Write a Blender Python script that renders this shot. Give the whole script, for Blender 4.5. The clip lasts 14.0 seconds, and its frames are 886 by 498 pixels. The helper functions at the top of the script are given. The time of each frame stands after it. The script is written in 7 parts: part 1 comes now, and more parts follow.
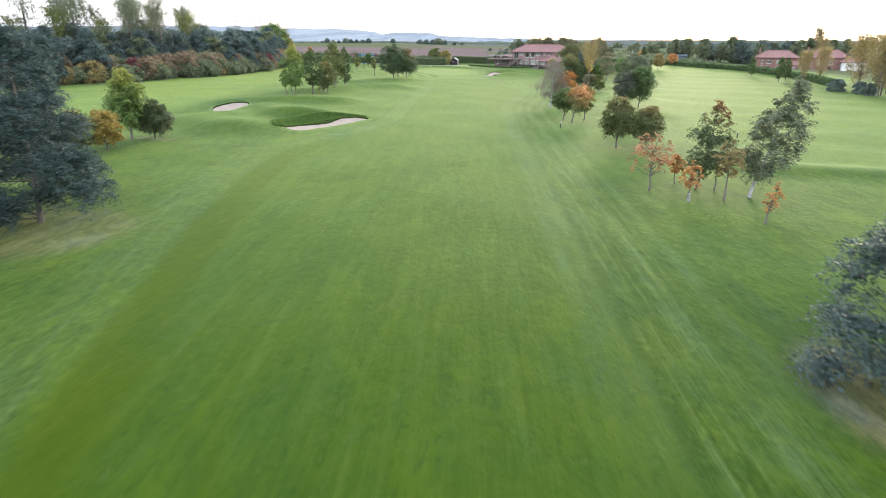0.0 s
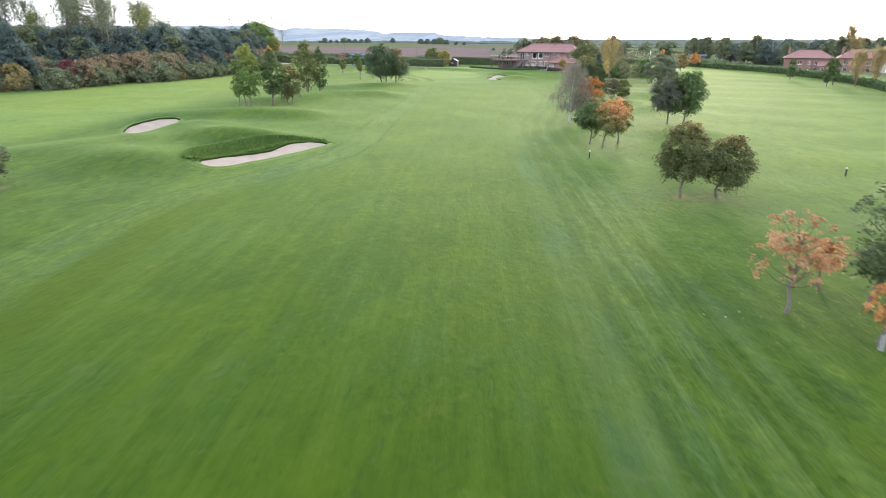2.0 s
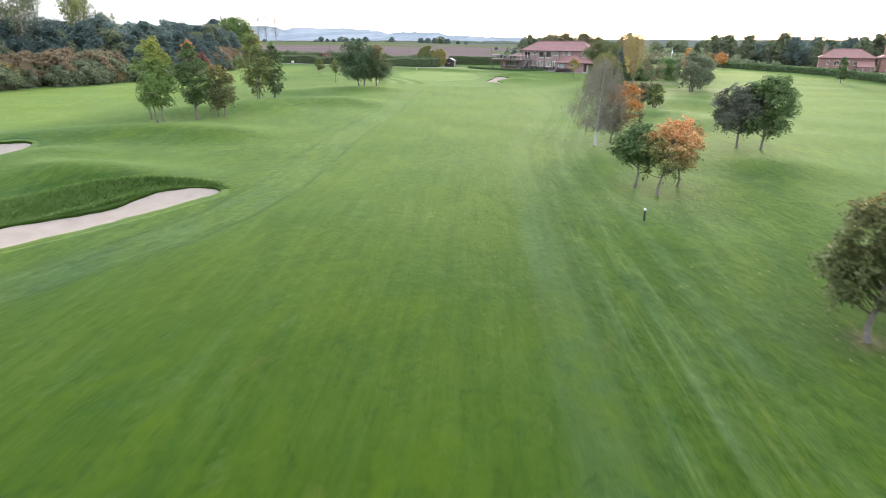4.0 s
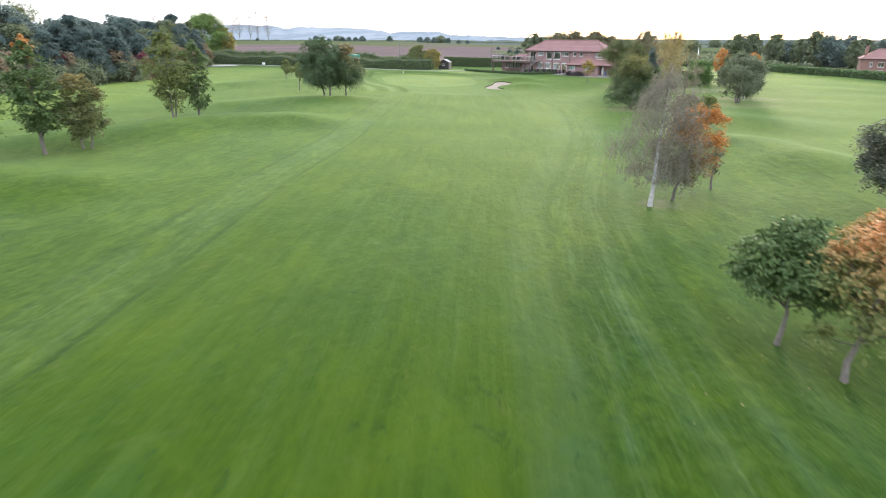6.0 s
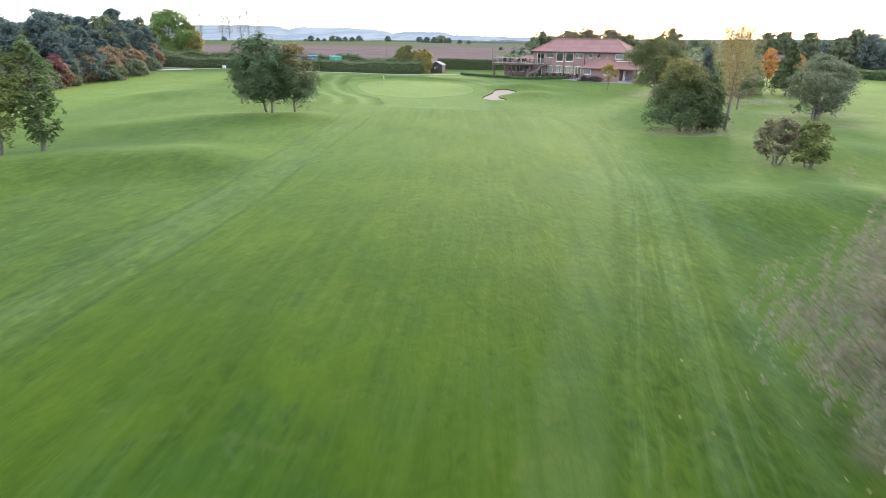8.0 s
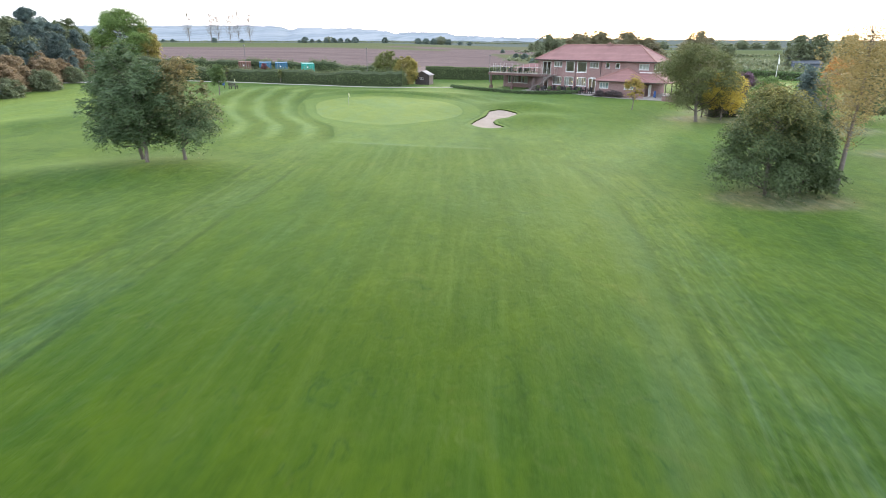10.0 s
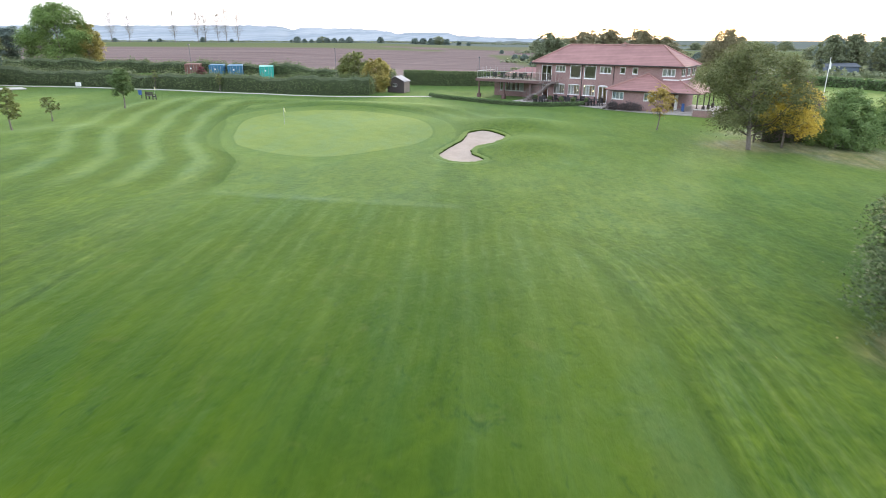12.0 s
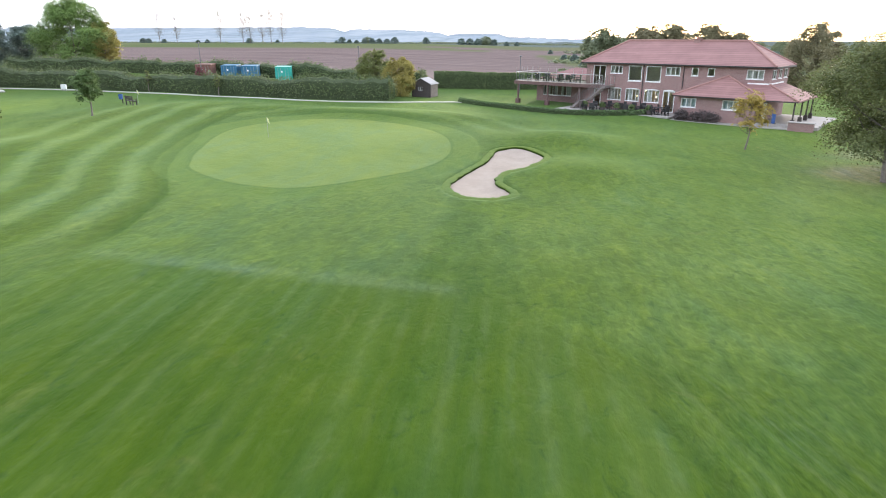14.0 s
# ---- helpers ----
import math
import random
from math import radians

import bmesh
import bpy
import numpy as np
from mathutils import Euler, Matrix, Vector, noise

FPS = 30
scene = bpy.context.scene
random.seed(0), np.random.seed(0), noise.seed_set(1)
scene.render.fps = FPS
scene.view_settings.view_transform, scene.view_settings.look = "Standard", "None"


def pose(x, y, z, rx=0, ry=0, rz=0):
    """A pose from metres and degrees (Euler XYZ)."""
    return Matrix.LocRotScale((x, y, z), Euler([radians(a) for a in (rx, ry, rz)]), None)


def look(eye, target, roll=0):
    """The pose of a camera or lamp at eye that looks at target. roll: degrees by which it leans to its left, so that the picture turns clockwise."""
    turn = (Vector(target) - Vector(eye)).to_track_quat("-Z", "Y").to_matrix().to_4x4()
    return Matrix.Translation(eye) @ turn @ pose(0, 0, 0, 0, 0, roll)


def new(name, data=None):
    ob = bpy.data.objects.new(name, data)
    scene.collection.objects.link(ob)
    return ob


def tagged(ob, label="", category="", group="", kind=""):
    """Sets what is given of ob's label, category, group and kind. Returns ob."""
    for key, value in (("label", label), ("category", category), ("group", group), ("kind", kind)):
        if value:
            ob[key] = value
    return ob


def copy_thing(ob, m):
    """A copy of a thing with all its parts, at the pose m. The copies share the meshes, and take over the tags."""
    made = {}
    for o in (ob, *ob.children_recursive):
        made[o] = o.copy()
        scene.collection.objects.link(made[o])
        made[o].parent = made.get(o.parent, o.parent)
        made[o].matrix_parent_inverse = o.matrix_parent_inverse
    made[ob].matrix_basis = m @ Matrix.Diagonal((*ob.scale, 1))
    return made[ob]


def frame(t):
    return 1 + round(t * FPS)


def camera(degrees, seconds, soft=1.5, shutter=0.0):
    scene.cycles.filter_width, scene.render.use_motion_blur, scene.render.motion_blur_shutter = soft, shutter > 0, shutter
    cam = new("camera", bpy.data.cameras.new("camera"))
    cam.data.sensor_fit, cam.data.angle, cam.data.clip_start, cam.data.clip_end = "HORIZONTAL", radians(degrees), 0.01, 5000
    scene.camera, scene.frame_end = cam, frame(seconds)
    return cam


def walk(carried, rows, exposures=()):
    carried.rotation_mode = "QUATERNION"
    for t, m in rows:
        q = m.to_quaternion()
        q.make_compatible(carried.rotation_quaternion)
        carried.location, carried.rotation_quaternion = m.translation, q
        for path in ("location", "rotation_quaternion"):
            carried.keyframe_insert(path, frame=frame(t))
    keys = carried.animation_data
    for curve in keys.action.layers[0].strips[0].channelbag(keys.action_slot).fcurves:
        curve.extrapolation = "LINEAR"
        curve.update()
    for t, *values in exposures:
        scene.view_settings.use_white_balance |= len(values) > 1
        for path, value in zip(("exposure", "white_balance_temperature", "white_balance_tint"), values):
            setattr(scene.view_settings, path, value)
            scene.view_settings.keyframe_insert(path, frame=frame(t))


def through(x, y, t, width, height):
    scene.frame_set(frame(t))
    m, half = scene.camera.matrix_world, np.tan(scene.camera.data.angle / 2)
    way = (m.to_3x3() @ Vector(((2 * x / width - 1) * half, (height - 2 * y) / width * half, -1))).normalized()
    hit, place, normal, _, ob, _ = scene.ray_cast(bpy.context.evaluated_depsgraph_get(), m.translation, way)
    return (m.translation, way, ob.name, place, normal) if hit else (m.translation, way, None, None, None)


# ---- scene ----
cam = camera(71.7, 14.0, soft=0.95, shutter=0.42)
METRES, EYE, TILT, LEAN, TURN = 147.5, 10.3, 0.0, 1.4, 1.9
ROWS = [
    (0.0, 0.0, 0.0, 0.0, 0.54, -19.1, -1.55),
    (0.5, 0.0027, 0.0355, -0.0007, 0.61, -19.11, -1.53),
    (1.0, 0.0052, 0.0719, -0.0011, 0.71, -19.14, -1.51),
    (1.5, 0.0074, 0.1092, -0.0014, 0.75, -19.14, -1.54),
    (2.0, 0.0101, 0.1472, -0.002, 0.85, -19.13, -1.5),
    (2.5, 0.0132, 0.1855, -0.0033, 0.93, -19.12, -1.49),
    (3.0, 0.0168, 0.224, -0.0054, 1.02, -19.12, -1.52),
    (5.5, 0.0347, 0.4162, -0.0091, 1.39, -19.17, -1.57),
    (6.0, 0.0373, 0.4543, -0.0097, 1.45, -19.18, -1.58),
    (6.5, 0.0401, 0.4928, -0.0105, 1.52, -19.17, -1.55),
    (7.0, 0.0431, 0.532, -0.0115, 1.6, -19.15, -1.56),
    (7.5, 0.046, 0.5712, -0.0123, 1.67, -19.17, -1.54),
    (10.0, 0.0641, 0.7644, -0.0065, 2.06, -19.15, -1.56),
    (10.5, 0.0687, 0.8016, -0.0056, 2.14, -19.16, -1.58),
    (11.0, 0.074, 0.8374, -0.0058, 2.21, -19.16, -1.64),
    (11.5, 0.0795, 0.8714, -0.0068, 2.26, -19.13, -1.65),
    (12.0, 0.0843, 0.9027, -0.0081, 2.33, -19.13, -1.64),
    (12.5, 0.0877, 0.9312, -0.01, 2.49, -19.11, -1.63),
    (13.0, 0.0902, 0.9558, -0.0115, 4.05, -19.1, -1.58),
    (13.5, 0.0923, 0.9771, -0.0128, 5.49, -19.12, -1.54),
    (14.0, 0.0944, 0.9947, -0.0125, 6.76, -19.14, -1.48),
]
walk(cam, [(t, pose(0, 0, EYE, TILT, LEAN, TURN) @ pose(METRES * x, METRES * y, METRES * z, 90 + pitch, roll, yaw)) for t, x, y, z, yaw, pitch, roll in ROWS])
scene.view_settings.exposure = 0.0

# ---- sky and sun: bright thin cloud, a low weak sun behind the clubhouse ----
SUN_BEARING, SUN_HEIGHT = 16.0, 8.0
world = bpy.data.worlds.new("sky")
scene.world = world
world.use_nodes = True
wn, wl = world.node_tree.nodes, world.node_tree.links
wn.clear()
sky = wn.new("ShaderNodeTexSky")
sky.sky_type = "NISHITA"
sky.sun_disc = False
sky.sun_elevation, sky.sun_rotation = radians(SUN_HEIGHT), radians(SUN_BEARING)
sky.air_density, sky.dust_density = 1.0, 2.5
sky_bg = wn.new("ShaderNodeBackground")
sky_bg.inputs["Strength"].default_value = 0.15
cloud_bg = wn.new("ShaderNodeBackground")
cloud_bg.inputs["Color"].default_value = (0.94, 1.0, 1.18, 1)
cloud_bg.inputs["Strength"].default_value = 2.0
both = wn.new("ShaderNodeAddShader")
wout = wn.new("ShaderNodeOutputWorld")
wl.new(sky.outputs[0], sky_bg.inputs["Color"])
wl.new(sky_bg.outputs[0], both.inputs[0])
wl.new(cloud_bg.outputs[0], both.inputs[1])
wl.new(both.outputs[0], wout.inputs["Surface"])
sun_data = bpy.data.lights.new("sun", "SUN")
sun_data.energy, sun_data.angle, sun_data.color = 3.4, radians(12), (1.0, 0.86, 0.66)
sun = new("sun", sun_data)
sb, sh = radians(SUN_BEARING), radians(SUN_HEIGHT)
sun.matrix_world = look((0, 0, 60), (-100 * math.sin(sb) * math.cos(sh), -100 * math.cos(sb) * math.cos(sh), 60 - 100 * math.sin(sh)))

# ---- materials ----
def material(name):
    m = bpy.data.materials.new(name)
    m.use_nodes = True
    n, l = m.node_tree.nodes, m.node_tree.links
    n.clear()
    out = n.new("ShaderNodeOutputMaterial")
    return m, n, l, out


def noise_node(n, l, scale, detail=4.0, rough=0.6, vector=None, distort=0.0):
    t = n.new("ShaderNodeTexNoise")
    t.inputs["Scale"].default_value, t.inputs["Detail"].default_value, t.inputs["Roughness"].default_value = scale, detail, rough
    t.inputs["Distortion"].default_value = distort
    if vector is not None:
        l.new(vector, t.inputs["Vector"])
    return t.outputs["Fac"]


def mapped(n, l, scale, source="Object"):
    c = n.new("ShaderNodeTexCoord")
    m = n.new("ShaderNodeMapping")
    m.inputs["Scale"].default_value = scale
    l.new(c.outputs[source], m.inputs["Vector"])
    return m.outputs["Vector"]


def ramp(n, l, fac, stops):
    r = n.new("ShaderNodeValToRGB")
    e = r.color_ramp.elements
    while len(e) < len(stops):
        e.new(0.5)
    for k, (p, c) in zip(e, stops):
        k.position, k.color = p, (*c, 1)
    l.new(fac, r.inputs["Fac"])
    return r.outputs["Color"]


def mix(n, l, fac, a, b, mode="MIX"):
    m = n.new("ShaderNodeMix")
    m.data_type, m.blend_type = "RGBA", mode
    for socket, value in ((m.inputs["Factor"], fac), (m.inputs["A"], a), (m.inputs["B"], b)):
        if isinstance(value, (int, float)):
            socket.default_value = value
        elif isinstance(value, tuple):
            socket.default_value = (*value, 1)
        else:
            l.new(value, socket)
    return m.outputs["Result"]


def calc(n, l, op, a, b=None, c=None, clamp=False):
    m = n.new("ShaderNodeMath")
    m.operation, m.use_clamp = op, clamp
    for i, v in enumerate((a, b, c)):
        if v is None:
            continue
        if isinstance(v, (int, float)):
            m.inputs[i].default_value = v
        else:
            l.new(v, m.inputs[i])
    return m.outputs[0]


def attribute(n, name):
    a = n.new("ShaderNodeAttribute")
    a.attribute_name = name
    return a.outputs["Fac"]


def bump_node(n, l, height, strength, distance):
    b = n.new("ShaderNodeBump")
    b.inputs["Strength"].default_value, b.inputs["Distance"].default_value = strength, distance
    l.new(height, b.inputs["Height"])
    return b.outputs["Normal"]


def plain(name, c1, c2, scale=3.0, roughness=0.7, metallic=0.0, bump=0.2, distance=0.01, fine=40.0, specular=0.4):
    """A surface in two tones that mix in stains, with a fine grain."""
    m, n, l, out = material(name)
    v = mapped(n, l, (1, 1, 1))
    big, small = noise_node(n, l, scale, 5, 0.65, v), noise_node(n, l, fine, 3, 0.6, v)
    col = ramp(n, l, big, [(0.3, c1), (0.7, c2)])
    col = mix(n, l, 0.25, col, ramp(n, l, small, [(0.3, tuple(0.6 * x for x in c1)), (0.7, tuple(min(1, 1.3 * x) for x in c2))]))
    p = n.new("ShaderNodeBsdfPrincipled")
    l.new(col, p.inputs["Base Color"])
    p.inputs["Roughness"].default_value, p.inputs["Metallic"].default_value = roughness, metallic
    p.inputs["Specular IOR Level"].default_value = specular
    l.new(bump_node(n, l, small, bump, distance), p.inputs["Normal"])
    l.new(p.outputs[0], out.inputs["Surface"])
    return m


def leaf_material(name, tones, through=0.30, patch=None, turn=0.8, side=0.15):
    """Foliage: each leaf clump takes its own tone, in drifts over the crown; some light passes through."""
    m, n, l, out = material(name)
    g = n.new("ShaderNodeNewGeometry")
    v = mapped(n, l, (1, 1, 1))
    drift = noise_node(n, l, 1.1, 4, 0.65, v)
    f = calc(n, l, "ADD", calc(n, l, "MULTIPLY", g.outputs["Random Per Island"], 0.30), calc(n, l, "MULTIPLY", drift, 0.80))
    f = calc(n, l, "SUBTRACT", f, 0.03, clamp=True)
    k = len(tones) - 1
    col = ramp(n, l, f, [(0.12 + 0.76 * i / k, tuple(0.98 * x for x in t)) for i, t in enumerate(tones)])
    if patch:
        # the turning leaves of the upper, outer crown, some patches tinted for its sunlit fringe
        sep = n.new("ShaderNodeSeparateXYZ")
        l.new(mapped(n, l, (1, 1, 1), "Generated"), sep.inputs[0])
        high = calc(n, l, "ADD", calc(n, l, "ADD", sep.outputs[2], calc(n, l, "MULTIPLY", sep.outputs[0], side)), calc(n, l, "MULTIPLY", noise_node(n, l, 0.9, 3, 0.6, v), 0.7))
        high = calc(n, l, "ADD", high, calc(n, l, "MULTIPLY", g.outputs["Random Per Island"], 0.25))
        high = calc(n, l, "MULTIPLY", high, 0.55)
        where = ramp(n, l, high, [(turn - 0.15, (0, 0, 0)), (min(1.0, turn + 0.15), (1, 1, 1))])
        high_col = ramp(n, l, g.outputs["Random Per Island"], [(0.1, tuple(0.65 * x for x in patch)), (0.9, tuple(1.25 * x for x in patch))])
        col = mix(n, l, where, col, high_col)
    d, t, s = n.new("ShaderNodeBsdfPrincipled"), n.new("ShaderNodeBsdfTranslucent"), n.new("ShaderNodeMixShader")
    l.new(col, d.inputs["Base Color"])
    d.inputs["Roughness"].default_value, d.inputs["Specular IOR Level"].default_value = 0.50, 0.28
    l.new(col, t.inputs["Color"])
    s.inputs[0].default_value = through
    l.new(d.outputs[0], s.inputs[1])
    l.new(t.outputs[0], s.inputs[2])
    l.new(s.outputs[0], out.inputs["Surface"])
    return m


LEAVES = {
    "green": [(0.066, 0.112, 0.042), (0.118, 0.185, 0.064), (0.205, 0.280, 0.092)],
    "dark": [(0.062, 0.090, 0.044), (0.105, 0.140, 0.062), (0.185, 0.205, 0.085)],
    "fresh": [(0.095, 0.165, 0.048), (0.165, 0.260, 0.072), (0.280, 0.380, 0.100)],
    "olive": [(0.100, 0.136, 0.047), (0.172, 0.208, 0.065), (0.289, 0.298, 0.093)],
    "yellow": [(0.460, 0.340, 0.065), (0.690, 0.530, 0.095), (0.760, 0.660, 0.150)],
    "gold": [(0.220, 0.176, 0.074), (0.345, 0.275, 0.114), (0.455, 0.380, 0.175)],
    "orange": [(0.380, 0.205, 0.075), (0.600, 0.310, 0.105), (0.700, 0.420, 0.165)],
    "rust": [(0.280, 0.165, 0.085), (0.460, 0.250, 0.125), (0.580, 0.345, 0.185)],
    "purple": [(0.072, 0.088, 0.062), (0.122, 0.138, 0.096), (0.200, 0.208, 0.145)],
    "maroon": [(0.128, 0.047, 0.055), (0.214, 0.072, 0.085), (0.320, 0.118, 0.128)],
    "greybirch": [(0.135, 0.128, 0.096), (0.220, 0.205, 0.158), (0.320, 0.295, 0.240)],
    "willow": [(0.104, 0.135, 0.079), (0.180, 0.212, 0.123), (0.283, 0.312, 0.189)],
    # wood pines and far trees lightened: their haze is put into the leaf colour
    "pine": [(0.070, 0.112, 0.100), (0.128, 0.182, 0.166), (0.215, 0.280, 0.258)],
    "firs_hazed": [(0.098, 0.142, 0.120), (0.165, 0.222, 0.190), (0.260, 0.322, 0.275)],
    "bramble": [(0.108, 0.146, 0.082), (0.188, 0.226, 0.124), (0.290, 0.310, 0.184)],
    "russet": [(0.190, 0.160, 0.095), (0.300, 0.232, 0.140), (0.420, 0.310, 0.205)],
    "hedge": [(0.068, 0.112, 0.046), (0.128, 0.176, 0.068), (0.200, 0.225, 0.102)],
    "privet": [(0.066, 0.118, 0.044), (0.108, 0.178, 0.066), (0.180, 0.255, 0.097)],
}
LEAVES["oakleaf"] = [(0.080, 0.105, 0.040), (0.130, 0.155, 0.056), (0.215, 0.225, 0.080)]
LEAVES["evergreen"] = [(0.092, 0.160, 0.056), (0.165, 0.258, 0.084), (0.260, 0.365, 0.125)]
LEAVES["violet"] = [(0.085, 0.050, 0.070), (0.150, 0.090, 0.125), (0.230, 0.150, 0.190)]
LEAVES["plum"] = [(0.078, 0.062, 0.062), (0.128, 0.105, 0.104), (0.195, 0.165, 0.160)]
LEAVES["oakdark"] = [(0.052, 0.084, 0.040), (0.094, 0.138, 0.058), (0.160, 0.208, 0.082)]
LEAVES["oakdeep"] = [(0.052, 0.096, 0.046), (0.098, 0.154, 0.070), (0.172, 0.230, 0.100)]
LEAVES["hedgepale"] = [(0.096, 0.132, 0.072), (0.142, 0.178, 0.096), (0.190, 0.215, 0.122)]
LEAVES["yellowolive"] = [(0.210, 0.190, 0.055), (0.340, 0.300, 0.085), (0.440, 0.390, 0.125)]
LEAVES["pinedark"] = [(0.022, 0.042, 0.038), (0.062, 0.100, 0.090), (0.150, 0.208, 0.196)]
LEAVES["oakbrown"] = [(0.150, 0.146, 0.084), (0.235, 0.218, 0.124), (0.335, 0.305, 0.185)]
LEAVES["palegold"] = [(0.270, 0.205, 0.055), (0.420, 0.320, 0.085), (0.520, 0.420, 0.130)]
LEAF = {k: leaf_material("leaves_" + k, v) for k, v in LEAVES.items()}
LEAF["oakturn"] = leaf_material("leaves_oakturn", LEAVES["oakdeep"], patch=(0.26, 0.20, 0.08), turn=0.77, side=0.3)
LEAF["mapleturn"] = leaf_material("leaves_mapleturn", LEAVES["olive"], patch=(0.68, 0.36, 0.16), turn=0.72, side=0.5)
# bronzed leaves, mixed with a yellow sunlit fringe put into the patch colour
LEAF["rustturn"] = leaf_material("leaves_rustturn", LEAVES["oakleaf"], patch=(0.40, 0.27, 0.09), turn=0.86)
# the golden upper patch paints sunlight on the oak's crown into its leaves
LEAF["oaksun"] = leaf_material("leaves_oaksun", LEAVES["oakdark"], patch=(0.30, 0.27, 0.09), turn=0.76)
LEAF["goldturn"] = leaf_material("leaves_goldturn", LEAVES["olive"], patch=(0.42, 0.28, 0.10), turn=0.66)
LEAF["bronzeturn"] = leaf_material("leaves_bronzeturn", LEAVES["oakbrown"], patch=(0.50, 0.23, 0.06), turn=0.80, side=0.9)
LEAF["greentip"] = leaf_material("leaves_greentip", LEAVES["oakdark"], patch=(0.42, 0.25, 0.10), turn=0.93, side=0.5)
LEAF["limeturn"] = leaf_material("leaves_limeturn", LEAVES["fresh"], patch=(0.42, 0.40, 0.08), turn=0.77)
BARK = plain("bark_grey_brown", (0.12, 0.10, 0.085), (0.25, 0.22, 0.19), 6, 0.95, bump=0.6, distance=0.03)
TWIG = plain("twig_bark", (0.070, 0.058, 0.050), (0.140, 0.120, 0.105), 6, 0.95, bump=0.4, distance=0.02)
BARK_PALE = plain("bark_birch", (0.20, 0.18, 0.16), (0.66, 0.64, 0.60), 5, 0.8, bump=0.4, distance=0.01)


def brick_material(name, c1, c2, mortar):
    m, n, l, out = material(name)
    v = mapped(n, l, (1, 1, 1))
    sep = n.new("ShaderNodeSeparateXYZ")
    l.new(v, sep.inputs[0])
    com = n.new("ShaderNodeCombineXYZ")
    l.new(calc(n, l, "ADD", sep.outputs[0], sep.outputs[1]), com.inputs[0])
    l.new(sep.outputs[2], com.inputs[1])
    b = n.new("ShaderNodeTexBrick")
    l.new(com.outputs[0], b.inputs["Vector"])
    b.inputs["Scale"].default_value = 1.0
    b.inputs["Brick Width"].default_value, b.inputs["Row Height"].default_value, b.inputs["Mortar Size"].default_value = 0.225, 0.075, 0.006
    b.inputs["Color1"].default_value, b.inputs["Color2"].default_value, b.inputs["Mortar"].default_value = (*c1, 1), (*c2, 1), (*mortar, 1)
    stain = noise_node(n, l, 0.6, 5, 0.65, v)
    col = mix(n, l, 0.35, b.outputs["Color"], ramp(n, l, stain, [(0.3, tuple(0.7 * x for x in c1)), (0.7, tuple(1.2 * x for x in c2))]))
    p = n.new("ShaderNodeBsdfPrincipled")
    l.new(col, p.inputs["Base Color"])
    p.inputs["Roughness"].default_value = 0.9
    l.new(bump_node(n, l, b.outputs["Fac"], -0.4, 0.006), p.inputs["Normal"])
    l.new(p.outputs[0], out.inputs["Surface"])
    return m


BRICK = brick_material("red_brick", (0.235, 0.134, 0.123), (0.305, 0.184, 0.169), (0.38, 0.34, 0.32))
BRICK_HOUSE = brick_material("orange_brick", (0.215, 0.100, 0.078), (0.265, 0.135, 0.108), (0.36, 0.31, 0.28))


def tile_material(name, c1, c2):
    """Clay roof tiles: rows along the slope, single tiles of slightly different burn, weather stains."""
    m, n, l, out = material(name)
    uv = mapped(n, l, (1, 1, 1), "UV")
    b = n.new("ShaderNodeTexBrick")
    l.new(uv, b.inputs["Vector"])
    b.inputs["Scale"].default_value = 1.0
    b.inputs["Brick Width"].default_value, b.inputs["Row Height"].default_value, b.inputs["Mortar Size"].default_value = 400.0, 0.34, 0.030
    b.inputs["Color1"].default_value, b.inputs["Color2"].default_value = (*c1, 1), (*c2, 1)
    b.inputs["Mortar"].default_value = (*(0.58 * x for x in c1), 1)
    stain = noise_node(n, l, 0.5, 6, 0.7, mapped(n, l, (1, 1, 1)))
    col = mix(n, l, 0.4, b.outputs["Color"], ramp(n, l, stain, [(0.3, tuple(0.72 * x for x in c1)), (0.7, tuple(1.2 * x for x in c2))]))
    p = n.new("ShaderNodeBsdfPrincipled")
    l.new(col, p.inputs["Base Color"])
    p.inputs["Roughness"].default_value = 0.75
    l.new(bump_node(n, l, b.outputs["Fac"], -0.6, 0.02), p.inputs["Normal"])
    l.new(p.outputs[0], out.inputs["Surface"])
    return m


TILE = tile_material("clay_roof_tile", (0.215, 0.108, 0.100), (0.280, 0.150, 0.138))
TILE_HOUSE = tile_material("orange_roof_tile", (0.225, 0.118, 0.104), (0.275, 0.150, 0.130))
RIDGE = plain("ridge_tile", (0.27, 0.145, 0.125), (0.33, 0.185, 0.16), 4, 0.8)
WHITE = plain("white_paint", (0.74, 0.74, 0.73), (0.82, 0.82, 0.80), 2, 0.45, bump=0.05)
GUTTER = plain("dark_fascia", (0.035, 0.03, 0.03), (0.06, 0.05, 0.05), 2, 0.5)
BALCONY = plain("balcony_steel_maroon", (0.105, 0.060, 0.055), (0.16, 0.095, 0.088), 3, 0.55)
STAIRSTEEL = plain("stair_steel_grey", (0.15, 0.125, 0.12), (0.24, 0.205, 0.195), 3, 0.6, 0.2)
CURTAIN = plain("pale_curtain", (0.58, 0.57, 0.54), (0.72, 0.71, 0.68), 2.0, 0.95, bump=0.05)
CURTAIN_BLUE = plain("pale_blue_curtain", (0.36, 0.46, 0.50), (0.52, 0.60, 0.62), 2.0, 0.95, bump=0.05)
STEEL = plain("brushed_rail", (0.42, 0.41, 0.40), (0.55, 0.54, 0.52), 6, 0.35, 0.7)
DECK = plain("deck_boards", (0.20, 0.16, 0.13), (0.30, 0.25, 0.21), 3, 0.8)
FURN = plain("dark_rattan", (0.018, 0.018, 0.02), (0.045, 0.043, 0.042), 8, 0.7)
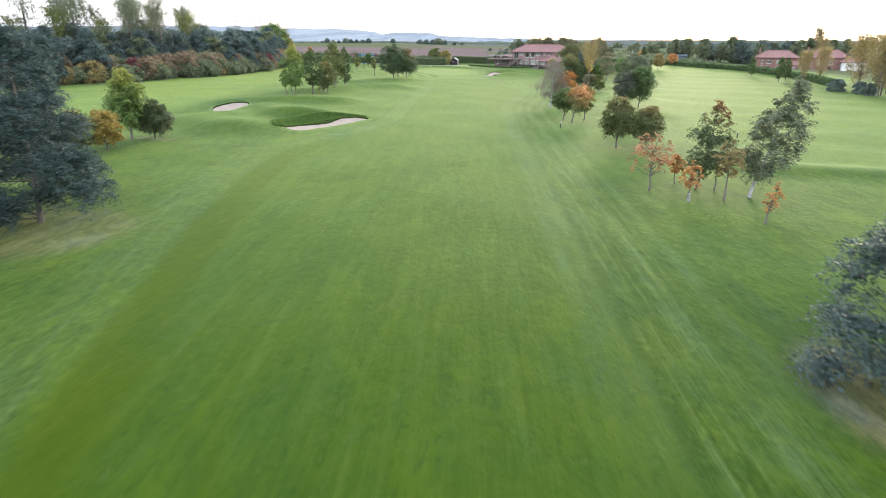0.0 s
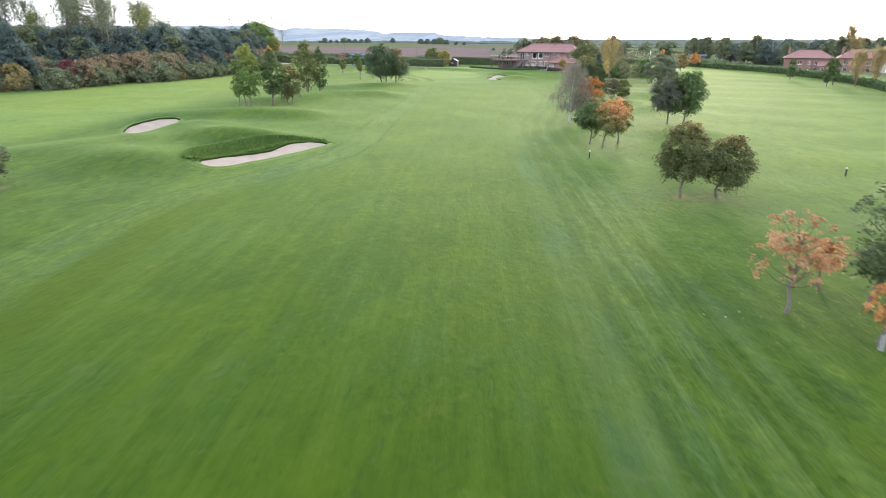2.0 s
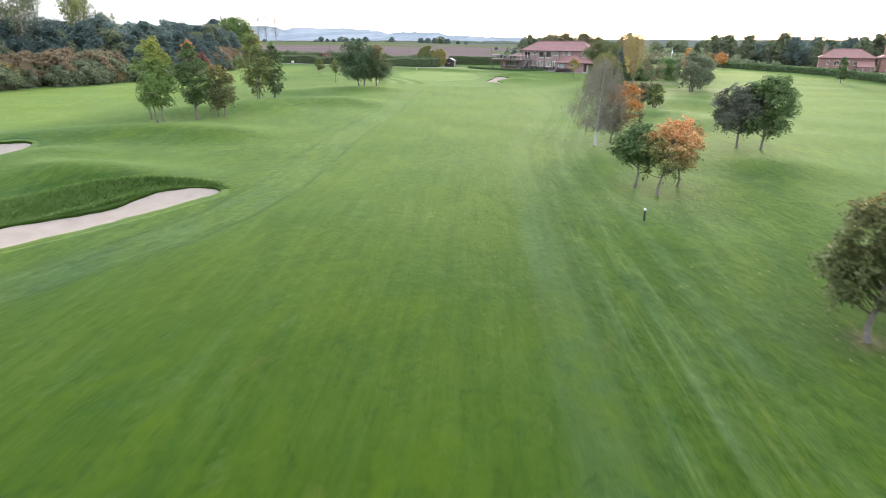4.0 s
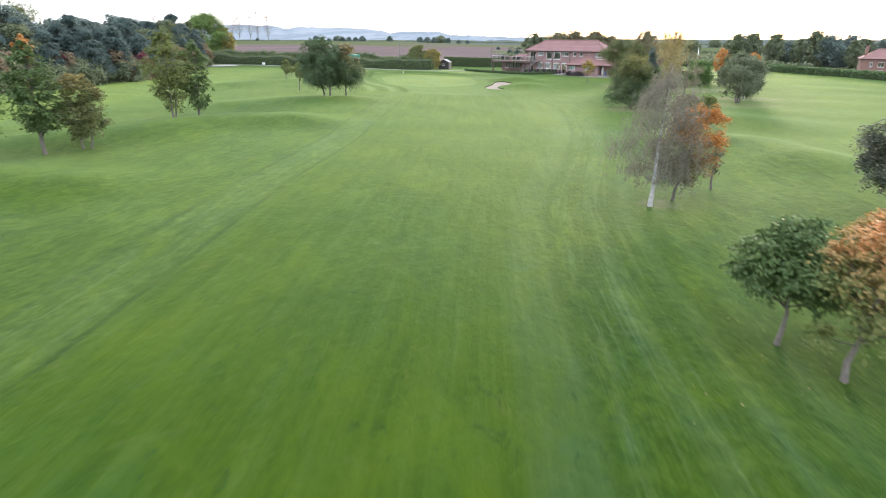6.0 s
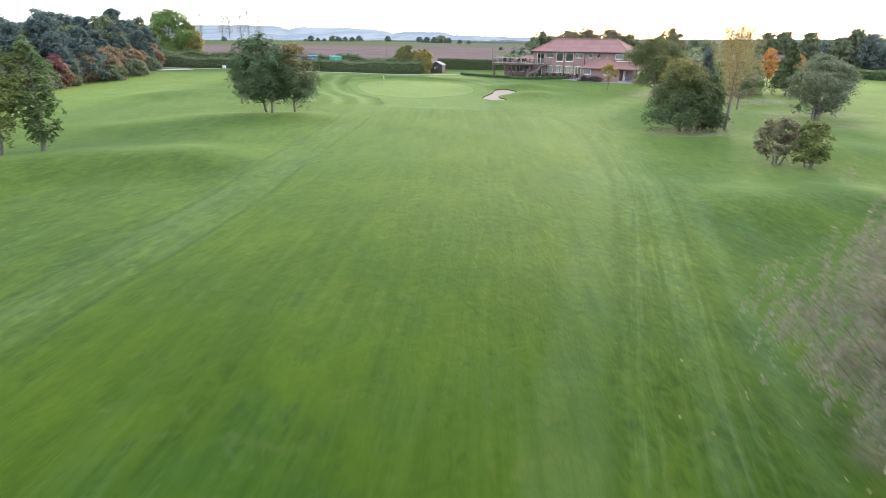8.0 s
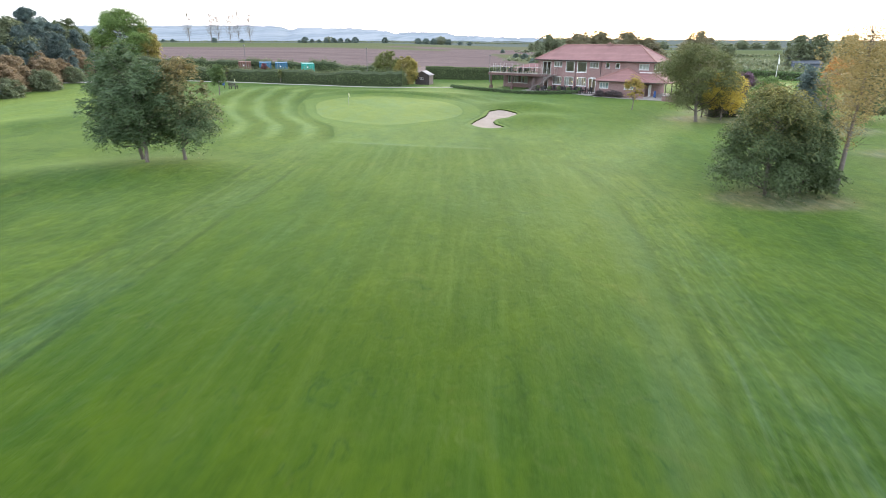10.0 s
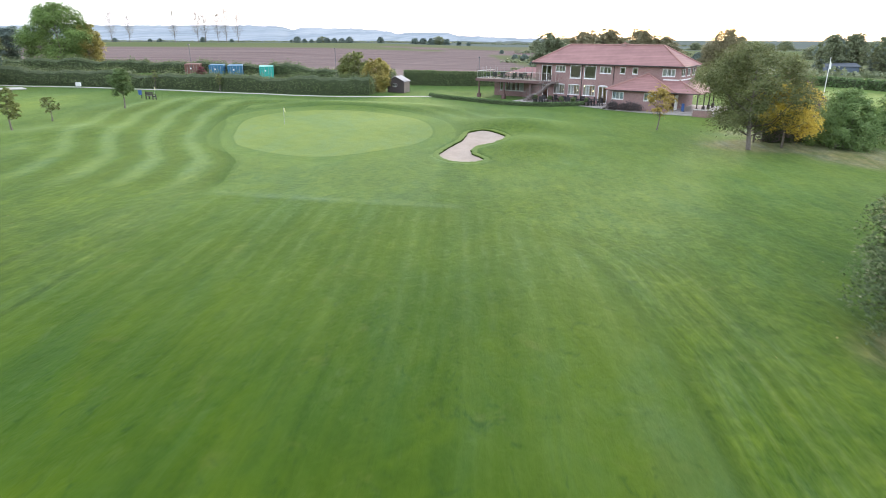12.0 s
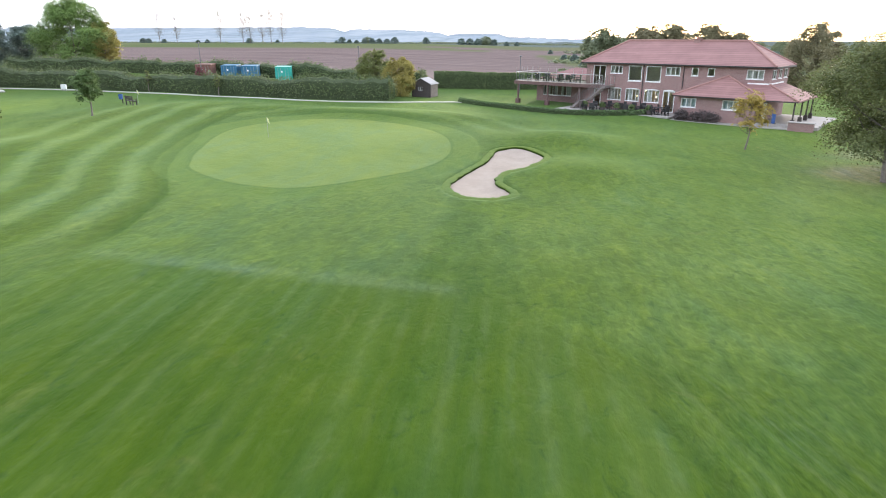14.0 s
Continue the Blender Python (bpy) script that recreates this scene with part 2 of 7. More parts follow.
POT = plain("terracotta_dark", (0.06, 0.05, 0.05), (0.12, 0.10, 0.09), 5, 0.7)
PAVING = plain("pale_paving", (0.28, 0.26, 0.24), (0.38, 0.355, 0.33), 1.2, 0.9)
GRAVEL = plain("pale_gravel_path", (0.38, 0.365, 0.33), (0.52, 0.50, 0.46), 2.0, 0.95, bump=0.5)
PLASTER = plain("inner_plaster", (0.60, 0.55, 0.48), (0.68, 0.62, 0.54), 1.0, 0.9)
TIMBER = plain("weathered_timber", (0.16, 0.13, 0.11), (0.27, 0.23, 0.20), 4, 0.85)
DARKWOOD = plain("dark_stained_timber", (0.035, 0.03, 0.03), (0.075, 0.06, 0.055), 4, 0.8)
METALROOF = plain("pale_felt_roof", (0.24, 0.24, 0.25), (0.34, 0.34, 0.34), 2, 0.8)
DARKPOLE = plain("dark_pole", (0.09, 0.09, 0.10), (0.15, 0.15, 0.16), 4, 0.6)
BLUE = plain("blue_container_paint", (0.028, 0.125, 0.22), (0.045, 0.165, 0.28), 1.5, 0.6)
TEAL = plain("teal_container_paint", (0.02, 0.30, 0.25), (0.035, 0.39, 0.32), 1.5, 0.45)
RUSTY = plain("rusty_container_paint", (0.13, 0.062, 0.050), (0.20, 0.10, 0.08), 1.5, 0.8)
YELLOW_CLOTH = plain("yellow_flag_cloth", (0.68, 0.66, 0.34), (0.80, 0.78, 0.46), 4, 0.8)
BLACKPLASTIC = plain("black_plastic", (0.02, 0.02, 0.022), (0.05, 0.05, 0.05), 6, 0.5)
BLUEPLASTIC = plain("blue_plastic", (0.03, 0.08, 0.24), (0.06, 0.13, 0.34), 6, 0.5)
POLEPAINT = plain("grey_pole", (0.30, 0.30, 0.30), (0.42, 0.42, 0.42), 4, 0.5, 0.3)
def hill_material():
    """Far hills with haze painted into their colour: pale fields, darker woods and hedge lines that run along the
    slope.
    """
    m, n, l, out = material("far_hills_hazed")
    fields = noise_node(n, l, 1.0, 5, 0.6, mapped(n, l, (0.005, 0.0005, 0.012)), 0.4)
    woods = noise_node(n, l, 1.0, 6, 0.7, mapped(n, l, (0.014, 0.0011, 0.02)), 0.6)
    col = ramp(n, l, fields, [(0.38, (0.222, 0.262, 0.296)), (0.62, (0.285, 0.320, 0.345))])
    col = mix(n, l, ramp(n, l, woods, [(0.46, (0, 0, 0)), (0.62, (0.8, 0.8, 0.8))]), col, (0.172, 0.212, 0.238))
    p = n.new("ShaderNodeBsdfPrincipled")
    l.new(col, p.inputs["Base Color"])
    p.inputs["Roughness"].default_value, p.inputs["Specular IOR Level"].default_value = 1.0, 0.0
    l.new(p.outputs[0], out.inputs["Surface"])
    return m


BACKDROP = hill_material()


def glass_material():
    m, n, l, out = material("window_glass")
    p = n.new("ShaderNodeBsdfPrincipled")
    p.inputs["Base Color"].default_value = (0.85, 0.9, 0.9, 1)
    p.inputs["Roughness"].default_value = 0.03
    p.inputs["Transmission Weight"].default_value = 1.0
    p.inputs["IOR"].default_value = 1.45
    l.new(p.outputs[0], out.inputs["Surface"])
    return m


GLASS = glass_material()


def glow_material(name, colour, strength):
    m, n, l, out = material(name)
    e = n.new("ShaderNodeEmission")
    e.inputs["Color"].default_value, e.inputs["Strength"].default_value = (*colour, 1), strength
    l.new(e.outputs[0], out.inputs["Surface"])
    return m


LAMPGLOW = glow_material("warm_lamp_shade", (1.0, 0.76, 0.42), 6.0)


def sand_material():
    m, n, l, out = material("bunker_sand")
    v = mapped(n, l, (1, 1, 1))
    rake = noise_node(n, l, 1.0, 3, 0.5, mapped(n, l, (1.2, 9.0, 1)), 0.4)
    grain, big = noise_node(n, l, 45, 3, 0.7, v), noise_node(n, l, 0.8, 4, 0.6, v)
    col = ramp(n, l, big, [(0.3, (0.285, 0.236, 0.192)), (0.7, (0.370, 0.314, 0.258))])
    col = mix(n, l, 0.3, col, ramp(n, l, grain, [(0.3, (0.22, 0.18, 0.15)), (0.7, (0.44, 0.38, 0.325))]))
    p = n.new("ShaderNodeBsdfPrincipled")
    l.new(col, p.inputs["Base Color"])
    p.inputs["Roughness"].default_value = 1.0
    p.inputs["Specular IOR Level"].default_value = 0.1
    l.new(bump_node(n, l, calc(n, l, "ADD", rake, calc(n, l, "MULTIPLY", grain, 0.3)), 0.6, 0.05), p.inputs["Normal"])
    l.new(p.outputs[0], out.inputs["Surface"])
    return m


SAND = sand_material()
# turf darkened for the lips: shade under the overhang put into its colour
LIP = plain("lip_turf_shaded", (0.018, 0.036, 0.007), (0.044, 0.078, 0.014), 2.5, 0.95, bump=0.8, distance=0.05, fine=18, specular=0.05)


def turf_material():
    """Turf in its mowing heights, with streaks along the mower's way, clover and worn patches, and the ploughed land beyond."""
    m, n, l, out = material("turf")
    v = mapped(n, l, (1, 1, 1))
    streak = noise_node(n, l, 1.0, 5, 0.6, mapped(n, l, (1.5, 0.09, 1)), 0.25)
    fine_streak = noise_node(n, l, 1.0, 3, 0.6, mapped(n, l, (4.2, 0.16, 1)), 0.15)
    patchy = noise_node(n, l, 0.16, 6, 0.65, v, 0.5)
    mottle = noise_node(n, l, 1.1, 6, 0.7, mapped(n, l, (1.25, 0.42, 1)), 0.3)
    grain = noise_node(n, l, 14.0, 4, 0.75, v)
    worn = noise_node(n, l, 0.42, 5, 0.7, v, 1.2)

    def tone(dark, mid, light, fac):
        return ramp(n, l, fac, [(0.36, dark), (0.5, mid), (0.64, light)])

    mixed = calc(n, l, "ADD", calc(n, l, "MULTIPLY", streak, 0.34), calc(n, l, "ADD", calc(n, l, "MULTIPLY", patchy, 0.24), calc(n, l, "ADD", calc(n, l, "MULTIPLY", fine_streak, 0.22), calc(n, l, "MULTIPLY", mottle, 0.20))))
    rough_f = calc(n, l, "ADD", calc(n, l, "MULTIPLY", mottle, 0.5), calc(n, l, "MULTIPLY", patchy, 0.5))
    fair = tone((0.022, 0.051, 0.003), (0.033, 0.067, 0.004), (0.050, 0.088, 0.011), mixed)
    rough = tone((0.015, 0.043, 0.003), (0.031, 0.065, 0.006), (0.052, 0.090, 0.012), rough_f)
    firstcut = tone((0.046, 0.079, 0.025), (0.062, 0.097, 0.035), (0.077, 0.114, 0.048), mixed)
    green = mix(n, l, attribute(n, "green"), tone((0.076, 0.110, 0.022), (0.086, 0.120, 0.026), (0.096, 0.130, 0.032), patchy), (0.110, 0.150, 0.040))
    longg = tone((0.022, 0.050, 0.010), (0.036, 0.074, 0.016), (0.056, 0.100, 0.024), mottle)
    pale = tone((0.058, 0.094, 0.012), (0.080, 0.122, 0.018), (0.106, 0.148, 0.030), rough_f)
    soil = tone((0.122, 0.095, 0.092), (0.152, 0.121, 0.117), (0.178, 0.144, 0.139), noise_node(n, l, 1.0, 5, 0.6, mapped(n, l, (0.02, 0.30, 1))))
    bare = tone((0.070, 0.072, 0.036), (0.125, 0.104, 0.066), (0.190, 0.156, 0.106), mottle)
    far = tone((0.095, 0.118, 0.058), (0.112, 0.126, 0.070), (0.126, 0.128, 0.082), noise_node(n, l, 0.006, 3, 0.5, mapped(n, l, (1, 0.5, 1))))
    col = mix(n, l, attribute(n, "fairway"), rough, fair)
    col = mix(n, l, attribute(n, "pale"), col, pale)
    col = mix(n, l, attribute(n, "firstcut"), col, firstcut)
    yellow = calc(n, l, "MULTIPLY", ramp(n, l, worn, [(0.60, (0, 0, 0)), (0.74, (1, 1, 1))]), 0.5)
    col = mix(n, l, yellow, col, (0.088, 0.100, 0.024))
    # warmer drifts and small dark scuffs
    drift = noise_node(n, l, 0.33, 5, 0.7, mapped(n, l, (1, 0.45, 1)), 0.8)
    col = mix(n, l, calc(n, l, "MULTIPLY", ramp(n, l, drift, [(0.50, (0, 0, 0)), (0.66, (1, 1, 1))]), 0.6), col, (0.050, 0.088, 0.004))
    scuff = noise_node(n, l, 0.9, 6, 0.75, mapped(n, l, (1.3, 0.8, 1)), 1.5)
    col = mix(n, l, calc(n, l, "MULTIPLY", ramp(n, l, scuff, [(0.57, (0, 0, 0)), (0.66, (1, 1, 1))]), 0.55), col, (0.015, 0.043, 0.008))
    thin = noise_node(n, l, 1.4, 6, 0.75, mapped(n, l, (1.2, 0.6, 1)), 1.0)
    col = mix(n, l, calc(n, l, "MULTIPLY", ramp(n, l, thin, [(0.58, (0, 0, 0)), (0.70, (1, 1, 1))]), 0.45), col, (0.072, 0.104, 0.024))
    # close mower lines towards the fairway's end
    sep = n.new("ShaderNodeSeparateXYZ")
    l.new(v, sep.inputs[0])
    wave = calc(n, l, "SINE", calc(n, l, "MULTIPLY", calc(n, l, "ADD", sep.outputs[0], calc(n, l, "MULTIPLY", sep.outputs[1], 0.05)), 7.6))
    wave = calc(n, l, "MULTIPLY", calc(n, l, "MULTIPLY", wave, attribute(n, "endlines")), ramp(n, l, mottle, [(0.42, (0, 0, 0)), (0.60, (1, 1, 1))]))
    col = mix(n, l, calc(n, l, "MULTIPLY", wave, 0.38, clamp=True), col, (0.078, 0.112, 0.030))
    col = mix(n, l, calc(n, l, "MULTIPLY", wave, -0.25, clamp=True), col, (0.024, 0.056, 0.004))
    # mower lanes beside both fairway edges: wheel streaks, a dark seam, a worn pale band
    def lane(name, stops):
        return ramp(n, l, calc(n, l, "ADD", calc(n, l, "MULTIPLY", attribute(n, name), 0.1), 0.5), [(0.5 + 0.1 * d, (f, f, f)) for d, f in stops])

    def lane_noise(name, across, along_y):
        sep, com = n.new("ShaderNodeSeparateXYZ"), n.new("ShaderNodeCombineXYZ")
        l.new(v, sep.inputs[0])
        l.new(calc(n, l, "MULTIPLY", attribute(n, name), across), com.inputs[0])
        l.new(calc(n, l, "MULTIPLY", sep.outputs[1], along_y), com.inputs[1])
        return noise_node(n, l, 1.0, 4, 0.6, com.outputs[0], 0.15)

    open_turf = calc(n, l, "SUBTRACT", 1.0, attribute(n, "nolane"), clamp=True)
    wheel = lane_noise("lane_r", 3.4, 0.11)
    zone = calc(n, l, "MULTIPLY", lane("lane_r", [(0.05, 0), (0.5, 1), (3.0, 1), (4.8, 0)]), open_turf)
    col = mix(n, l, calc(n, l, "MULTIPLY", zone, ramp(n, l, wheel, [(0.50, (0, 0, 0)), (0.66, (0.42, 0.42, 0.42))])), col, (0.088, 0.122, 0.038))
    col = mix(n, l, calc(n, l, "MULTIPLY", zone, ramp(n, l, wheel, [(0.36, (0.42, 0.42, 0.42)), (0.47, (0, 0, 0))])), col, (0.020, 0.044, 0.004))
    col = mix(n, l, calc(n, l, "MULTIPLY", calc(n, l, "MULTIPLY", lane("lane_r", [(-0.35, 0), (-0.12, 0.5), (0.12, 0.5), (0.35, 0)]), open_turf), ramp(n, l, patchy, [(0.40, (0.3, 0.3, 0.3)), (0.55, (1, 1, 1))])), col, (0.018, 0.042, 0.004))
    skid = lane_noise("lane_l", 2.6, 0.12)
    zone = calc(n, l, "MULTIPLY", lane("lane_l", [(-4.2, 0), (-3.0, 0.9), (-0.6, 0.9), (-0.15, 0)]), open_turf)
    col = mix(n, l, calc(n, l, "MULTIPLY", zone, ramp(n, l, skid, [(0.48, (0, 0, 0)), (0.68, (0.30, 0.30, 0.30))])), col, (0.090, 0.125, 0.052))
    worn_line = ramp(n, l, patchy, [(0.38, (0.10, 0.10, 0.10)), (0.56, (1, 1, 1))])
    cut = calc(n, l, "MULTIPLY", calc(n, l, "MULTIPLY", lane("lane_l", [(-0.22, 0), (-0.10, 0.58), (0.04, 0.58), (0.16, 0)]), attribute(n, "seam_l")), worn_line)
    outer = calc(n, l, "MULTIPLY", calc(n, l, "MULTIPLY", lane("lane_l", [(-3.30, 0), (-3.08, 0.55), (-2.94, 0.55), (-2.75, 0)]), attribute(n, "seam_l")), worn_line)
    col = mix(n, l, calc(n, l, "ADD", cut, outer, clamp=True), col, (0.014, 0.034, 0.006))
    seam = calc(n, l, "MULTIPLY", lane("lane_l", [(-1.2, 0), (-0.6, 0.5), (-0.2, 0.85), (-0.05, 0)]), attribute(n, "apron_side"))
    stripe = attribute(n, "stripe")
    col = mix(n, l, calc(n, l, "MULTIPLY", stripe, 0.55, clamp=True), col, (0.096, 0.138, 0.050))
    col = mix(n, l, calc(n, l, "MULTIPLY", stripe, -0.75, clamp=True), col, (0.034, 0.060, 0.000))
    col = mix(n, l, seam, col, (0.020, 0.054, 0.004))
    col = mix(n, l, attribute(n, "long"), col, longg)
    col = mix(n, l, attribute(n, "bare"), col, bare)
    # far fields lightened, the farthest greyed: distance haze put into the colour
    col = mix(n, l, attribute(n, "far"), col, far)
    col = mix(n, l, attribute(n, "distant_haze"), col, (0.105, 0.125, 0.115))
    col = mix(n, l, attribute(n, "soil"), col, soil)
    tuft = noise_node(n, l, 2.6, 5, 0.7, mapped(n, l, (1.1, 0.7, 1)), 0.6)
    col = mix(n, l, calc(n, l, "SUBTRACT", 1.0, calc(n, l, "MULTIPLY", attribute(n, "fairway"), 0.7)), col, ramp(n, l, tuft, [(0.34, (0.76, 0.80, 0.78)), (0.5, (1.0, 1.0, 1.0)), (0.66, (1.30, 1.20, 1.10))]), "MULTIPLY")
    # the putting green, its collar and the dark ring of rough round that
    def ring(stops):
        return ramp(n, l, calc(n, l, "ADD", calc(n, l, "MULTIPLY", attribute(n, "to_green"), 0.1), 0.6), [(0.6 + 0.1 * d, (f, f, f)) for d, f in stops])

    col = mix(n, l, calc(n, l, "MULTIPLY", ring([(-3.9, 0), (-3.1, 0.75), (-2.35, 0.75), (-2.2, 0)]), attribute(n, "ring")), col, (0.022, 0.056, 0.006))
    col = mix(n, l, ring([(-2.3, 0), (-2.1, 0.5), (-0.2, 0.5), (0.0, 0.5)]), col, (0.066, 0.108, 0.022))
    col = mix(n, l, ring([(-0.32, 0), (-0.2, 0.55), (-0.08, 0.55), (0.02, 0)]), col, (0.034, 0.068, 0.010))
    col = mix(n, l, ring([(-0.06, 0), (0.04, 1), (1.0, 1), (2.0, 1)]), col, green)
    grainy = ramp(n, l, grain, [(0.3, (0.97, 0.97, 0.97)), (0.7, (1.03, 1.03, 1.03))])
    col = mix(n, l, 1.0, col, grainy, "MULTIPLY")
    hue = calc(n, l, "ADD", calc(n, l, "MULTIPLY", noise_node(n, l, 0.10, 4, 0.6, mapped(n, l, (1, 0.6, 1)), 0.6), 0.55), calc(n, l, "MULTIPLY", noise_node(n, l, 0.55, 4, 0.65, mapped(n, l, (1.2, 0.35, 1)), 0.8), 0.45))
    lawn = calc(n, l, "SUBTRACT", 1.0, calc(n, l, "ADD", attribute(n, "soil"), attribute(n, "far"), clamp=True), clamp=True)
    col = mix(n, l, lawn, col, mix(n, l, 1.0, col, ramp(n, l, hue, [(0.38, (0.78, 0.93, 1.45)), (0.5, (0.96, 1.0, 1.02)), (0.62, (1.10, 1.05, 0.80))]), "MULTIPLY"))
    p = n.new("ShaderNodeBsdfPrincipled")
    l.new(col, p.inputs["Base Color"])
    p.inputs["Roughness"].default_value = 0.85
    l.new(calc(n, l, "MULTIPLY", calc(n, l, "SUBTRACT", 1.0, attribute(n, "far"), clamp=True), 0.05), p.inputs["Specular IOR Level"])
    l.new(calc(n, l, "MULTIPLY", calc(n, l, "SUBTRACT", calc(n, l, "SUBTRACT", 1.0, attribute(n, "soil")), attribute(n, "far"), clamp=True), calc(n, l, "SUBTRACT", 0.225, calc(n, l, "MULTIPLY", calc(n, l, "ADD", seam, calc(n, l, "MULTIPLY", stripe, -0.45)), 0.085), clamp=True)), p.inputs["Sheen Weight"])
    p.inputs["Sheen Roughness"].default_value = 0.34
    p.inputs["Sheen Tint"].default_value = (0.54, 0.76, 0.32, 1)
    l.new(bump_node(n, l, calc(n, l, "ADD", calc(n, l, "MULTIPLY", grain, 0.12), calc(n, l, "ADD", calc(n, l, "MULTIPLY", tuft, 0.8), mottle)), 0.42, 0.11), p.inputs["Normal"])
    l.new(p.outputs[0], out.inputs["Surface"])
    return m


TURF = turf_material()


# ---- building blocks ----
class Shape:
    """Vertices and faces of one mesh, put together from simple solids."""

    def __init__(self):
        self.v, self.f, self.uv = [], [], {}

    def add(self, verts, faces):
        k = len(self.v)
        self.v += [tuple(p) for p in verts]
        self.f += [tuple(i + k for i in f) for f in faces]

    def box(self, x0, y0, z0, x1, y1, z1, c=0.0):
        """A box; with c its four upright and upper edges are cut by c."""
        if not c:
            self.add([(x, y, z) for z in (z0, z1) for y in (y0, y1) for x in (x0, x1)],
                     [(0, 2, 3, 1), (4, 5, 7, 6), (0, 1, 5, 4), (2, 6, 7, 3), (0, 4, 6, 2), (1, 3, 7, 5)])
            return
        ring = lambda d, z: [(x0 + c + d, y0 + d, z), (x1 - c - d, y0 + d, z), (x1 - d, y0 + c + d, z), (x1 - d, y1 - c - d, z),
                             (x1 - c - d, y1 - d, z), (x0 + c + d, y1 - d, z), (x0 + d, y1 - c - d, z), (x0 + d, y0 + c + d, z)]
        rows = ring(0, z0) + ring(0, z1 - c) + ring(c, z1)
        faces = [tuple(reversed(range(8))), tuple(range(16, 24))]
        for r in (0, 8):
            faces += [(r + i, r + (i + 1) % 8, r + 8 + (i + 1) % 8, r + 8 + i) for i in range(8)]
        self.add(rows, faces)

    def tube(self, path, radii, n=6, cap=True):
        """A tapered tube along a path of points."""
        rows = []
        for i, p in enumerate(path):
            a, b = Vector(path[max(i - 1, 0)]), Vector(path[min(i + 1, len(path) - 1)])
            d = (b - a).normalized()
            s = d.cross(Vector((0, 1, 0.01)) if abs(d.y) < 0.9 else Vector((1, 0, 0))).normalized()
            t = d.cross(s)
            rows += [Vector(p) + radii[i] * (math.cos(2 * math.pi * k / n) * s + math.sin(2 * math.pi * k / n) * t) for k in range(n)]
        faces = [(r * n + k, r * n + (k + 1) % n, (r + 1) * n + (k + 1) % n, (r + 1) * n + k) for r in range(len(path) - 1) for k in range(n)]
        if cap:
            faces += [tuple(reversed(range(n))), tuple(range((len(path) - 1) * n, len(path) * n))]
        self.add(rows, faces)

    def lathe(self, profile, n=12, at=(0, 0, 0)):
        rows = [(at[0] + r * math.cos(2 * math.pi * k / n), at[1] + r * math.sin(2 * math.pi * k / n), at[2] + z) for r, z in profile for k in range(n)]
        faces = [(r * n + k, r * n + (k + 1) % n, (r + 1) * n + (k + 1) % n, (r + 1) * n + k) for r in range(len(profile) - 1) for k in range(n)]
        faces += [tuple(reversed(range(n))), tuple(range((len(profile) - 1) * n, len(profile) * n))]
        self.add(rows, faces)

    def mesh(self, name, mat, smooth=False):
        me = bpy.data.meshes.new(name)
        me.from_pydata(self.v, [], self.f)
        me.materials.append(mat)
        if smooth:
            me.polygons.foreach_set("use_smooth", np.ones(len(me.polygons), bool))
        me.update()
        return me


def part(name, shape, mat, parent, label="", smooth=False, m=None):
    me = shape.mesh(name, mat, smooth) if isinstance(shape, Shape) else shape
    if name.endswith("wall"):
        # one welded wall, not loose blocks
        bm = bmesh.new()
        bm.from_mesh(me)
        bmesh.ops.remove_doubles(bm, verts=bm.verts, dist=0.0005)
        bm.to_mesh(me)
        bm.free()
    ob = new(name, me)
    ob.parent = parent
    if m is not None:
        ob.matrix_basis = m
    return tagged(ob, label)


def thing(name, m, label, category, group=""):
    ob = new(name)
    ob.empty_display_size = 0.3
    ob.matrix_basis = m
    return tagged(ob, label, category, group)


def roof_uv(me):
    """Along the eaves and up the slope, in metres, for each sloping face."""
    uv = me.uv_layers.new(name="UVMap")
    for p in me.polygons:
        nrm = p.normal
        along = Vector((-nrm.y, nrm.x, 0))
        along = along.normalized() if along.length > 1e-4 else Vector((1, 0, 0))
        up = nrm.cross(along)
        for li in p.loop_indices:
            co = me.vertices[me.loops[li].vertex_index].co
            uv.data[li].uv = (co.dot(along), co.dot(up))


def quad_mesh(name, co, faces_n, mat):
    """Loose quads, quickly: co is (n * 4, 3)."""
    me = bpy.data.meshes.new(name)
    me.vertices.add(len(co))
    me.vertices.foreach_set("co", co.astype(np.float32).ravel())
    me.loops.add(faces_n * 4)
    me.loops.foreach_set("vertex_index", np.arange(faces_n * 4, dtype=np.int32))
    me.polygons.add(faces_n)
    me.polygons.foreach_set("loop_start", np.arange(0, faces_n * 4, 4, dtype=np.int32))
    me.materials.append(mat)
    me.update(calc_edges=True)
    return me


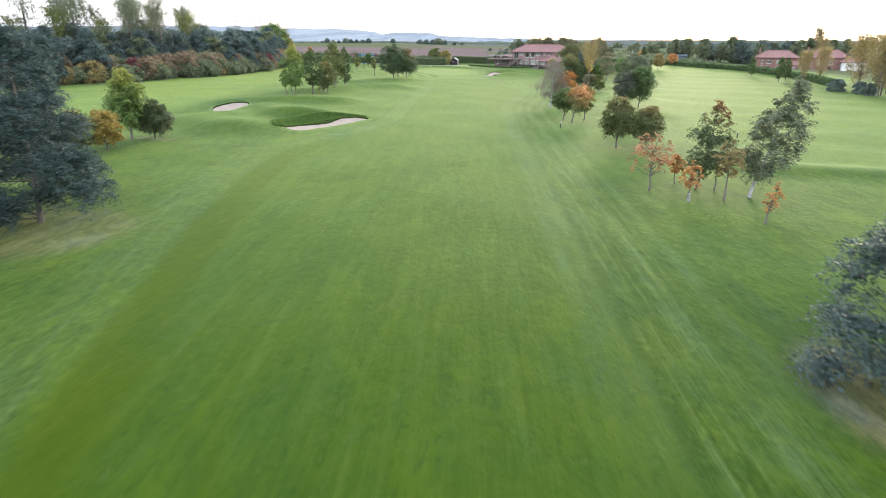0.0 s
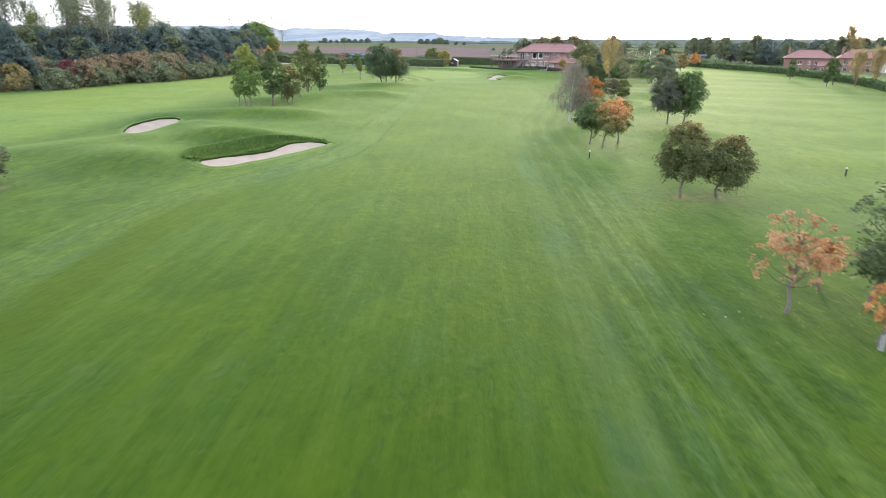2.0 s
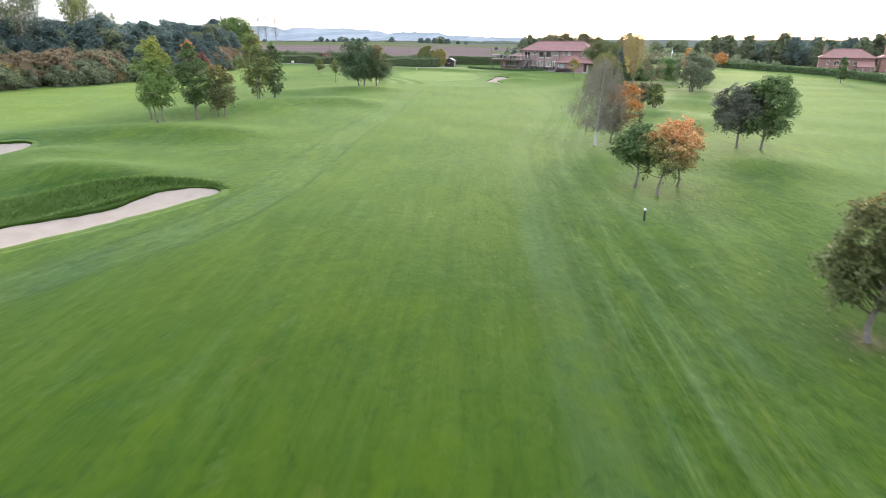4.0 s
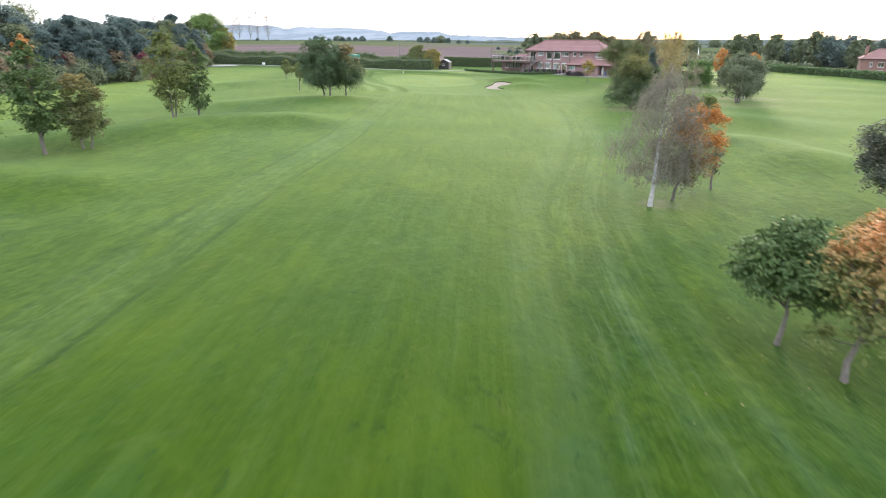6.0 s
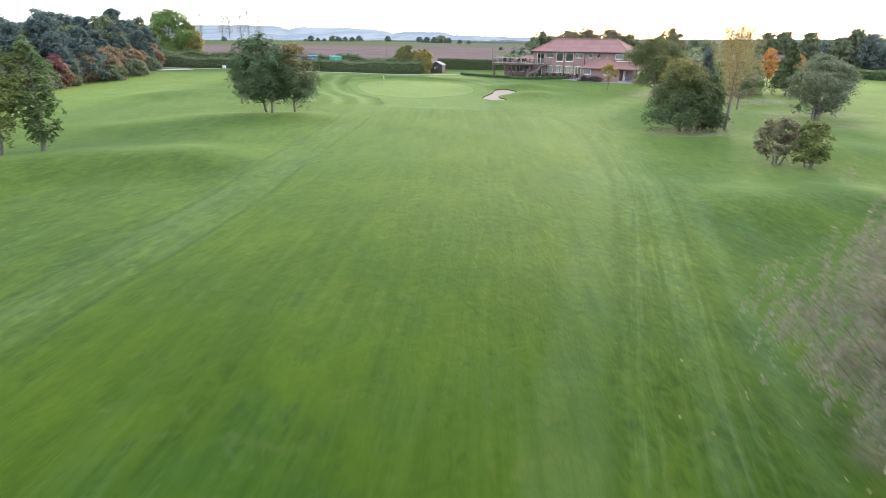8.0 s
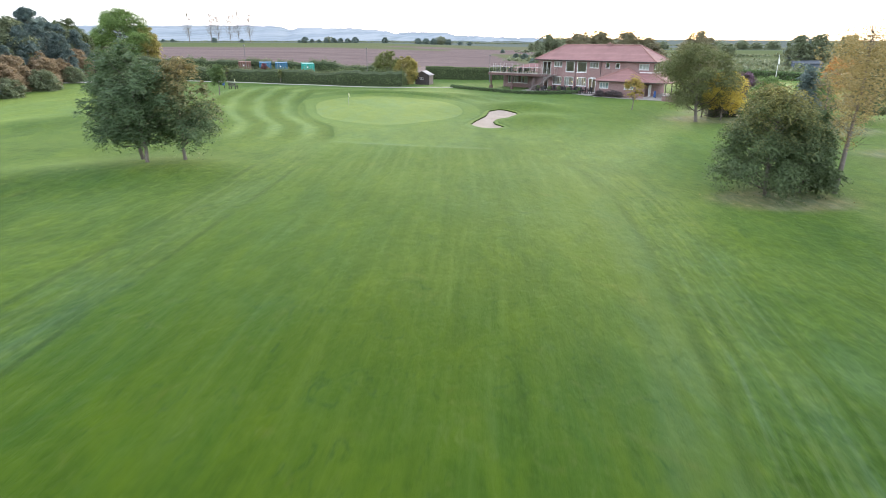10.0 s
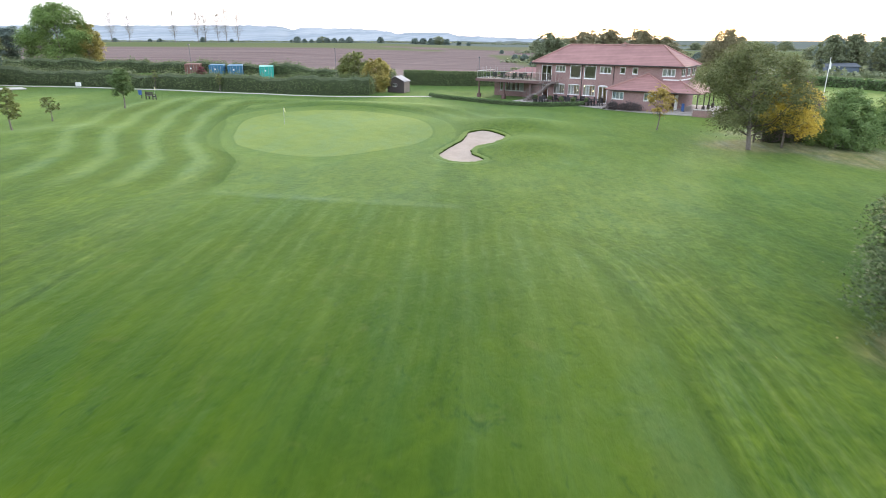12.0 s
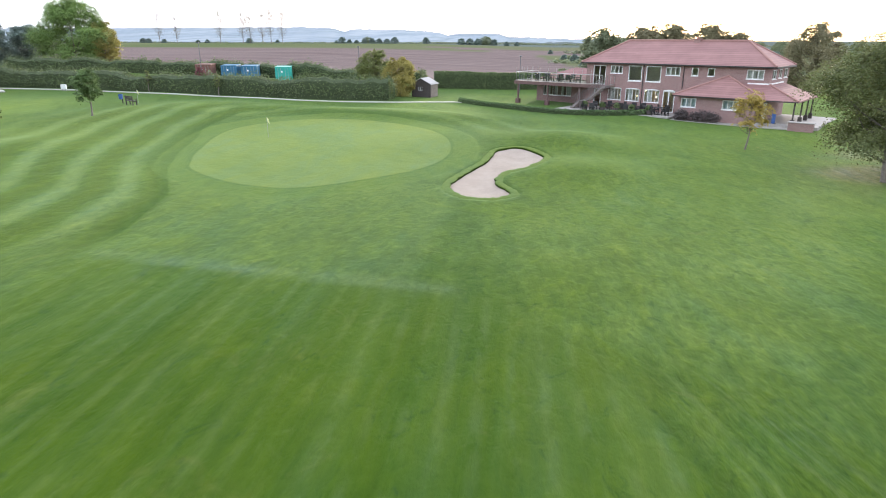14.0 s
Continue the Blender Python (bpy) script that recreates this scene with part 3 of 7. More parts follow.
def leaves(rng, centres, radii, count, size, droop=0.0, long=1.5, shell=0.55):
    """Leaf clumps, four corners each, spread through the outer parts of round masses."""
    centres, radii = np.array(centres, float), np.array(radii, float)
    w = radii.prod(axis=1) ** 0.66
    pick = rng.choice(len(centres), count, p=w / w.sum())
    d = rng.normal(size=(count, 3))
    d /= np.linalg.norm(d, axis=1)[:, None]
    r = np.clip(shell + 0.36 * np.abs(rng.normal(size=count)), 0, 1.25)[:, None]
    p = centres[pick] + d * r * radii[pick]
    nrm = d * 0.4 + rng.normal(size=(count, 3)) * 0.65 + np.array([0, 0, 0.5])
    nrm /= np.linalg.norm(nrm, axis=1)[:, None]
    t = np.cross(nrm, rng.normal(size=(count, 3)))
    t /= np.linalg.norm(t, axis=1)[:, None]
    if droop:
        t = t * (1 - droop) + np.array([0, 0, -1.0]) * droop
        t /= np.linalg.norm(t, axis=1)[:, None]
    b = np.cross(nrm, t)
    s = (size * (0.55 + 0.9 * rng.random(count)))[:, None]
    a, c = t * s * long * 0.5, b * s * 0.5
    lift = nrm * s * 0.12
    co = np.stack([p - a - lift, p + c + lift, p + a - lift, p - c + lift], axis=1).reshape(-1, 3)
    return co
# ---- the land ----
CLUB_X, CLUB_Y, CLUB_Z, CLUB_TURN = 13.68, 221.83, 0.56, -32.1
CLUB = pose(CLUB_X, CLUB_Y, CLUB_Z, 0, 0, CLUB_TURN)

# mounds: centre, half-widths, height; ridges: crest line, half-width, height
MOUNDS = [(-22.0, 80.5, 5.5, 3.8, 1.25), (-26.5, 68.5, 5.4, 5.0, 0.9), (-28.2, 85.5, 3.2, 4.5, 0.95),
          (-33.0, 56.0, 6.0, 6.0, 0.4), (-9.0, 208.5, 14.0, 3.0, 0.5), (-25.0, 205.0, 6.0, 6.0, 0.6), (11.5, 198.0, 4.5, 4.0, 0.8),
          (12.5, 188.0, 3.5, 4.0, 0.5), (-24.0, 176.0, 5.0, 7.0, 0.35), (33.0, 142.0, 6.0, 7.0, 0.5)]
RIDGES = [([(-29.0, 114.5), (-26.5, 119.0), (-24.0, 124.5), (-21.0, 128.0), (-16.5, 130.5)], 4.4, 0.80),
          ([(-36.0, 66.0), (-33.5, 71.5), (-30.5, 75.5)], 3.8, 0.75),
          ([(-35.0, 93.0), (-31.0, 98.0), (-26.0, 101.0), (-21.5, 99.5)], 4.0, 0.72),
          ([(-26.0, 143.0), (-23.5, 148.0), (-19.5, 151.5), (-15.5, 153.5)], 4.2, 0.50),
          ([(20.5, 123.0), (24.0, 124.5), (27.0, 122.0), (28.5, 116.0)], 4.4, 0.85),
          ([(28.3, 110.0), (27.6, 104.0), (25.6, 97.0), (24.8, 93.0)], 5.0, 0.62),
          ([(25.0, 54.0), (34.0, 51.0), (46.0, 48.5)], 2.6, 0.42),
          ([(-38.0, 170.0), (-34.0, 178.0), (-28.0, 184.0)], 4.0, 0.45)]


def closed_curve(points, steps=8):
    """A smooth closed outline through a few corner points."""
    p, n, out = np.array(points, float), len(points), []
    for i in range(n):
        a, b, c, d = p[i - 1], p[i], p[(i + 1) % n], p[(i + 2) % n]
        for k in range(steps):
            t = k / steps
            out.append(0.5 * (2 * b + (c - a) * t + (2 * a - 5 * b + 4 * c - d) * t * t + (3 * b - 3 * c + d - a) * t ** 3))
    return np.array(out)


def inside(poly, x, y):
    """Distance to the outline, positive within."""
    x, y = np.asarray(x, float), np.asarray(y, float)
    best, odd = np.full(x.shape, 1e9), np.zeros(x.shape, bool)
    for (x0, y0), (x1, y1) in zip(poly, np.roll(poly, -1, axis=0)):
        dx, dy = x1 - x0, y1 - y0
        t = np.clip(((x - x0) * dx + (y - y0) * dy) / (dx * dx + dy * dy + 1e-12), 0, 1)
        best = np.minimum(best, np.hypot(x - x0 - t * dx, y - y0 - t * dy))
        odd ^= ((y0 > y) != (y1 > y)) & (x < dx * (y - y0) / (dy + 1e-12) + x0)
    return np.where(odd, best, -best)


def smooth(a, b, x):
    s = np.clip((x - a) / (b - a), 0, 1)
    return s * s * (3 - 2 * s)


SAND_LONG = closed_curve([(-20.6, 68.4), (-19.6, 71.4), (-17.2, 74.8), (-16.2, 78.0), (-14.2, 79.9), (-12.9, 78.9), (-14.2, 75.8), (-16.6, 70.6), (-18.6, 67.4)])
SAND_ROUND = closed_curve([(-35.5, 85.2), (-35.7, 87.8), (-34.2, 90.2), (-32.2, 90.2), (-31.2, 85.0), (-32.0, 80.9), (-34.2, 82.2)])
SAND_GREENSIDE = closed_curve([(4.1, 182.3), (4.7, 185.6), (5.7, 189.2), (6.2, 193.2), (8.0, 194.0), (9.6, 191.2), (8.6, 188.0), (6.9, 186.0), (6.7, 183.4), (7.7, 181.2), (6.6, 179.9), (5.0, 180.1)])
GREEN = closed_curve([(-12.0, 182.0), (-13.6, 184.6), (-14.8, 187.6), (-16.6, 195.2), (-14.8, 200.4), (-11.4, 203.4), (-6.8, 204.1), (-2.0, 202.2), (1.2, 198.2), (2.6, 193.0), (2.4, 188.4), (0.2, 183.8), (-4.0, 179.5), (-8.0, 179.5)])
LONG_FACE = closed_curve([(-21.4, 68.3), (-23.0, 72.0), (-21.9, 75.3), (-19.0, 78.5), (-15.6, 80.9), (-13.2, 80.4), (-15.8, 78.4), (-18.0, 74.2)])


def turf_z(x, y):
    """Height of the turf before the bunkers are dug."""
    x, y = np.asarray(x, float), np.asarray(y, float)
    z = -0.0244 * np.clip(x, -70, 15) + 0.85 * smooth(175, 222, y)
    for cx, cy, rx, ry, h in MOUNDS:
        z = z + h * np.exp(-((x - cx) / rx) ** 2 - ((y - cy) / ry) ** 2)
    for crest, r, h in RIDGES:
        d = np.full(x.shape, 1e9)
        for (x0, y0), (x1, y1) in zip(crest, crest[1:]):
            dx, dy = x1 - x0, y1 - y0
            t = np.clip(((x - x0) * dx + (y - y0) * dy) / (dx * dx + dy * dy), 0, 1)
            d = np.minimum(d, np.hypot(x - x0 - t * dx, y - y0 - t * dy))
        z = z + h * np.exp(-(d / r) ** 2)
    c, s = math.cos(radians(CLUB_TURN)), math.sin(radians(CLUB_TURN))
    u, v = (x - CLUB_X) * c + (y - CLUB_Y) * s, -(x - CLUB_X) * s + (y - CLUB_Y) * c
    off = np.hypot(np.maximum(np.maximum(-9.5 - u, u - 24), 0), np.maximum(np.maximum(-4.5 - v, v - 12), 0))
    w = 1 - smooth(0.0, 5.0, off)
    z = z * (1 - w) + (CLUB_Z - 0.02 - 0.24 * smooth(9, 13, u) * smooth(1.5, -1.5, v)) * w
    z = z - 0.05 * np.clip(x - 92, 0, 32)
    z = z + np.where((np.abs(x) < 140) & (y < 300), 0.05 * np.sin(0.31 * x + 1.3 * np.sin(0.17 * y)) * np.sin(0.23 * y + np.sin(0.11 * x)), 0)
    # far land: the fields rise a little, then level
    z = z + 2.1 * smooth(280, 545, y) - 6.0 * smooth(556, 900, y)
    return z


def ground_z(x, y):
    z = turf_z(x, y)
    z = z - 0.40 * smooth(0.0, 0.9, inside(LONG_FACE, x, y)) * smooth(-3.5, -0.5, inside(SAND_LONG, x, y))
    for poly, depth in ((SAND_LONG, 0.75), (SAND_ROUND, 0.7), (SAND_GREENSIDE, 0.65)):
        z = z - depth * smooth(-0.45, 0.15, inside(poly, x, y))
    return z


def axis(stops):
    out = [stops[0][0]]
    for (a, step), (b, _) in zip(stops, stops[1:]):
        n = max(1, round((b - a) / step))
        out += [a + (b - a) * (k + 1) / n for k in range(n)]
    return np.array(out)


xs = axis([(-3200, 400), (-1200, 100), (-400, 25), (-120, 3.0), (-75, 0.8), (-38, 0.32), (-11.5, 0.6), (3, 0.32), (16, 0.6), (45, 2.0), (130, 15), (400, 100), (1200, 400), (3200, 1)])
ys = axis([(-600, 100), (-100, 10), (-40, 2.0), (0, 0.7), (65, 0.32), (95, 0.7), (165, 0.5), (179, 0.32), (205, 0.6), (232, 2.0), (300, 20), (700, 120), (4200, 1)])
gx, gy = np.meshgrid(xs, ys)
px, py = gx.ravel(), gy.ravel()
pz = ground_z(px, py)
ground_mesh = bpy.data.meshes.new("ground")
nx, ny = len(xs), len(ys)
ground_mesh.vertices.add(nx * ny)
ground_mesh.vertices.foreach_set("co", np.stack([px, py, pz], 1).astype(np.float32).ravel())
i = (np.arange(ny - 1)[:, None] * nx + np.arange(nx - 1)[None]).ravel()
quads = np.stack([i, i + 1, i + nx + 1, i + nx], 1).astype(np.int32)
ground_mesh.loops.add(quads.size)
ground_mesh.loops.foreach_set("vertex_index", quads.ravel())
ground_mesh.polygons.add(len(quads))
ground_mesh.polygons.foreach_set("loop_start", np.arange(0, quads.size, 4, dtype=np.int32))
ground_mesh.polygons.foreach_set("use_smooth", np.ones(len(quads), bool))
ground_mesh.update(calc_edges=True)

# mowing lines: the fairway's two edges as x over y
edge_l = np.interp(py, [0, 12, 20, 32, 45, 52, 57, 60, 64, 70, 75, 81, 104, 113, 122, 135, 157, 170, 176, 182, 187, 192, 196, 201], [-10.4, -11.5, -13.1, -15.4, -16.8, -17.2, -16.6, -15.4, -13.3, -10.6, -9.2, -8.4, -8.5, -7.8, -7.4, -7.7, -7.7, -8.3, -9.9, -13.6, -15.8, -17.3, -18.9, -19.2])
edge_r = np.interp(py, [0, 19, 51, 63, 90, 100, 105, 113, 121, 129, 142, 150, 158, 162, 166, 170], [5.9, 6.1, 6.3, 6.3, 6.4, 7.0, 7.9, 9.6, 11.2, 12.6, 13.6, 13.8, 13.0, 11.6, 8.4, 5.0])
d_green = inside(GREEN, px, py)
front = 166.6 - 0.06 * px
fairway = smooth(-0.4, 0.4, px - edge_l) * smooth(-0.4, 0.4, edge_r - px) * smooth(-0.3, 0.3, front - py)
band_r = smooth(-0.3, 0.3, px - (edge_r - 1.9)) * smooth(-0.3, 0.3, edge_r - px) * smooth(8, 20, py) * smooth(156, 144, py)
band_l = smooth(-0.3, 0.3, px - (edge_l - 3.0)) * smooth(-0.3, 0.3, edge_l - px) * smooth(0, 1, 176 - py)
line_front = np.exp(-((py - front - 0.3) / 0.45) ** 2) * smooth(-0.5, 0.5, px + 8) * smooth(0.5, -0.5, px - 6.5)
collar = smooth(-2.35, -2.1, d_green)
apron = smooth(-0.3, 0.3, py - front) * smooth(-0.3, 0.3, px - edge_l) * smooth(5.4, 4.2, px) * smooth(204, 199, py)
firstcut = np.clip(0.30 * band_r + 0.20 * band_l + 0.85 * line_front, 0, 1)
# swirling mower passes beside the green, fainter ones on the fairway's end
swirl = -0.95 * np.sin(math.pi * (edge_l - px) / 1.75)
swirl_zone = smooth(0.0, 0.6, edge_l - px) * smooth(19, 11, edge_l - px) * smooth(165, 171, py) * smooth(209, 202, py)
end_lines = 0.15 * np.sin(2 * math.pi * (px + 0.05 * py) / 2.4) * fairway * smooth(138, 158, py)
side_fairway = 0.22 * np.sin(2 * math.pi * (0.35 * px + py) / 15) * smooth(30, 36, px) * smooth(80, 72, px) * smooth(56, 64, py) * smooth(240, 225, py)
pass_r = 0.28 * np.sin(2 * math.pi * (px - edge_r) / 1.9) * smooth(0.3, 1.2, px - edge_r) * smooth(9, 4, px - edge_r) * smooth(150, 120, py) * smooth(10, 30, py)
behind = 0.5 * np.sin(2 * math.pi * (d_green + 9) / 3.2) * smooth(-3, -4, d_green) * smooth(-11, -9, d_green) * smooth(198, 204, py)
inner = -0.85 * smooth(-0.2, 0.3, px - edge_l) * smooth(2.6, 2.0, px - edge_l) * smooth(66, 48, py)
stripe = swirl * swirl_zone + inner + end_lines + pass_r + behind + side_fairway
faint = 0.16 * np.sin(2 * math.pi * (px + py) / 3.4) * np.sign(np.sin(2 * math.pi * (px - py) / 11)) * smooth(0, 0.5, d_green)
green_a = np.clip(faint + 0.15, 0, 1)
stripe = stripe + 0.42 * apron * (d_green < -2.0)
lane_r, lane_l = np.clip(px - edge_r, -5, 5), np.clip(px - edge_l, -5, 5)
nolane = np.clip(smooth(160, 166, py) + smooth(6, 0, py), 0, 1)
ring = np.maximum(smooth(181, 185, py) * smooth(1.5, -1.0, px + 0.35 * (py - 190)), smooth(190, 197, py))
to_green = np.clip(d_green, -6, 4)
# long grass on the bunker face; bands beside two bunkers paint their lips' shade
long_lip_shade = np.clip(smooth(0.0, 0.6, inside(LONG_FACE, px, py)) + 0.9 * np.exp(-((inside(SAND_GREENSIDE, px, py) + 0.5) / 0.5) ** 2) * 0.6
                 + 0.8 * np.exp(-((inside(SAND_ROUND, px, py) + 0.7) / 0.6) ** 2) * (py > 86)
            , 0, 1)
long_lip_shade = long_lip_shade * (d_green < -2)
BARE = [(-22.6, 30.0, 4.4, 4.4, 0.5), (13.4, 16.6, 2.5, 4.2, 0.6), (-30.0, 57.6, 1.8, 0.8, 0.8), (24.0, 151.0, 4.2, 2.6, 0.75), (34.5, 189.5, 7.0, 3.4, 0.9), (15.1, 63.2, 0.7, 0.6, 0.7), (17.4, 63.5, 0.9, 0.7, 0.7),
        (33.0, 188.6, 3.6, 2.2, 0.85), (38.6, 185.0, 4.6, 4.6, 0.8), (42.0, 183.0, 6.0, 4.6, 0.7), (44.0, 168.0, 6.0, 3.0, 0.6), (40.0, 158.0, 5.0, 4.0, 0.4), (13.7, 102.0, 1.2, 0.9, 0.5), (36.0, 196.0, 5.0, 3.0, 0.5)]
bare = np.zeros_like(px)
for cx, cy, rx, ry, k in BARE:
    bare = np.maximum(bare, k * smooth(1.25, 0.75, np.hypot((px - cx) / rx, (py - cy) / ry)))
# the neighbouring fairways, mown shorter and paler
pale = 0.16 * smooth(27, 31, px - 0.05 * (py - 100)) * smooth(52.5, 55, py + 0.25 * (px - 27)) * smooth(72, 60, px) + 0.75 * smooth(-37, -43, px) * smooth(60, 80, py) * smooth(-70, -58, px) * smooth(215, 200, py)
# lawn before the clubhouse: the low sun's hazy glare painted in as paler turf
pale = pale + 0.55 * smooth(5, 14, px) * smooth(165, 176, py) * smooth(215, 205, py) * smooth(46, 40, px)
# paler turf right of the fairway and farther right beyond the lawn
pale = pale + 0.30 * smooth(7, 11, px) * smooth(112, 124, py) * smooth(178, 166, py) * smooth(24, 19, px)
pale = np.clip(pale + 0.6 * smooth(40, 46, px) * smooth(180, 200, py) * smooth(90, 80, px) * smooth(262, 255, py), 0, 1)
# the ploughed field beyond the hedges, cut off by a grass track on its far right side
soil = smooth(250, 254, py - 0.02 * px) * smooth(5, 0, py - 512 + 0.25 * (px + 150)) * smooth(-900, -880, px)
side = smooth(1.5, -1.5, px - np.interp(py, [250, 290, 318, 353, 417, 440], [8.5, 16, 19.5, 14.5, 4.8, 2.0]))
beyond = smooth(-4, 4, py - 419 + 1.1 * (px - 4.8)) * smooth(48, 44, px)
soil = soil * np.clip(side * (py < 430) + beyond, 0, 1)
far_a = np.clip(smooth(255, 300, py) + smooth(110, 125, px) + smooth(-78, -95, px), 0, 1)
for name, values in (("fairway", fairway), ("firstcut", firstcut), ("green", green_a), ("long", long_lip_shade), ("stripe", stripe), ("pale", pale), ("bare", bare), ("soil", soil), ("far", far_a), ("lane_r", lane_r), ("lane_l", lane_l), ("nolane", nolane), ("ring", ring), ("to_green", to_green), ("endlines", fairway * smooth(146, 160, py)), ("distant_haze", smooth(548, 600, py)), ("seam_l", smooth(58, 66, py) * smooth(166, 150, py)), ("apron_side", smooth(167, 171, py) * smooth(206, 201, py))):
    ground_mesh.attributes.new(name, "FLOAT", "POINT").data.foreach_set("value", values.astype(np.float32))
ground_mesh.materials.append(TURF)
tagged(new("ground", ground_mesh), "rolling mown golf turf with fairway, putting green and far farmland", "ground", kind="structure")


def spot(x, y):
    return float(ground_z(np.array([x]), np.array([y]))[0])


def stand(x, y, turn=0.0, lower=0.03):
    return pose(x, y, spot(x, y) - lower, 0, 0, turn)


def sand_sheet(name, poly, drop, label):
    """The sand of a bunker: a dished sheet that the turf's lip closes round."""
    s = Shape()
    mid = poly.mean(axis=0)
    rings = 7
    n = len(poly)
    rows = []
    for r in range(rings):
        k = 1.0 - r / rings
        for q in poly:
            x, y = mid + (q - mid) * k
            d = float(inside(poly, np.array([x]), np.array([y]))[0])
            rows.append((x, y, float(turf_z(x, y)) - drop - 0.22 * min(max(d, 0) / 1.6, 1) + 0.02 * math.sin(3 * x + 2 * y)))
    rows.append((*mid, float(turf_z(*mid)) - drop - 0.2))
    faces = [(r * n + i, r * n + (i + 1) % n, (r + 1) * n + (i + 1) % n, (r + 1) * n + i) for r in range(rings - 1) for i in range(n)]
    faces += [((rings - 1) * n + i, (rings - 1) * n + (i + 1) % n, rings * n) for i in range(n)]
    s.add(rows, faces)
    return tagged(new(name, s.mesh(name, SAND, True)), label, "bunker sand", "sand bunkers", "structure")


def face_drop(x, y):
    p = np.array([x]), np.array([y])
    return float((0.40 * smooth(0.0, 0.9, inside(LONG_FACE, *p)) * smooth(-3.5, -0.5, inside(SAND_LONG, *p)))[0])


def lip(poly, label):
    """The cut turf edge that hangs a little over a bunker's sand."""
    g = np.random.default_rng(len(poly))
    n, s, rows = len(poly), Shape(), []
    a = np.roll(poly, -1, axis=0) - np.roll(poly, 1, axis=0)
    nrm = np.column_stack([a[:, 1], -a[:, 0]]) / np.hypot(a[:, 0], a[:, 1])[:, None]
    if inside(poly, *(poly[:1] + nrm[:1] * 0.05).T)[0] > 0:
        nrm = -nrm
    on_face = inside(LONG_FACE, poly[:, 0], poly[:, 1]) > -0.8
    for q, o in zip(poly, nrm):
        w = 0.05 * g.normal()
        for out, up in ((0.60, -0.03), (0.40, 0.004), (0.10 + w, 0.012), (-0.02 + w, -0.005), (0.03 + w, -0.10), (0.02, -0.55)):
            x, y = q + o * out
            rows.append((x, y, float(turf_z(x, y)) - (face_drop(x, y) if out > 0.3 else face_drop(*q)) + up))
    s.add(rows, [(6 * i + k, 6 * ((i + 1) % n) + k, 6 * ((i + 1) % n) + k + 1, 6 * i + k + 1) for i in range(n) for k in range(5)])
    me = s.mesh("bunker_lip", TURF, True)
    me.materials.append(LIP)
    for i, f in enumerate(me.polygons):
        f.material_index = int(i % 5 > 2 or on_face[i // 5])
    return tagged(new("bunker_lip", me), label, "turf edge", "bunker lips", "structure")


lip(SAND_LONG, "dark overhanging turf edge of a long bunker")
lip(SAND_ROUND, "dark overhanging turf edge of a small bunker")
lip(SAND_GREENSIDE, "dark overhanging turf edge of a greenside bunker")
sand_sheet("bunker_sand", SAND_LONG, 0.15, "raked pale pink sand in a long curved bunker")
sand_sheet("bunker_sand", SAND_ROUND, 0.18, "raked pale pink sand in a small bunker")
sand_sheet("bunker_sand", SAND_GREENSIDE, 0.12, "pale sand in a kidney-shaped bunker beside the green")


def ribbon(name, points, width, lift, mat, label, category, thick=0.12):
    """A path or kerb laid along the turf."""
    pts = []
    for (x0, y0), (x1, y1) in zip(points, points[1:]):
        k = max(2, int(math.hypot(x1 - x0, y1 - y0) / 0.8))
        pts += [(x0 + (x1 - x0) * i / k, y0 + (y1 - y0) * i / k) for i in range(k)]
    pts.append(points[-1])
    s, rows = Shape(), []
    for i, (x, y) in enumerate(pts):
        a, b = pts[max(i - 1, 0)], pts[min(i + 1, len(pts) - 1)]
        dx, dy = b[0] - a[0], b[1] - a[1]
        k = math.hypot(dx, dy)
        ox, oy = -dy / k * width / 2, dx / k * width / 2
        top = max(spot(x + ox, y + oy), spot(x - ox, y - oy), spot(x, y)) + lift
        rows += [(x + ox, y + oy, top - thick), (x + ox, y + oy, top), (x - ox, y - oy, top), (x - ox, y - oy, top - thick)]
    n = len(pts)
    s.add(rows, [(4 * i + k, 4 * i + k + 1, 4 * i + 5 + k, 4 * i + 4 + k) for i in range(n - 1) for k in range(3)])
    return tagged(new(name, s.mesh(name, mat)), label, category, kind="structure")


ribbon("path", [(-75, 212), (-62, 215), (-52, 216.6), (-44, 217.6), (-34, 217.4), (-19, 216.4), (-7, 218.8), (0.5, 222.6)], 0.75, 0.04, GRAVEL, "narrow pale gravel path along a hedge", "path")
ribbon("path", [(-64, 206), (-58, 209), (-54, 213.5)], 3.0, 0.05, GRAVEL, "pale gravel spur beside a tee", "path")

# the long blue hills far beyond everything: how high they stand over the horizon, by their bearing
HILL_AT = [-1.3, -0.75, -0.36, -0.312, -0.297, -0.284, -0.20, -0.152, -0.136, -0.118, -0.06, -0.045, 0.02, 0.12, 0.30, 0.60, 1.2]
HILL_UP = [12, 16, 17, 15.5, 10.5, 14, 12.5, 9.5, 4.5, 7.5, 6.5, 2.5, 0.0, -3.0, -4.0, -4.0, -4.0]
foot, top, n = 1150, 3600, 520
s, rows = Shape(), []
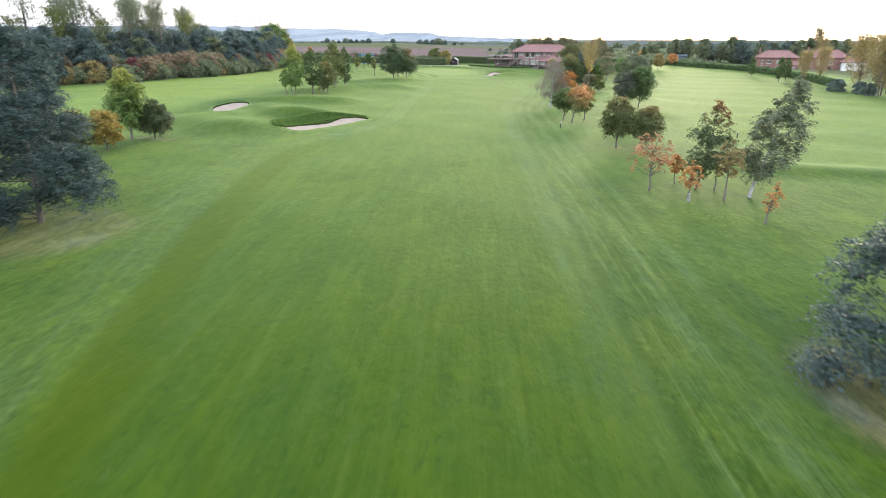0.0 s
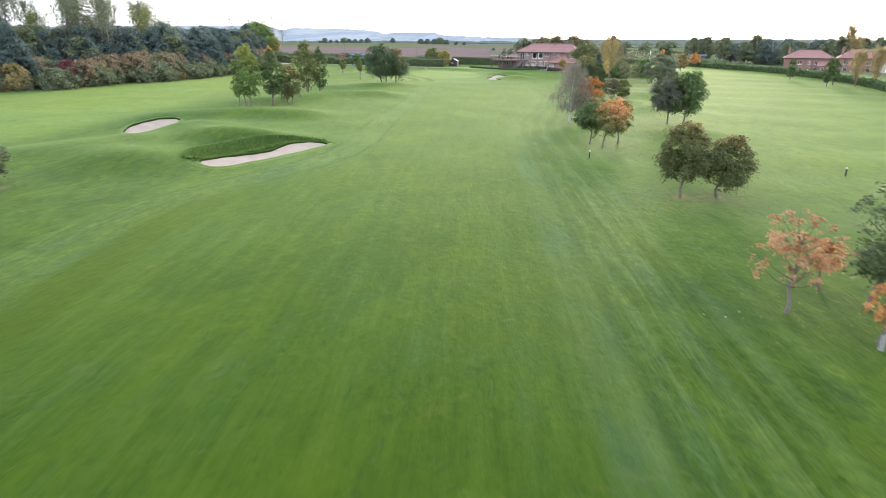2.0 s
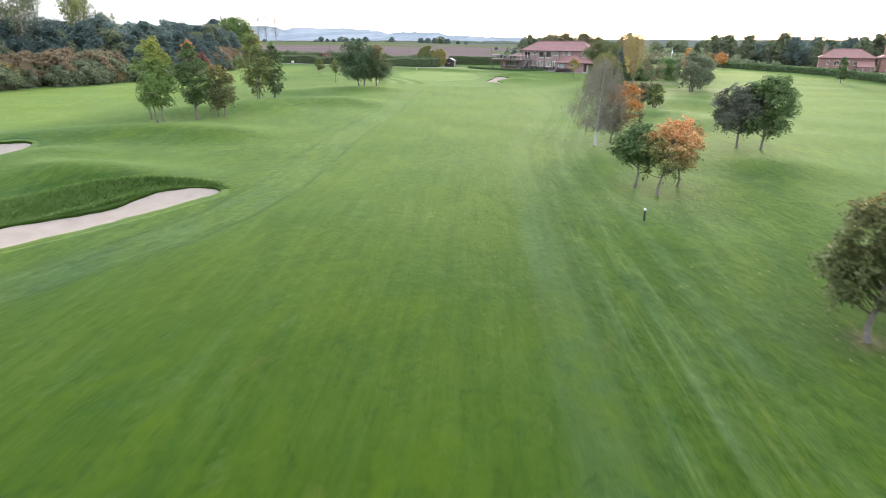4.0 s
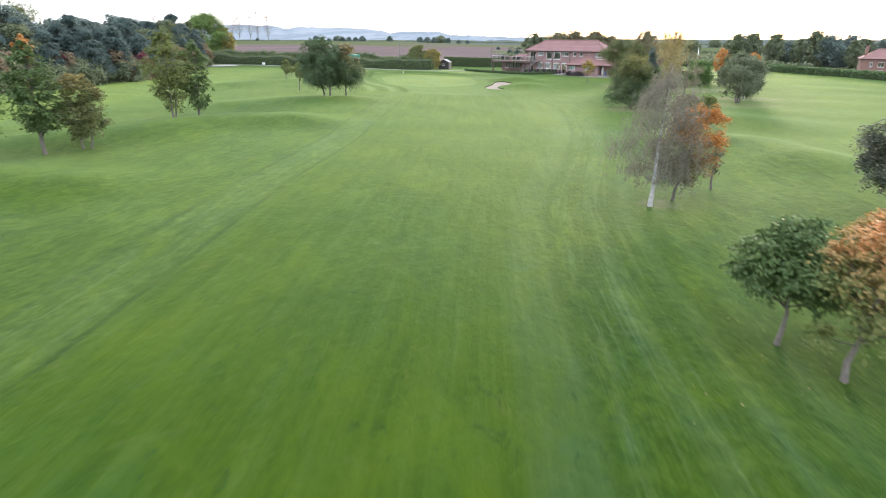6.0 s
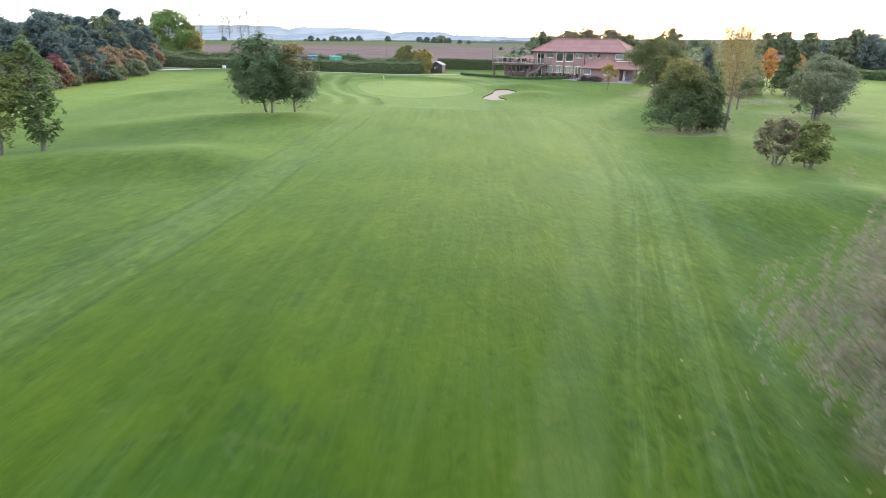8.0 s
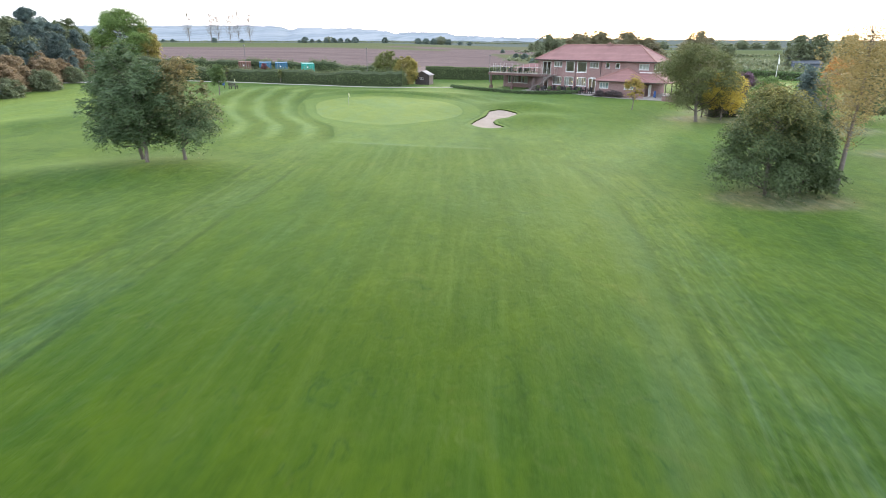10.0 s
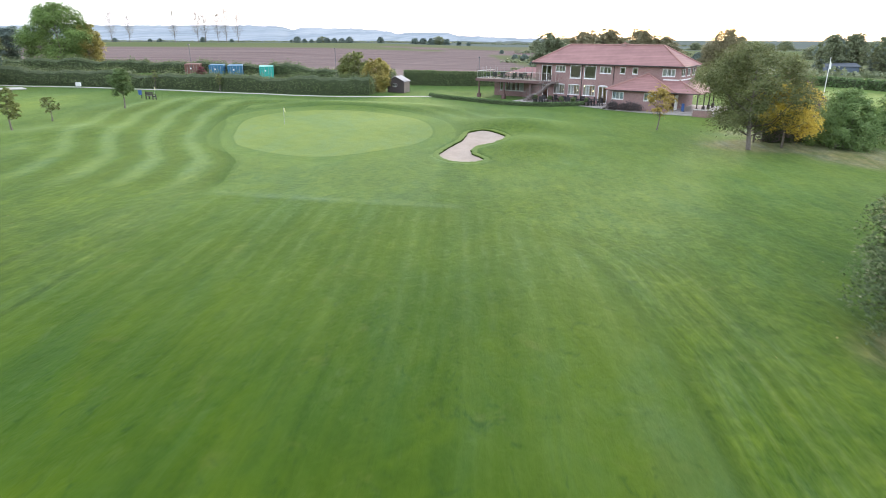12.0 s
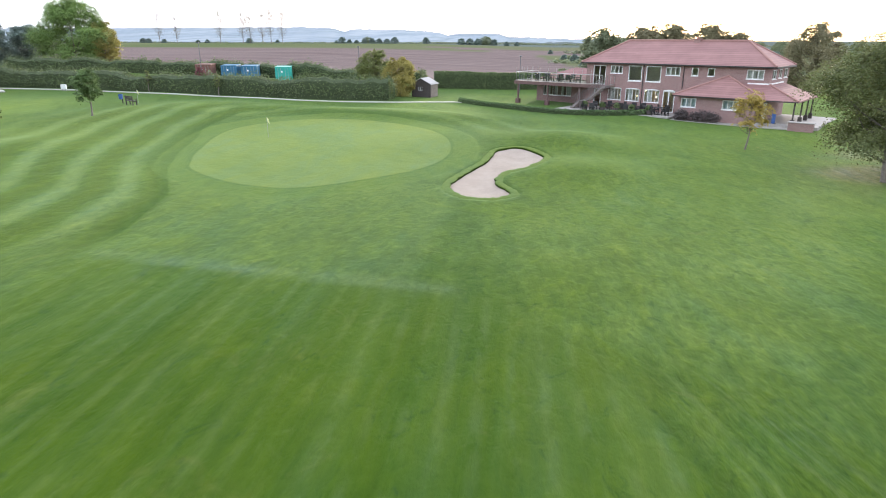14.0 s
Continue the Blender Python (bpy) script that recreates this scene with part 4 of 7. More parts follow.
for k in range(n + 1):
    u = -1.3 + 2.5 * k / n
    crest = 8.0 + 3.32 * (float(np.interp(u, HILL_AT, HILL_UP)) + 0.9 * noise.noise((u * 90, 0.3, 0)) + 0.7 * noise.noise((u * 260, 4.3, 0)))
    for f in (0.0, 0.25, 0.5, 0.75, 1.0, 1.1):
        roll = 5 * noise.noise((u * 14, 6 * f, 2.0)) * math.sin(math.pi * min(f, 1.0))
        rows.append((u * (foot + (top - foot) * f), foot + (top - foot) * f, -9 + (crest + 9) * f ** 1.2 + roll if f <= 1 else -40))
s.add(rows, [(6 * k + j, 6 * k + 6 + j, 6 * k + 7 + j, 6 * k + 1 + j) for k in range(n) for j in range(5)])
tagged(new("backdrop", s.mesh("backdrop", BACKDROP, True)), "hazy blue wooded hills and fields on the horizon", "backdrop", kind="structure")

# ---- trees ----
def spread(kind, f):
    """Half-width of a crown, as a share of its widest, from its foot (0) to its tip (1)."""
    if kind == "cone":
        return min(1.0, 0.7 + 3 * f) * (1 - f) ** 0.8
    if kind == "dome":
        return (1 - f ** 2.0) ** 0.72 * min(1.0, 0.80 + 2.2 * f)
    if kind == "pine":
        return min(1.0, 0.75 + 2 * f) * (1 - 0.93 * f) ** 0.7
    if kind == "weep":
        return (0.60 + 0.40 * float(smooth(0.75, 0.25, f))) * min(1.0, 0.5 + 4 * f) * min(1.0, 6 * (1.03 - f))
    if kind == "tall":
        return math.sin(math.pi * min(0.98, f * 0.86 + 0.13)) ** 0.7
    return math.sin(math.pi * min(0.97, f * 0.86 + 0.15)) ** 0.62


def crown_lobes(rng, kind, h, w, cb, near):
    """The boughs' leafy ends that make up a crown: centres and radii."""
    r, c, q = w / 2, [], []
    slim = (h - cb) / w
    n = {"round": 27, "open": 26, "cone": 46, "tall": 34, "weep": 48, "pine": 46, "dome": 32}[kind]
    n = int(n * max(1.0, min(1.8, slim)) * (1.0 if near else 2.0))
    small = 1.0 if near else 0.74
    for k in range(n):
        f = (k + 0.5) / n
        a = 2.39996 * k + 0.45 * rng.normal()
        blunt = kind in ("round", "open", "dome")
        e = max(0.34, spread(kind, f)) if kind == "tall" else spread(kind, 0.04 + 0.80 * f if blunt else f)
        s = r * (0.21 + 0.17 * e) * (0.70 + 0.58 * rng.random()) * {"open": 0.86, "pine": 0.74, "cone": 0.95, "weep": 0.8, "tall": 1.12}.get(kind, 1.0) * small
        far = (0.66 if k % 4 else 0.22) * (0.82 + 0.36 * rng.random()) * (1 + 0.30 * noise.noise((1.3 * math.cos(a), 1.3 * math.sin(a), 3 * f + 7 * w)))
        d = min(r * e * far, max(0.0, r * e * 1.02 - 0.98 * s)) * (math.sqrt(1 - 0.72 * f ** 4) if blunt else 1.0)
        z = cb + 0.28 * s + f * (h - cb - 1.0 * s) + 0.04 * (h - cb) * rng.normal()
        if kind == "pine":
            z += 0.22 * d
        c.append((d * math.cos(a), d * math.sin(a), min(max(z, cb + 0.22 * s), h - 0.72 * s)))
        q.append((s, s, s * (0.64 if kind in ("pine", "open") else 0.78)))
    return c, q


def sprays(rng, centres, radii, axis_xy, count, size, needles=False, loose=1.0):
    """Leaves set in flat sprays over the outside of each bough end, thinner within."""
    centres, radii = np.array(centres, float), np.array(radii, float)
    per = 26
    m = max(1, count // per)
    wgt = radii[:, 0] ** 2
    pick = rng.choice(len(centres), m, p=wgt / wgt.sum())
    out = centres[pick] - np.column_stack([axis_xy[0] + 0 * pick, axis_xy[1] + 0 * pick, centres[pick][:, 2]])
    out /= np.linalg.norm(out, axis=1)[:, None] + 0.4
    d = rng.normal(size=(m, 3)) * 0.60 + out * 0.50 + np.array([0, 0, 0.40])
    d /= np.linalg.norm(d, axis=1)[:, None]
    within = rng.random(m) < 0.24
    deep = np.where(within, 0.15 + 0.45 * rng.random(m), 0.66 + 0.44 * rng.random(m) ** 1.5)
    at = centres[pick] + d * deep[:, None] * radii[pick]
    rs = loose * radii[pick, 0] * (0.15 + 0.17 * rng.random(m)) + 0.4 * size
    nrm = d * 0.5 + np.array([0, 0, 0.6]) + rng.normal(size=(m, 3)) * 0.25
    nrm /= np.linalg.norm(nrm, axis=1)[:, None]
    off = rng.normal(size=(m, per, 3))
    off -= (off * nrm[:, None]).sum(2, keepdims=True) * nrm[:, None] * 0.72
    off *= 0.58
    rho = (off ** 2).sum(2, keepdims=True)
    p = at[:, None] + off * rs[:, None, None] - np.array([0, 0, 0.22]) * rho * rs[:, None, None]
    ln = nrm[:, None] + rng.normal(size=(m, per, 3)) * (0.9 if needles else 0.48)
    n = m * per
    p, ln, off = p.reshape(n, 3), ln.reshape(n, 3), off.reshape(n, 3)
    ln /= np.linalg.norm(ln, axis=1)[:, None]
    t = off + rng.normal(size=(n, 3)) * 0.35 + (np.array([0, 0, 0.5]) if needles else np.array([0, 0, -0.25]))
    t -= (t * ln).sum(1, keepdims=True) * ln
    t /= np.linalg.norm(t, axis=1)[:, None] + 1e-6
    b = np.cross(ln, t)
    # inner leaves are oversized to block light and darken the crown's inside
    s = (size * (0.50 + 0.75 * rng.random(n)) * np.repeat(np.where(within, 1.7, 1.0), per))[:, None]
    a, e = t * s * (1.35 if needles else 0.78), b * s * (0.26 if needles else 0.5)
    lift = ln * s * 0.10
    return np.stack([p - a - lift, p + e + lift, p + a - lift, p - e + lift], axis=1).reshape(-1, 3)


def tree_meshes(name, seed, kind, h, w, cb, leaf, count, size, bark=None, stems=1, lean=(0.0, 0.0), girth=1.0, twigs=0, near=False):
    """The trunk-with-limbs mesh and the crown mesh of one tree, standing at the origin."""
    rng = np.random.default_rng(seed)
    c, q = crown_lobes(rng, "tall" if kind == "plume" else kind, h, w, cb, near)
    sway = lambda z: max(0.0, (z - 0.6 * cb) / (h - 0.6 * cb)) ** 0.7
    c = [(x + lean[0] * sway(z), y + lean[1] * sway(z), z) for x, y, z in c]
    trunk = Shape()
    r0 = (0.030 + 0.0115 * h) * girth
    top = h * (0.90 if kind in ("cone", "pine", "tall", "weep", "plume") else 0.74)
    bend = 0.03 * h * rng.normal(size=2)
    for s in range(stems):
        ox, oy = (0, 0) if stems == 1 else (0.30 * math.cos(2.4 * s + seed), 0.30 * math.sin(2.4 * s + seed))
        path = [(ox, oy, -0.12), (ox, oy, 0.10)] + [(ox * (1 + 1.4 * f) + lean[0] * sway(top * f) + bend[0] * f * (1 - f) + 0.05 * rng.normal(), oy * (1 + 1.4 * f) + lean[1] * sway(top * f) + bend[1] * f * (1 - f) + 0.05 * rng.normal(), top * f) for f in (0.15, 0.35, 0.6, 0.82, 1.0)]
        trunk.tube(path, [r0 * 1.6, r0 * 1.15, r0, r0 * 0.78, r0 * 0.46, r0 * 0.22, r0 * 0.05], 8)
    bole = len(trunk.f)
    thin = {"weep": 0.42, "plume": 0.35, "tall": 0.6, "cone": 0.5, "pine": 0.7}.get(kind, 0.85)
    for (x, y, z), rr in zip(c, q):
        far = math.hypot(x - lean[0] * sway(z), y - lean[1] * sway(z))
        start = max(cb * 0.8 + 0.1, min(z - (0.15 if kind == "pine" else 0.75) * far, top * 0.88))
        if z < start:
            start = max(0.25, z - 0.1)
        b = np.array((lean[0] * sway(start), lean[1] * sway(start), start))
        e = np.array((x, y, z))
        mid = b * 0.5 + e * 0.5 + np.array((0, 0, -0.10 * far)) + 0.06 * far * rng.normal(size=3)
        g = r0 * thin * (1 - 0.6 * start / h)
        trunk.tube([tuple(b), tuple(mid), tuple(e)], [0.44 * g, 0.27 * g, 0.10 * g], 5, cap=False)
        for k in range(4):
            d = rng.normal(size=3) + 0.8 * (e - b) / (np.linalg.norm(e - b) + 0.2)
            tip = e + d / np.linalg.norm(d) * np.array(rr) * 0.95
            trunk.tube([tuple(mid * 0.35 + e * 0.65), tuple(tip)], [0.13 * g, 0.03 * g], 4, cap=False)
    for k in range(twigs):
        a, z = rng.random() * 6.28, h * (0.72 + 0.18 * rng.random())
        trunk.tube([(lean[0] * 0.8, lean[1] * 0.8, z), (lean[0] + 0.12 * w * math.cos(a), lean[1] + 0.12 * w * math.sin(a), z + h * (0.08 + 0.14 * rng.random()))], [r0 * 0.14, r0 * 0.03], 4, cap=False)
    tm = trunk.mesh("trunk", bark or BARK, True)
    tm.materials.append(TWIG)
    index = np.zeros(len(tm.polygons), np.int32)
    index[bole:] = 1
    tm.polygons.foreach_set("material_index", index)
    count, size = (int(count * 2.6), size * 0.575) if near else (int(count * 2.4), size * 0.60)
    if kind == "weep":
        # hanging strands from the limb ends
        m = count // 26
        pick = rng.integers(0, len(c), m)
        top = np.array(c)[pick] + rng.normal(size=(m, 3)) * np.array(q)[pick] * 0.62
        out = top - np.array([0, 0, 1]) * top[:, 2:]
        out = out / (np.linalg.norm(out, axis=1)[:, None] + 0.3)
        t = rng.random((m, 26, 1))
        fall = (0.25 + 0.75 * rng.random((m, 1, 1))) * np.minimum(1, top[:, None, 2:] / 3)
        p = top[:, None] + out[:, None] * 0.22 * t * fall - np.array([0, 0, 1.0]) * fall * t + rng.normal(size=(m, 26, 3)) * 0.05
        p = p.reshape(-1, 3)
        a, b = rng.normal(size=p.shape) * size * 0.28, rng.normal(size=p.shape) * size * 0.28
        a[:, 2] -= size * 0.55
        co = np.stack([p - a, p + b, p + a, p - b], 1).reshape(-1, 3)
    elif kind == "plume":
        # thin upright branchlets that carry loose leaves
        m = max(30, count // 60)
        z0 = cb + (0.80 * h - cb) * rng.random(m) ** 0.8
        a = 2.39996 * np.arange(m)
        f = np.clip((z0 - cb) / (h - cb), 0, 1)
        wide = 0.5 * w * np.sin(np.pi * np.clip(0.30 + 0.66 * f, 0, 0.97)) ** 0.7 * (0.45 + 0.6 * rng.random(m))
        tall = (h - z0) * (0.30 + 0.35 * rng.random(m))
        way = np.column_stack([wide * np.cos(a), wide * np.sin(a), tall])
        base = np.column_stack([lean[0] * f, lean[1] * f, z0])
        t = rng.random((m, 60, 1)) ** 0.7
        bow = np.concatenate([t ** 0.8, t ** 0.8, t ** 1.25], 2)
        p = (base[:, None] + way[:, None] * bow + rng.normal(size=(m, 60, 3)) * 0.035 * w).reshape(-1, 3)
        u, v = rng.normal(size=p.shape) * size * 0.42, rng.normal(size=p.shape) * size * 0.42
        co = np.stack([p - u, p + v, p + u, p - v], 1).reshape(-1, 3)
    else:
        co = sprays(rng, c, q, (lean[0] * 0.5, lean[1] * 0.5), count, size, kind == "pine", 1.0 if near else 1.7)
    return tm, quad_mesh("crown", co, len(co) // 4, LEAF[leaf])


def tree(x, y, kind, h, w, cb, leaf, label, seed, count=5000, size=0.2, name="tree", group="", turn=0.0, **more):
    root = thing(name, stand(x, y, turn), label, "tree", group)
    near = y < 201 and -36 < x < 47
    if near:
        count, size = int(1.5 * count), 0.78 * size
    tm, cm = tree_meshes(name, seed, kind, h, w, cb, leaf, count, size, near=near, **more)
    part("trunk", tm, None, root)
    part("crown", cm, None, root)
    return root


# right-hand group by the first fairway bend
tree(13.2, 44.3, "open", 4.4, 3.8, 1.3, "rust", "young cherry with thin coppery autumn leaves, on mown rough", 1, 700, 0.17)
tree(15.9, 47.1, "round", 2.4, 1.5, 0.9, "orange", "small sapling with orange leaves, on mown rough", 2, 700, 0.15)
tree(16.9, 45.3, "tall", 6.6, 4.0, 1.0, "greentip", "upright dark green young tree with loose branches, bronze at its tip", 3, 2600, 0.18, lean=(0.9, 0))
root = tree(15.1, 41.5, "round", 2.9, 1.7, 1.0, "orange", "small bright orange maple in a pale trunk guard", 4, 620, 0.15)
guard = Shape()
guard.lathe([(0.09, 0.0), (0.09, 0.62), (0.075, 0.62), (0.075, 0.0)], 10)
part("trunk_guard", guard, POLEPAINT, root, "pale grey plastic trunk guard")
tree(17.7, 42.1, "round", 4.2, 2.1, 1.8, "gold", "slim young tree with yellow-green autumn leaves", 5, 1000, 0.16)
tree(18.2, 45.2, "open", 3.2, 1.4, 1.3, "gold", "thin yellowing sapling beside a larger one", 6, 600, 0.15)
tree(19.9, 43.2, "tall", 8.4, 4.3, 1.2, "willow", "grey-green birch with white bark, leaning in the wind", 7, 5000, 0.18, bark=BARK_PALE, lean=(2.3, 0.3))
tree(18.0, 36.4, "tall", 2.7, 1.1, 0.8, "orange", "tiny slim sapling with orange leaves", 8, 450, 0.13, lean=(0.4, 0))
# pair of round field maples
tree(15.0, 63.2, "round", 5.1, 3.9, 1.1, "rustturn", "round dark green field maple with bronzed tips", 9, 6500, 0.16, girth=1.1)
tree(17.5, 63.5, "round", 4.3, 4.1, 0.8, "rustturn", "low round dark green field maple with rusty top", 10, 6000, 0.16, lean=(0.6, 0), girth=1.1)
# maples round the marker post
tree(12.7, 84.9, "round", 4.3, 3.7, 1.5, "green", "round green maple with a clear stem", 11, 5000, 0.18)
tree(13.6, 82.8, "round", 5.0, 3.8, 1.3, "mapleturn", "maple turning bright orange over an olive base", 12, 2600, 0.17, lean=(0.8, 0))
tree(15.6, 85.3, "round", 4.6, 3.0, 1.2, "goldturn", "small maple turning from green to gold", 13, 3000, 0.18)
# birch and its neighbours
tree(13.0, 101.4, "weep", 7.7, 6.0, 1.6, "greybirch", "silver birch with white bark and thin grey-brown hanging twigs", 14, 11500, 0.105, bark=BARK_PALE, girth=1.1, lean=(0.25, 0))
tree(14.7, 102.9, "round", 5.7, 4.6, 1.1, "bronzeturn", "bushy cherry turning from olive-bronze to deep orange", 15, 5600, 0.15, lean=(0.9, 0))
tree(17.9, 105.8, "tall", 3.7, 1.3, 1.0, "willow", "thin grey-green sapling standing in mown rough", 17, 500, 0.14)
# purple and green pair on the mound
tree(24.2, 97.8, "round", 5.5, 5.3, 1.4, "purple", "round dark purple-leaved maple on a mound", 18, 7500, 0.19)
tree(25.7, 96.6, "round", 6.2, 4.6, 1.3, "green", "green round maple on a mound", 19, 5500, 0.2, lean=(0.4, 0))
# shrubs and the dark clump half way up
tree(25.5, 135.7, "round", 3.5, 3.4, 0.6, "oakbrown", "low bushy shrub with browning leaves", 20, 3600, 0.17, name="shrub", stems=3)
tree(27.2, 134.4, "round", 3.4, 2.8, 0.3, "olive", "low bushy olive-green shrub", 21, 3200, 0.17, name="shrub", stems=3)
tree(23.6, 152.5, "dome", 7.0, 7.8, 0.35, "oaksun", "broad dark green oak with foliage close to the ground", 22, 12000, 0.17, girth=1.2)
tree(26.0, 153.2, "dome", 5.4, 5.0, 0.3, "oakdark", "dense dark green bushy oak beside a taller one", 23, 7000, 0.22)
tree(26.6, 156.0, "cone", 8.2, 4.2, 1.0, "pine", "blue-green conical cypress behind a dark oak", 24, 5000, 0.2, name="conifer")
tree(28.15, 153.1, "plume", 11.2, 5.2, 2.6, "gold", "tall thin tree with yellow-brown leaves and bare top twigs", 26, 3300, 0.16, twigs=18, girth=0.95, lean=(0.45, 0.3))
tree(36.6, 172.4, "open", 7.4, 5.4, 1.6, "oakbrown", "thin bronze-leaved tree standing among larger ones", 27, 2200, 0.17)
tree(41.2, 162.0, "open", 7.6, 7.4, 0.9, "willow", "broad grey-green tree with several stems", 28, 6500, 0.21, stems=3)
tree(44.5, 168.0, "round", 6.6, 5.6, 1.0, "willow", "grey-green bushy tree with two stems", 29, 5500, 0.21, stems=2)
tree(54.0, 205.0, "round", 6.4, 3.8, 1.4, "orange", "red-orange maple half hidden by others", 30, 3200, 0.2)
tree(50.5, 190.0, "cone", 8.0, 6.0, 0.8, "dark", "dark green bushy conifer beyond the rough", 31, 6000, 0.24, name="conifer")
# beside the clubhouse lawn
tree(30.2, 187.7, "open", 9.4, 11.0, 1.3, "oakleaf", "spreading olive-green oak with a clear trunk on bark litter", 32, 13000, 0.18, girth=1.35, lean=(-0.3, 0.3))
tree(33.4, 188.7, "round", 5.9, 6.0, 1.2, "yellow", "bright yellow autumn maple beside an oak", 33, 5500, 0.2)
tree(32.0, 191.2, "open", 5.0, 4.0, 1.2, "olive", "thin green tree behind a larger oak", 34, 2500, 0.2)
tree(38.8, 190.0, "dome", 5.0, 6.8, 0.0, "evergreen", "big dense clipped evergreen bush", 35, 11000, 0.2, name="bush", stems=3)
tree(45.5, 193.0, "dome", 5.0, 6.8, 0.0, "evergreen", "big dense clipped evergreen bush", 36, 9000, 0.22, name="bush", stems=3)
tree(42.4, 206.0, "dome", 4.3, 7.4, 0.1, "violet", "domed purple-leaved shrub beside a clipped bush", 37, 5000, 0.22, name="shrub", stems=2)
tree(24.9, 197.2, "round", 4.7, 3.3, 1.4, "palegold", "small golden-leaved maple on the lawn", 38, 1500, 0.16, girth=0.8)

# left side
tree(-31.3, 55.9, "tall", 6.6, 3.9, 1.2, "limeturn", "upright green maple with yellow tips", 41, 5500, 0.2)
tree(-30.0, 57.7, "round", 3.8, 4.0, 0.5, "dark", "dark round bush-like tree with bronzed edges", 42, 6500, 0.18)
tree(-31.9, 48.9, "round", 3.9, 3.6, 0.7, "rustturn", "small round dark green tree with bronzed top", 40, 3800, 0.18)
tree(-31.2, 51.6, "round", 3.5, 3.3, 0.5, "palegold", "small round tree with orange-gold leaves", 43, 3800, 0.18)
tree(-31.6, 107.4, "tall", 4.3, 2.3, 1.5, "fresh", "small young green tree on a mound", 44, 1800, 0.18)
tree(-29.6, 105.4, "tall", 8.4, 4.6, 1.5, "limeturn", "upright yellow-green poplar-like tree", 45, 4600, 0.21, stems=2, girth=0.65)
tree(-27.1, 108.3, "tall", 7.7, 3.8, 1.5, "green", "upright dark green maple with an orange tip", 46, 3536, 0.22)
tree(-27.3, 108.5, "round", 8.0, 1.3, 6.6, "orange", "orange-leaved leader of a maple", 47, 500, 0.18, girth=0.5)
tree(-25.5, 110.7, "round", 5.6, 4.6, 0.7, "rustturn", "round olive-brown tree beside a mound", 48, 3800, 0.2, stems=2, girth=0.7)
tree(-27.6, 128.4, "tall", 8.8, 5.0, 0.8, "olive", "tall olive-green tree with two stems", 49, 4400, 0.21, stems=2, girth=0.65)
tree(-25.9, 130.5, "tall", 7.6, 3.6, 0.8, "green", "slender green tree beside a taller one", 50, 2720, 0.22)
tree(-18.6, 154.8, "dome", 7.7, 7.4, 1.1, "oakdeep", "broad dark green oak in a clump of three", 51, 8200, 0.19, lean=(-1.5, 0))
tree(-17.4, 153.2, "round", 8.0, 6.4, 1.2, "oakdeep", "dark green oak standing foremost in a clump of three", 52, 6200, 0.19, lean=(-0.5, 0))
tree(-15.5, 154.8, "dome", 7.1, 6.4, 1.1, "oakturn", "oak turning brown in a clump of three", 53, 5800, 0.19, lean=(0.1, 0))
tree(-24.8, 164.3, "tall", 4.6, 2.0, 1.9, "olive", "thin young tree on a slim stem", 54, 1100, 0.18)
tree(-32.8, 183.7, "open", 3.6, 2.4, 1.0, "olive", "small yellowing sapling on the mown lawn", 55, 1200, 0.18)
tree(-31.8, 199.3, "round", 4.3, 3.0, 1.4, "green", "small round green tree on the mown lawn", 56, 3000, 0.18)
tree(-33.7, 190.1, "open", 2.4, 2.2, 0.9, "olive", "tiny spreading sapling on the mown lawn", 57, 500, 0.16)

# pines that the flight starts between
tree(-23.6, 31.6, "pine", 10.6, 10.6, -0.3, "pinedark", "blue-green Scots pine with sweeping lower branches", 65, 12000, 0.21, name="pine_tree")
tree(-28.0, 38.0, "pine", 10.2, 7.6, 0.4, "pinedark", "blue-green Scots pine behind another", 62, 9000, 0.20, name="pine_tree")
tree(-24.6, 24.6, "pine", 7.6, 7.0, -0.3, "pinedark", "low bushy blue-green pine over bare earth", 66, 8000, 0.20, name="pine_tree")
tree(14.3, 17.6, "dome", 6.6, 7.4, -0.1, "pinedark", "bushy blue-green pine at the fairway's edge", 63, 11000, 0.18, name="pine_tree")
tree(-29.6, 29.0, "pine", 11.4, 7.4, 0.4, "pinedark", "tall blue-green pine behind two others", 64, 8000, 0.22, name="pine_tree")


# ---- the wood along the left boundary: a few grown trees, set again and again ----
def planted(source, places, rng, low=0.85, high=1.15):
    for x, y in places:
        k = low + (high - low) * rng.random()
        copy_thing(source, stand(x, y, 360 * rng.random(), 0.08) @ Matrix.Diagonal((k, k, k * (0.92 + 0.16 * rng.random()), 1)))


rng = np.random.default_rng(5)
EDGE_Y, EDGE_X = [40, 60, 90, 115, 122, 136, 157, 169, 200, 216], [-98, -92, -82, -74, -68.5, -64, -56, -54.5, -57, -60]


def along(y0, y1, step, back, jitter=1.0):
    out, y = [], y0
    while y < y1:
        out.append((float(np.interp(y, EDGE_Y, EDGE_X)) - back + jitter * rng.normal(), y + jitter * rng.normal()))
        y += step * (0.7 + 0.6 * rng.random())
    return out


wood = "wood along the boundary"
bramble = tree(-66, 131, "round", 3.6, 6.6, -0.3, "bramble", "tangled grey-green thicket at the wood's edge", 71, 6000, 0.24, name="thicket", group=wood, stems=3)
russet = tree(-67, 138, "round", 5.2, 6.6, 0.0, "russet", "thicket with russet autumn leaves at the wood's edge", 72, 6000, 0.25, name="thicket", group=wood, stems=3)
maroon = tree(-69, 128, "round", 4.6, 4.0, 0.2, "maroon", "dark red shrub at the wood's edge", 73, 3800, 0.22, name="thicket", group=wood, stems=2)
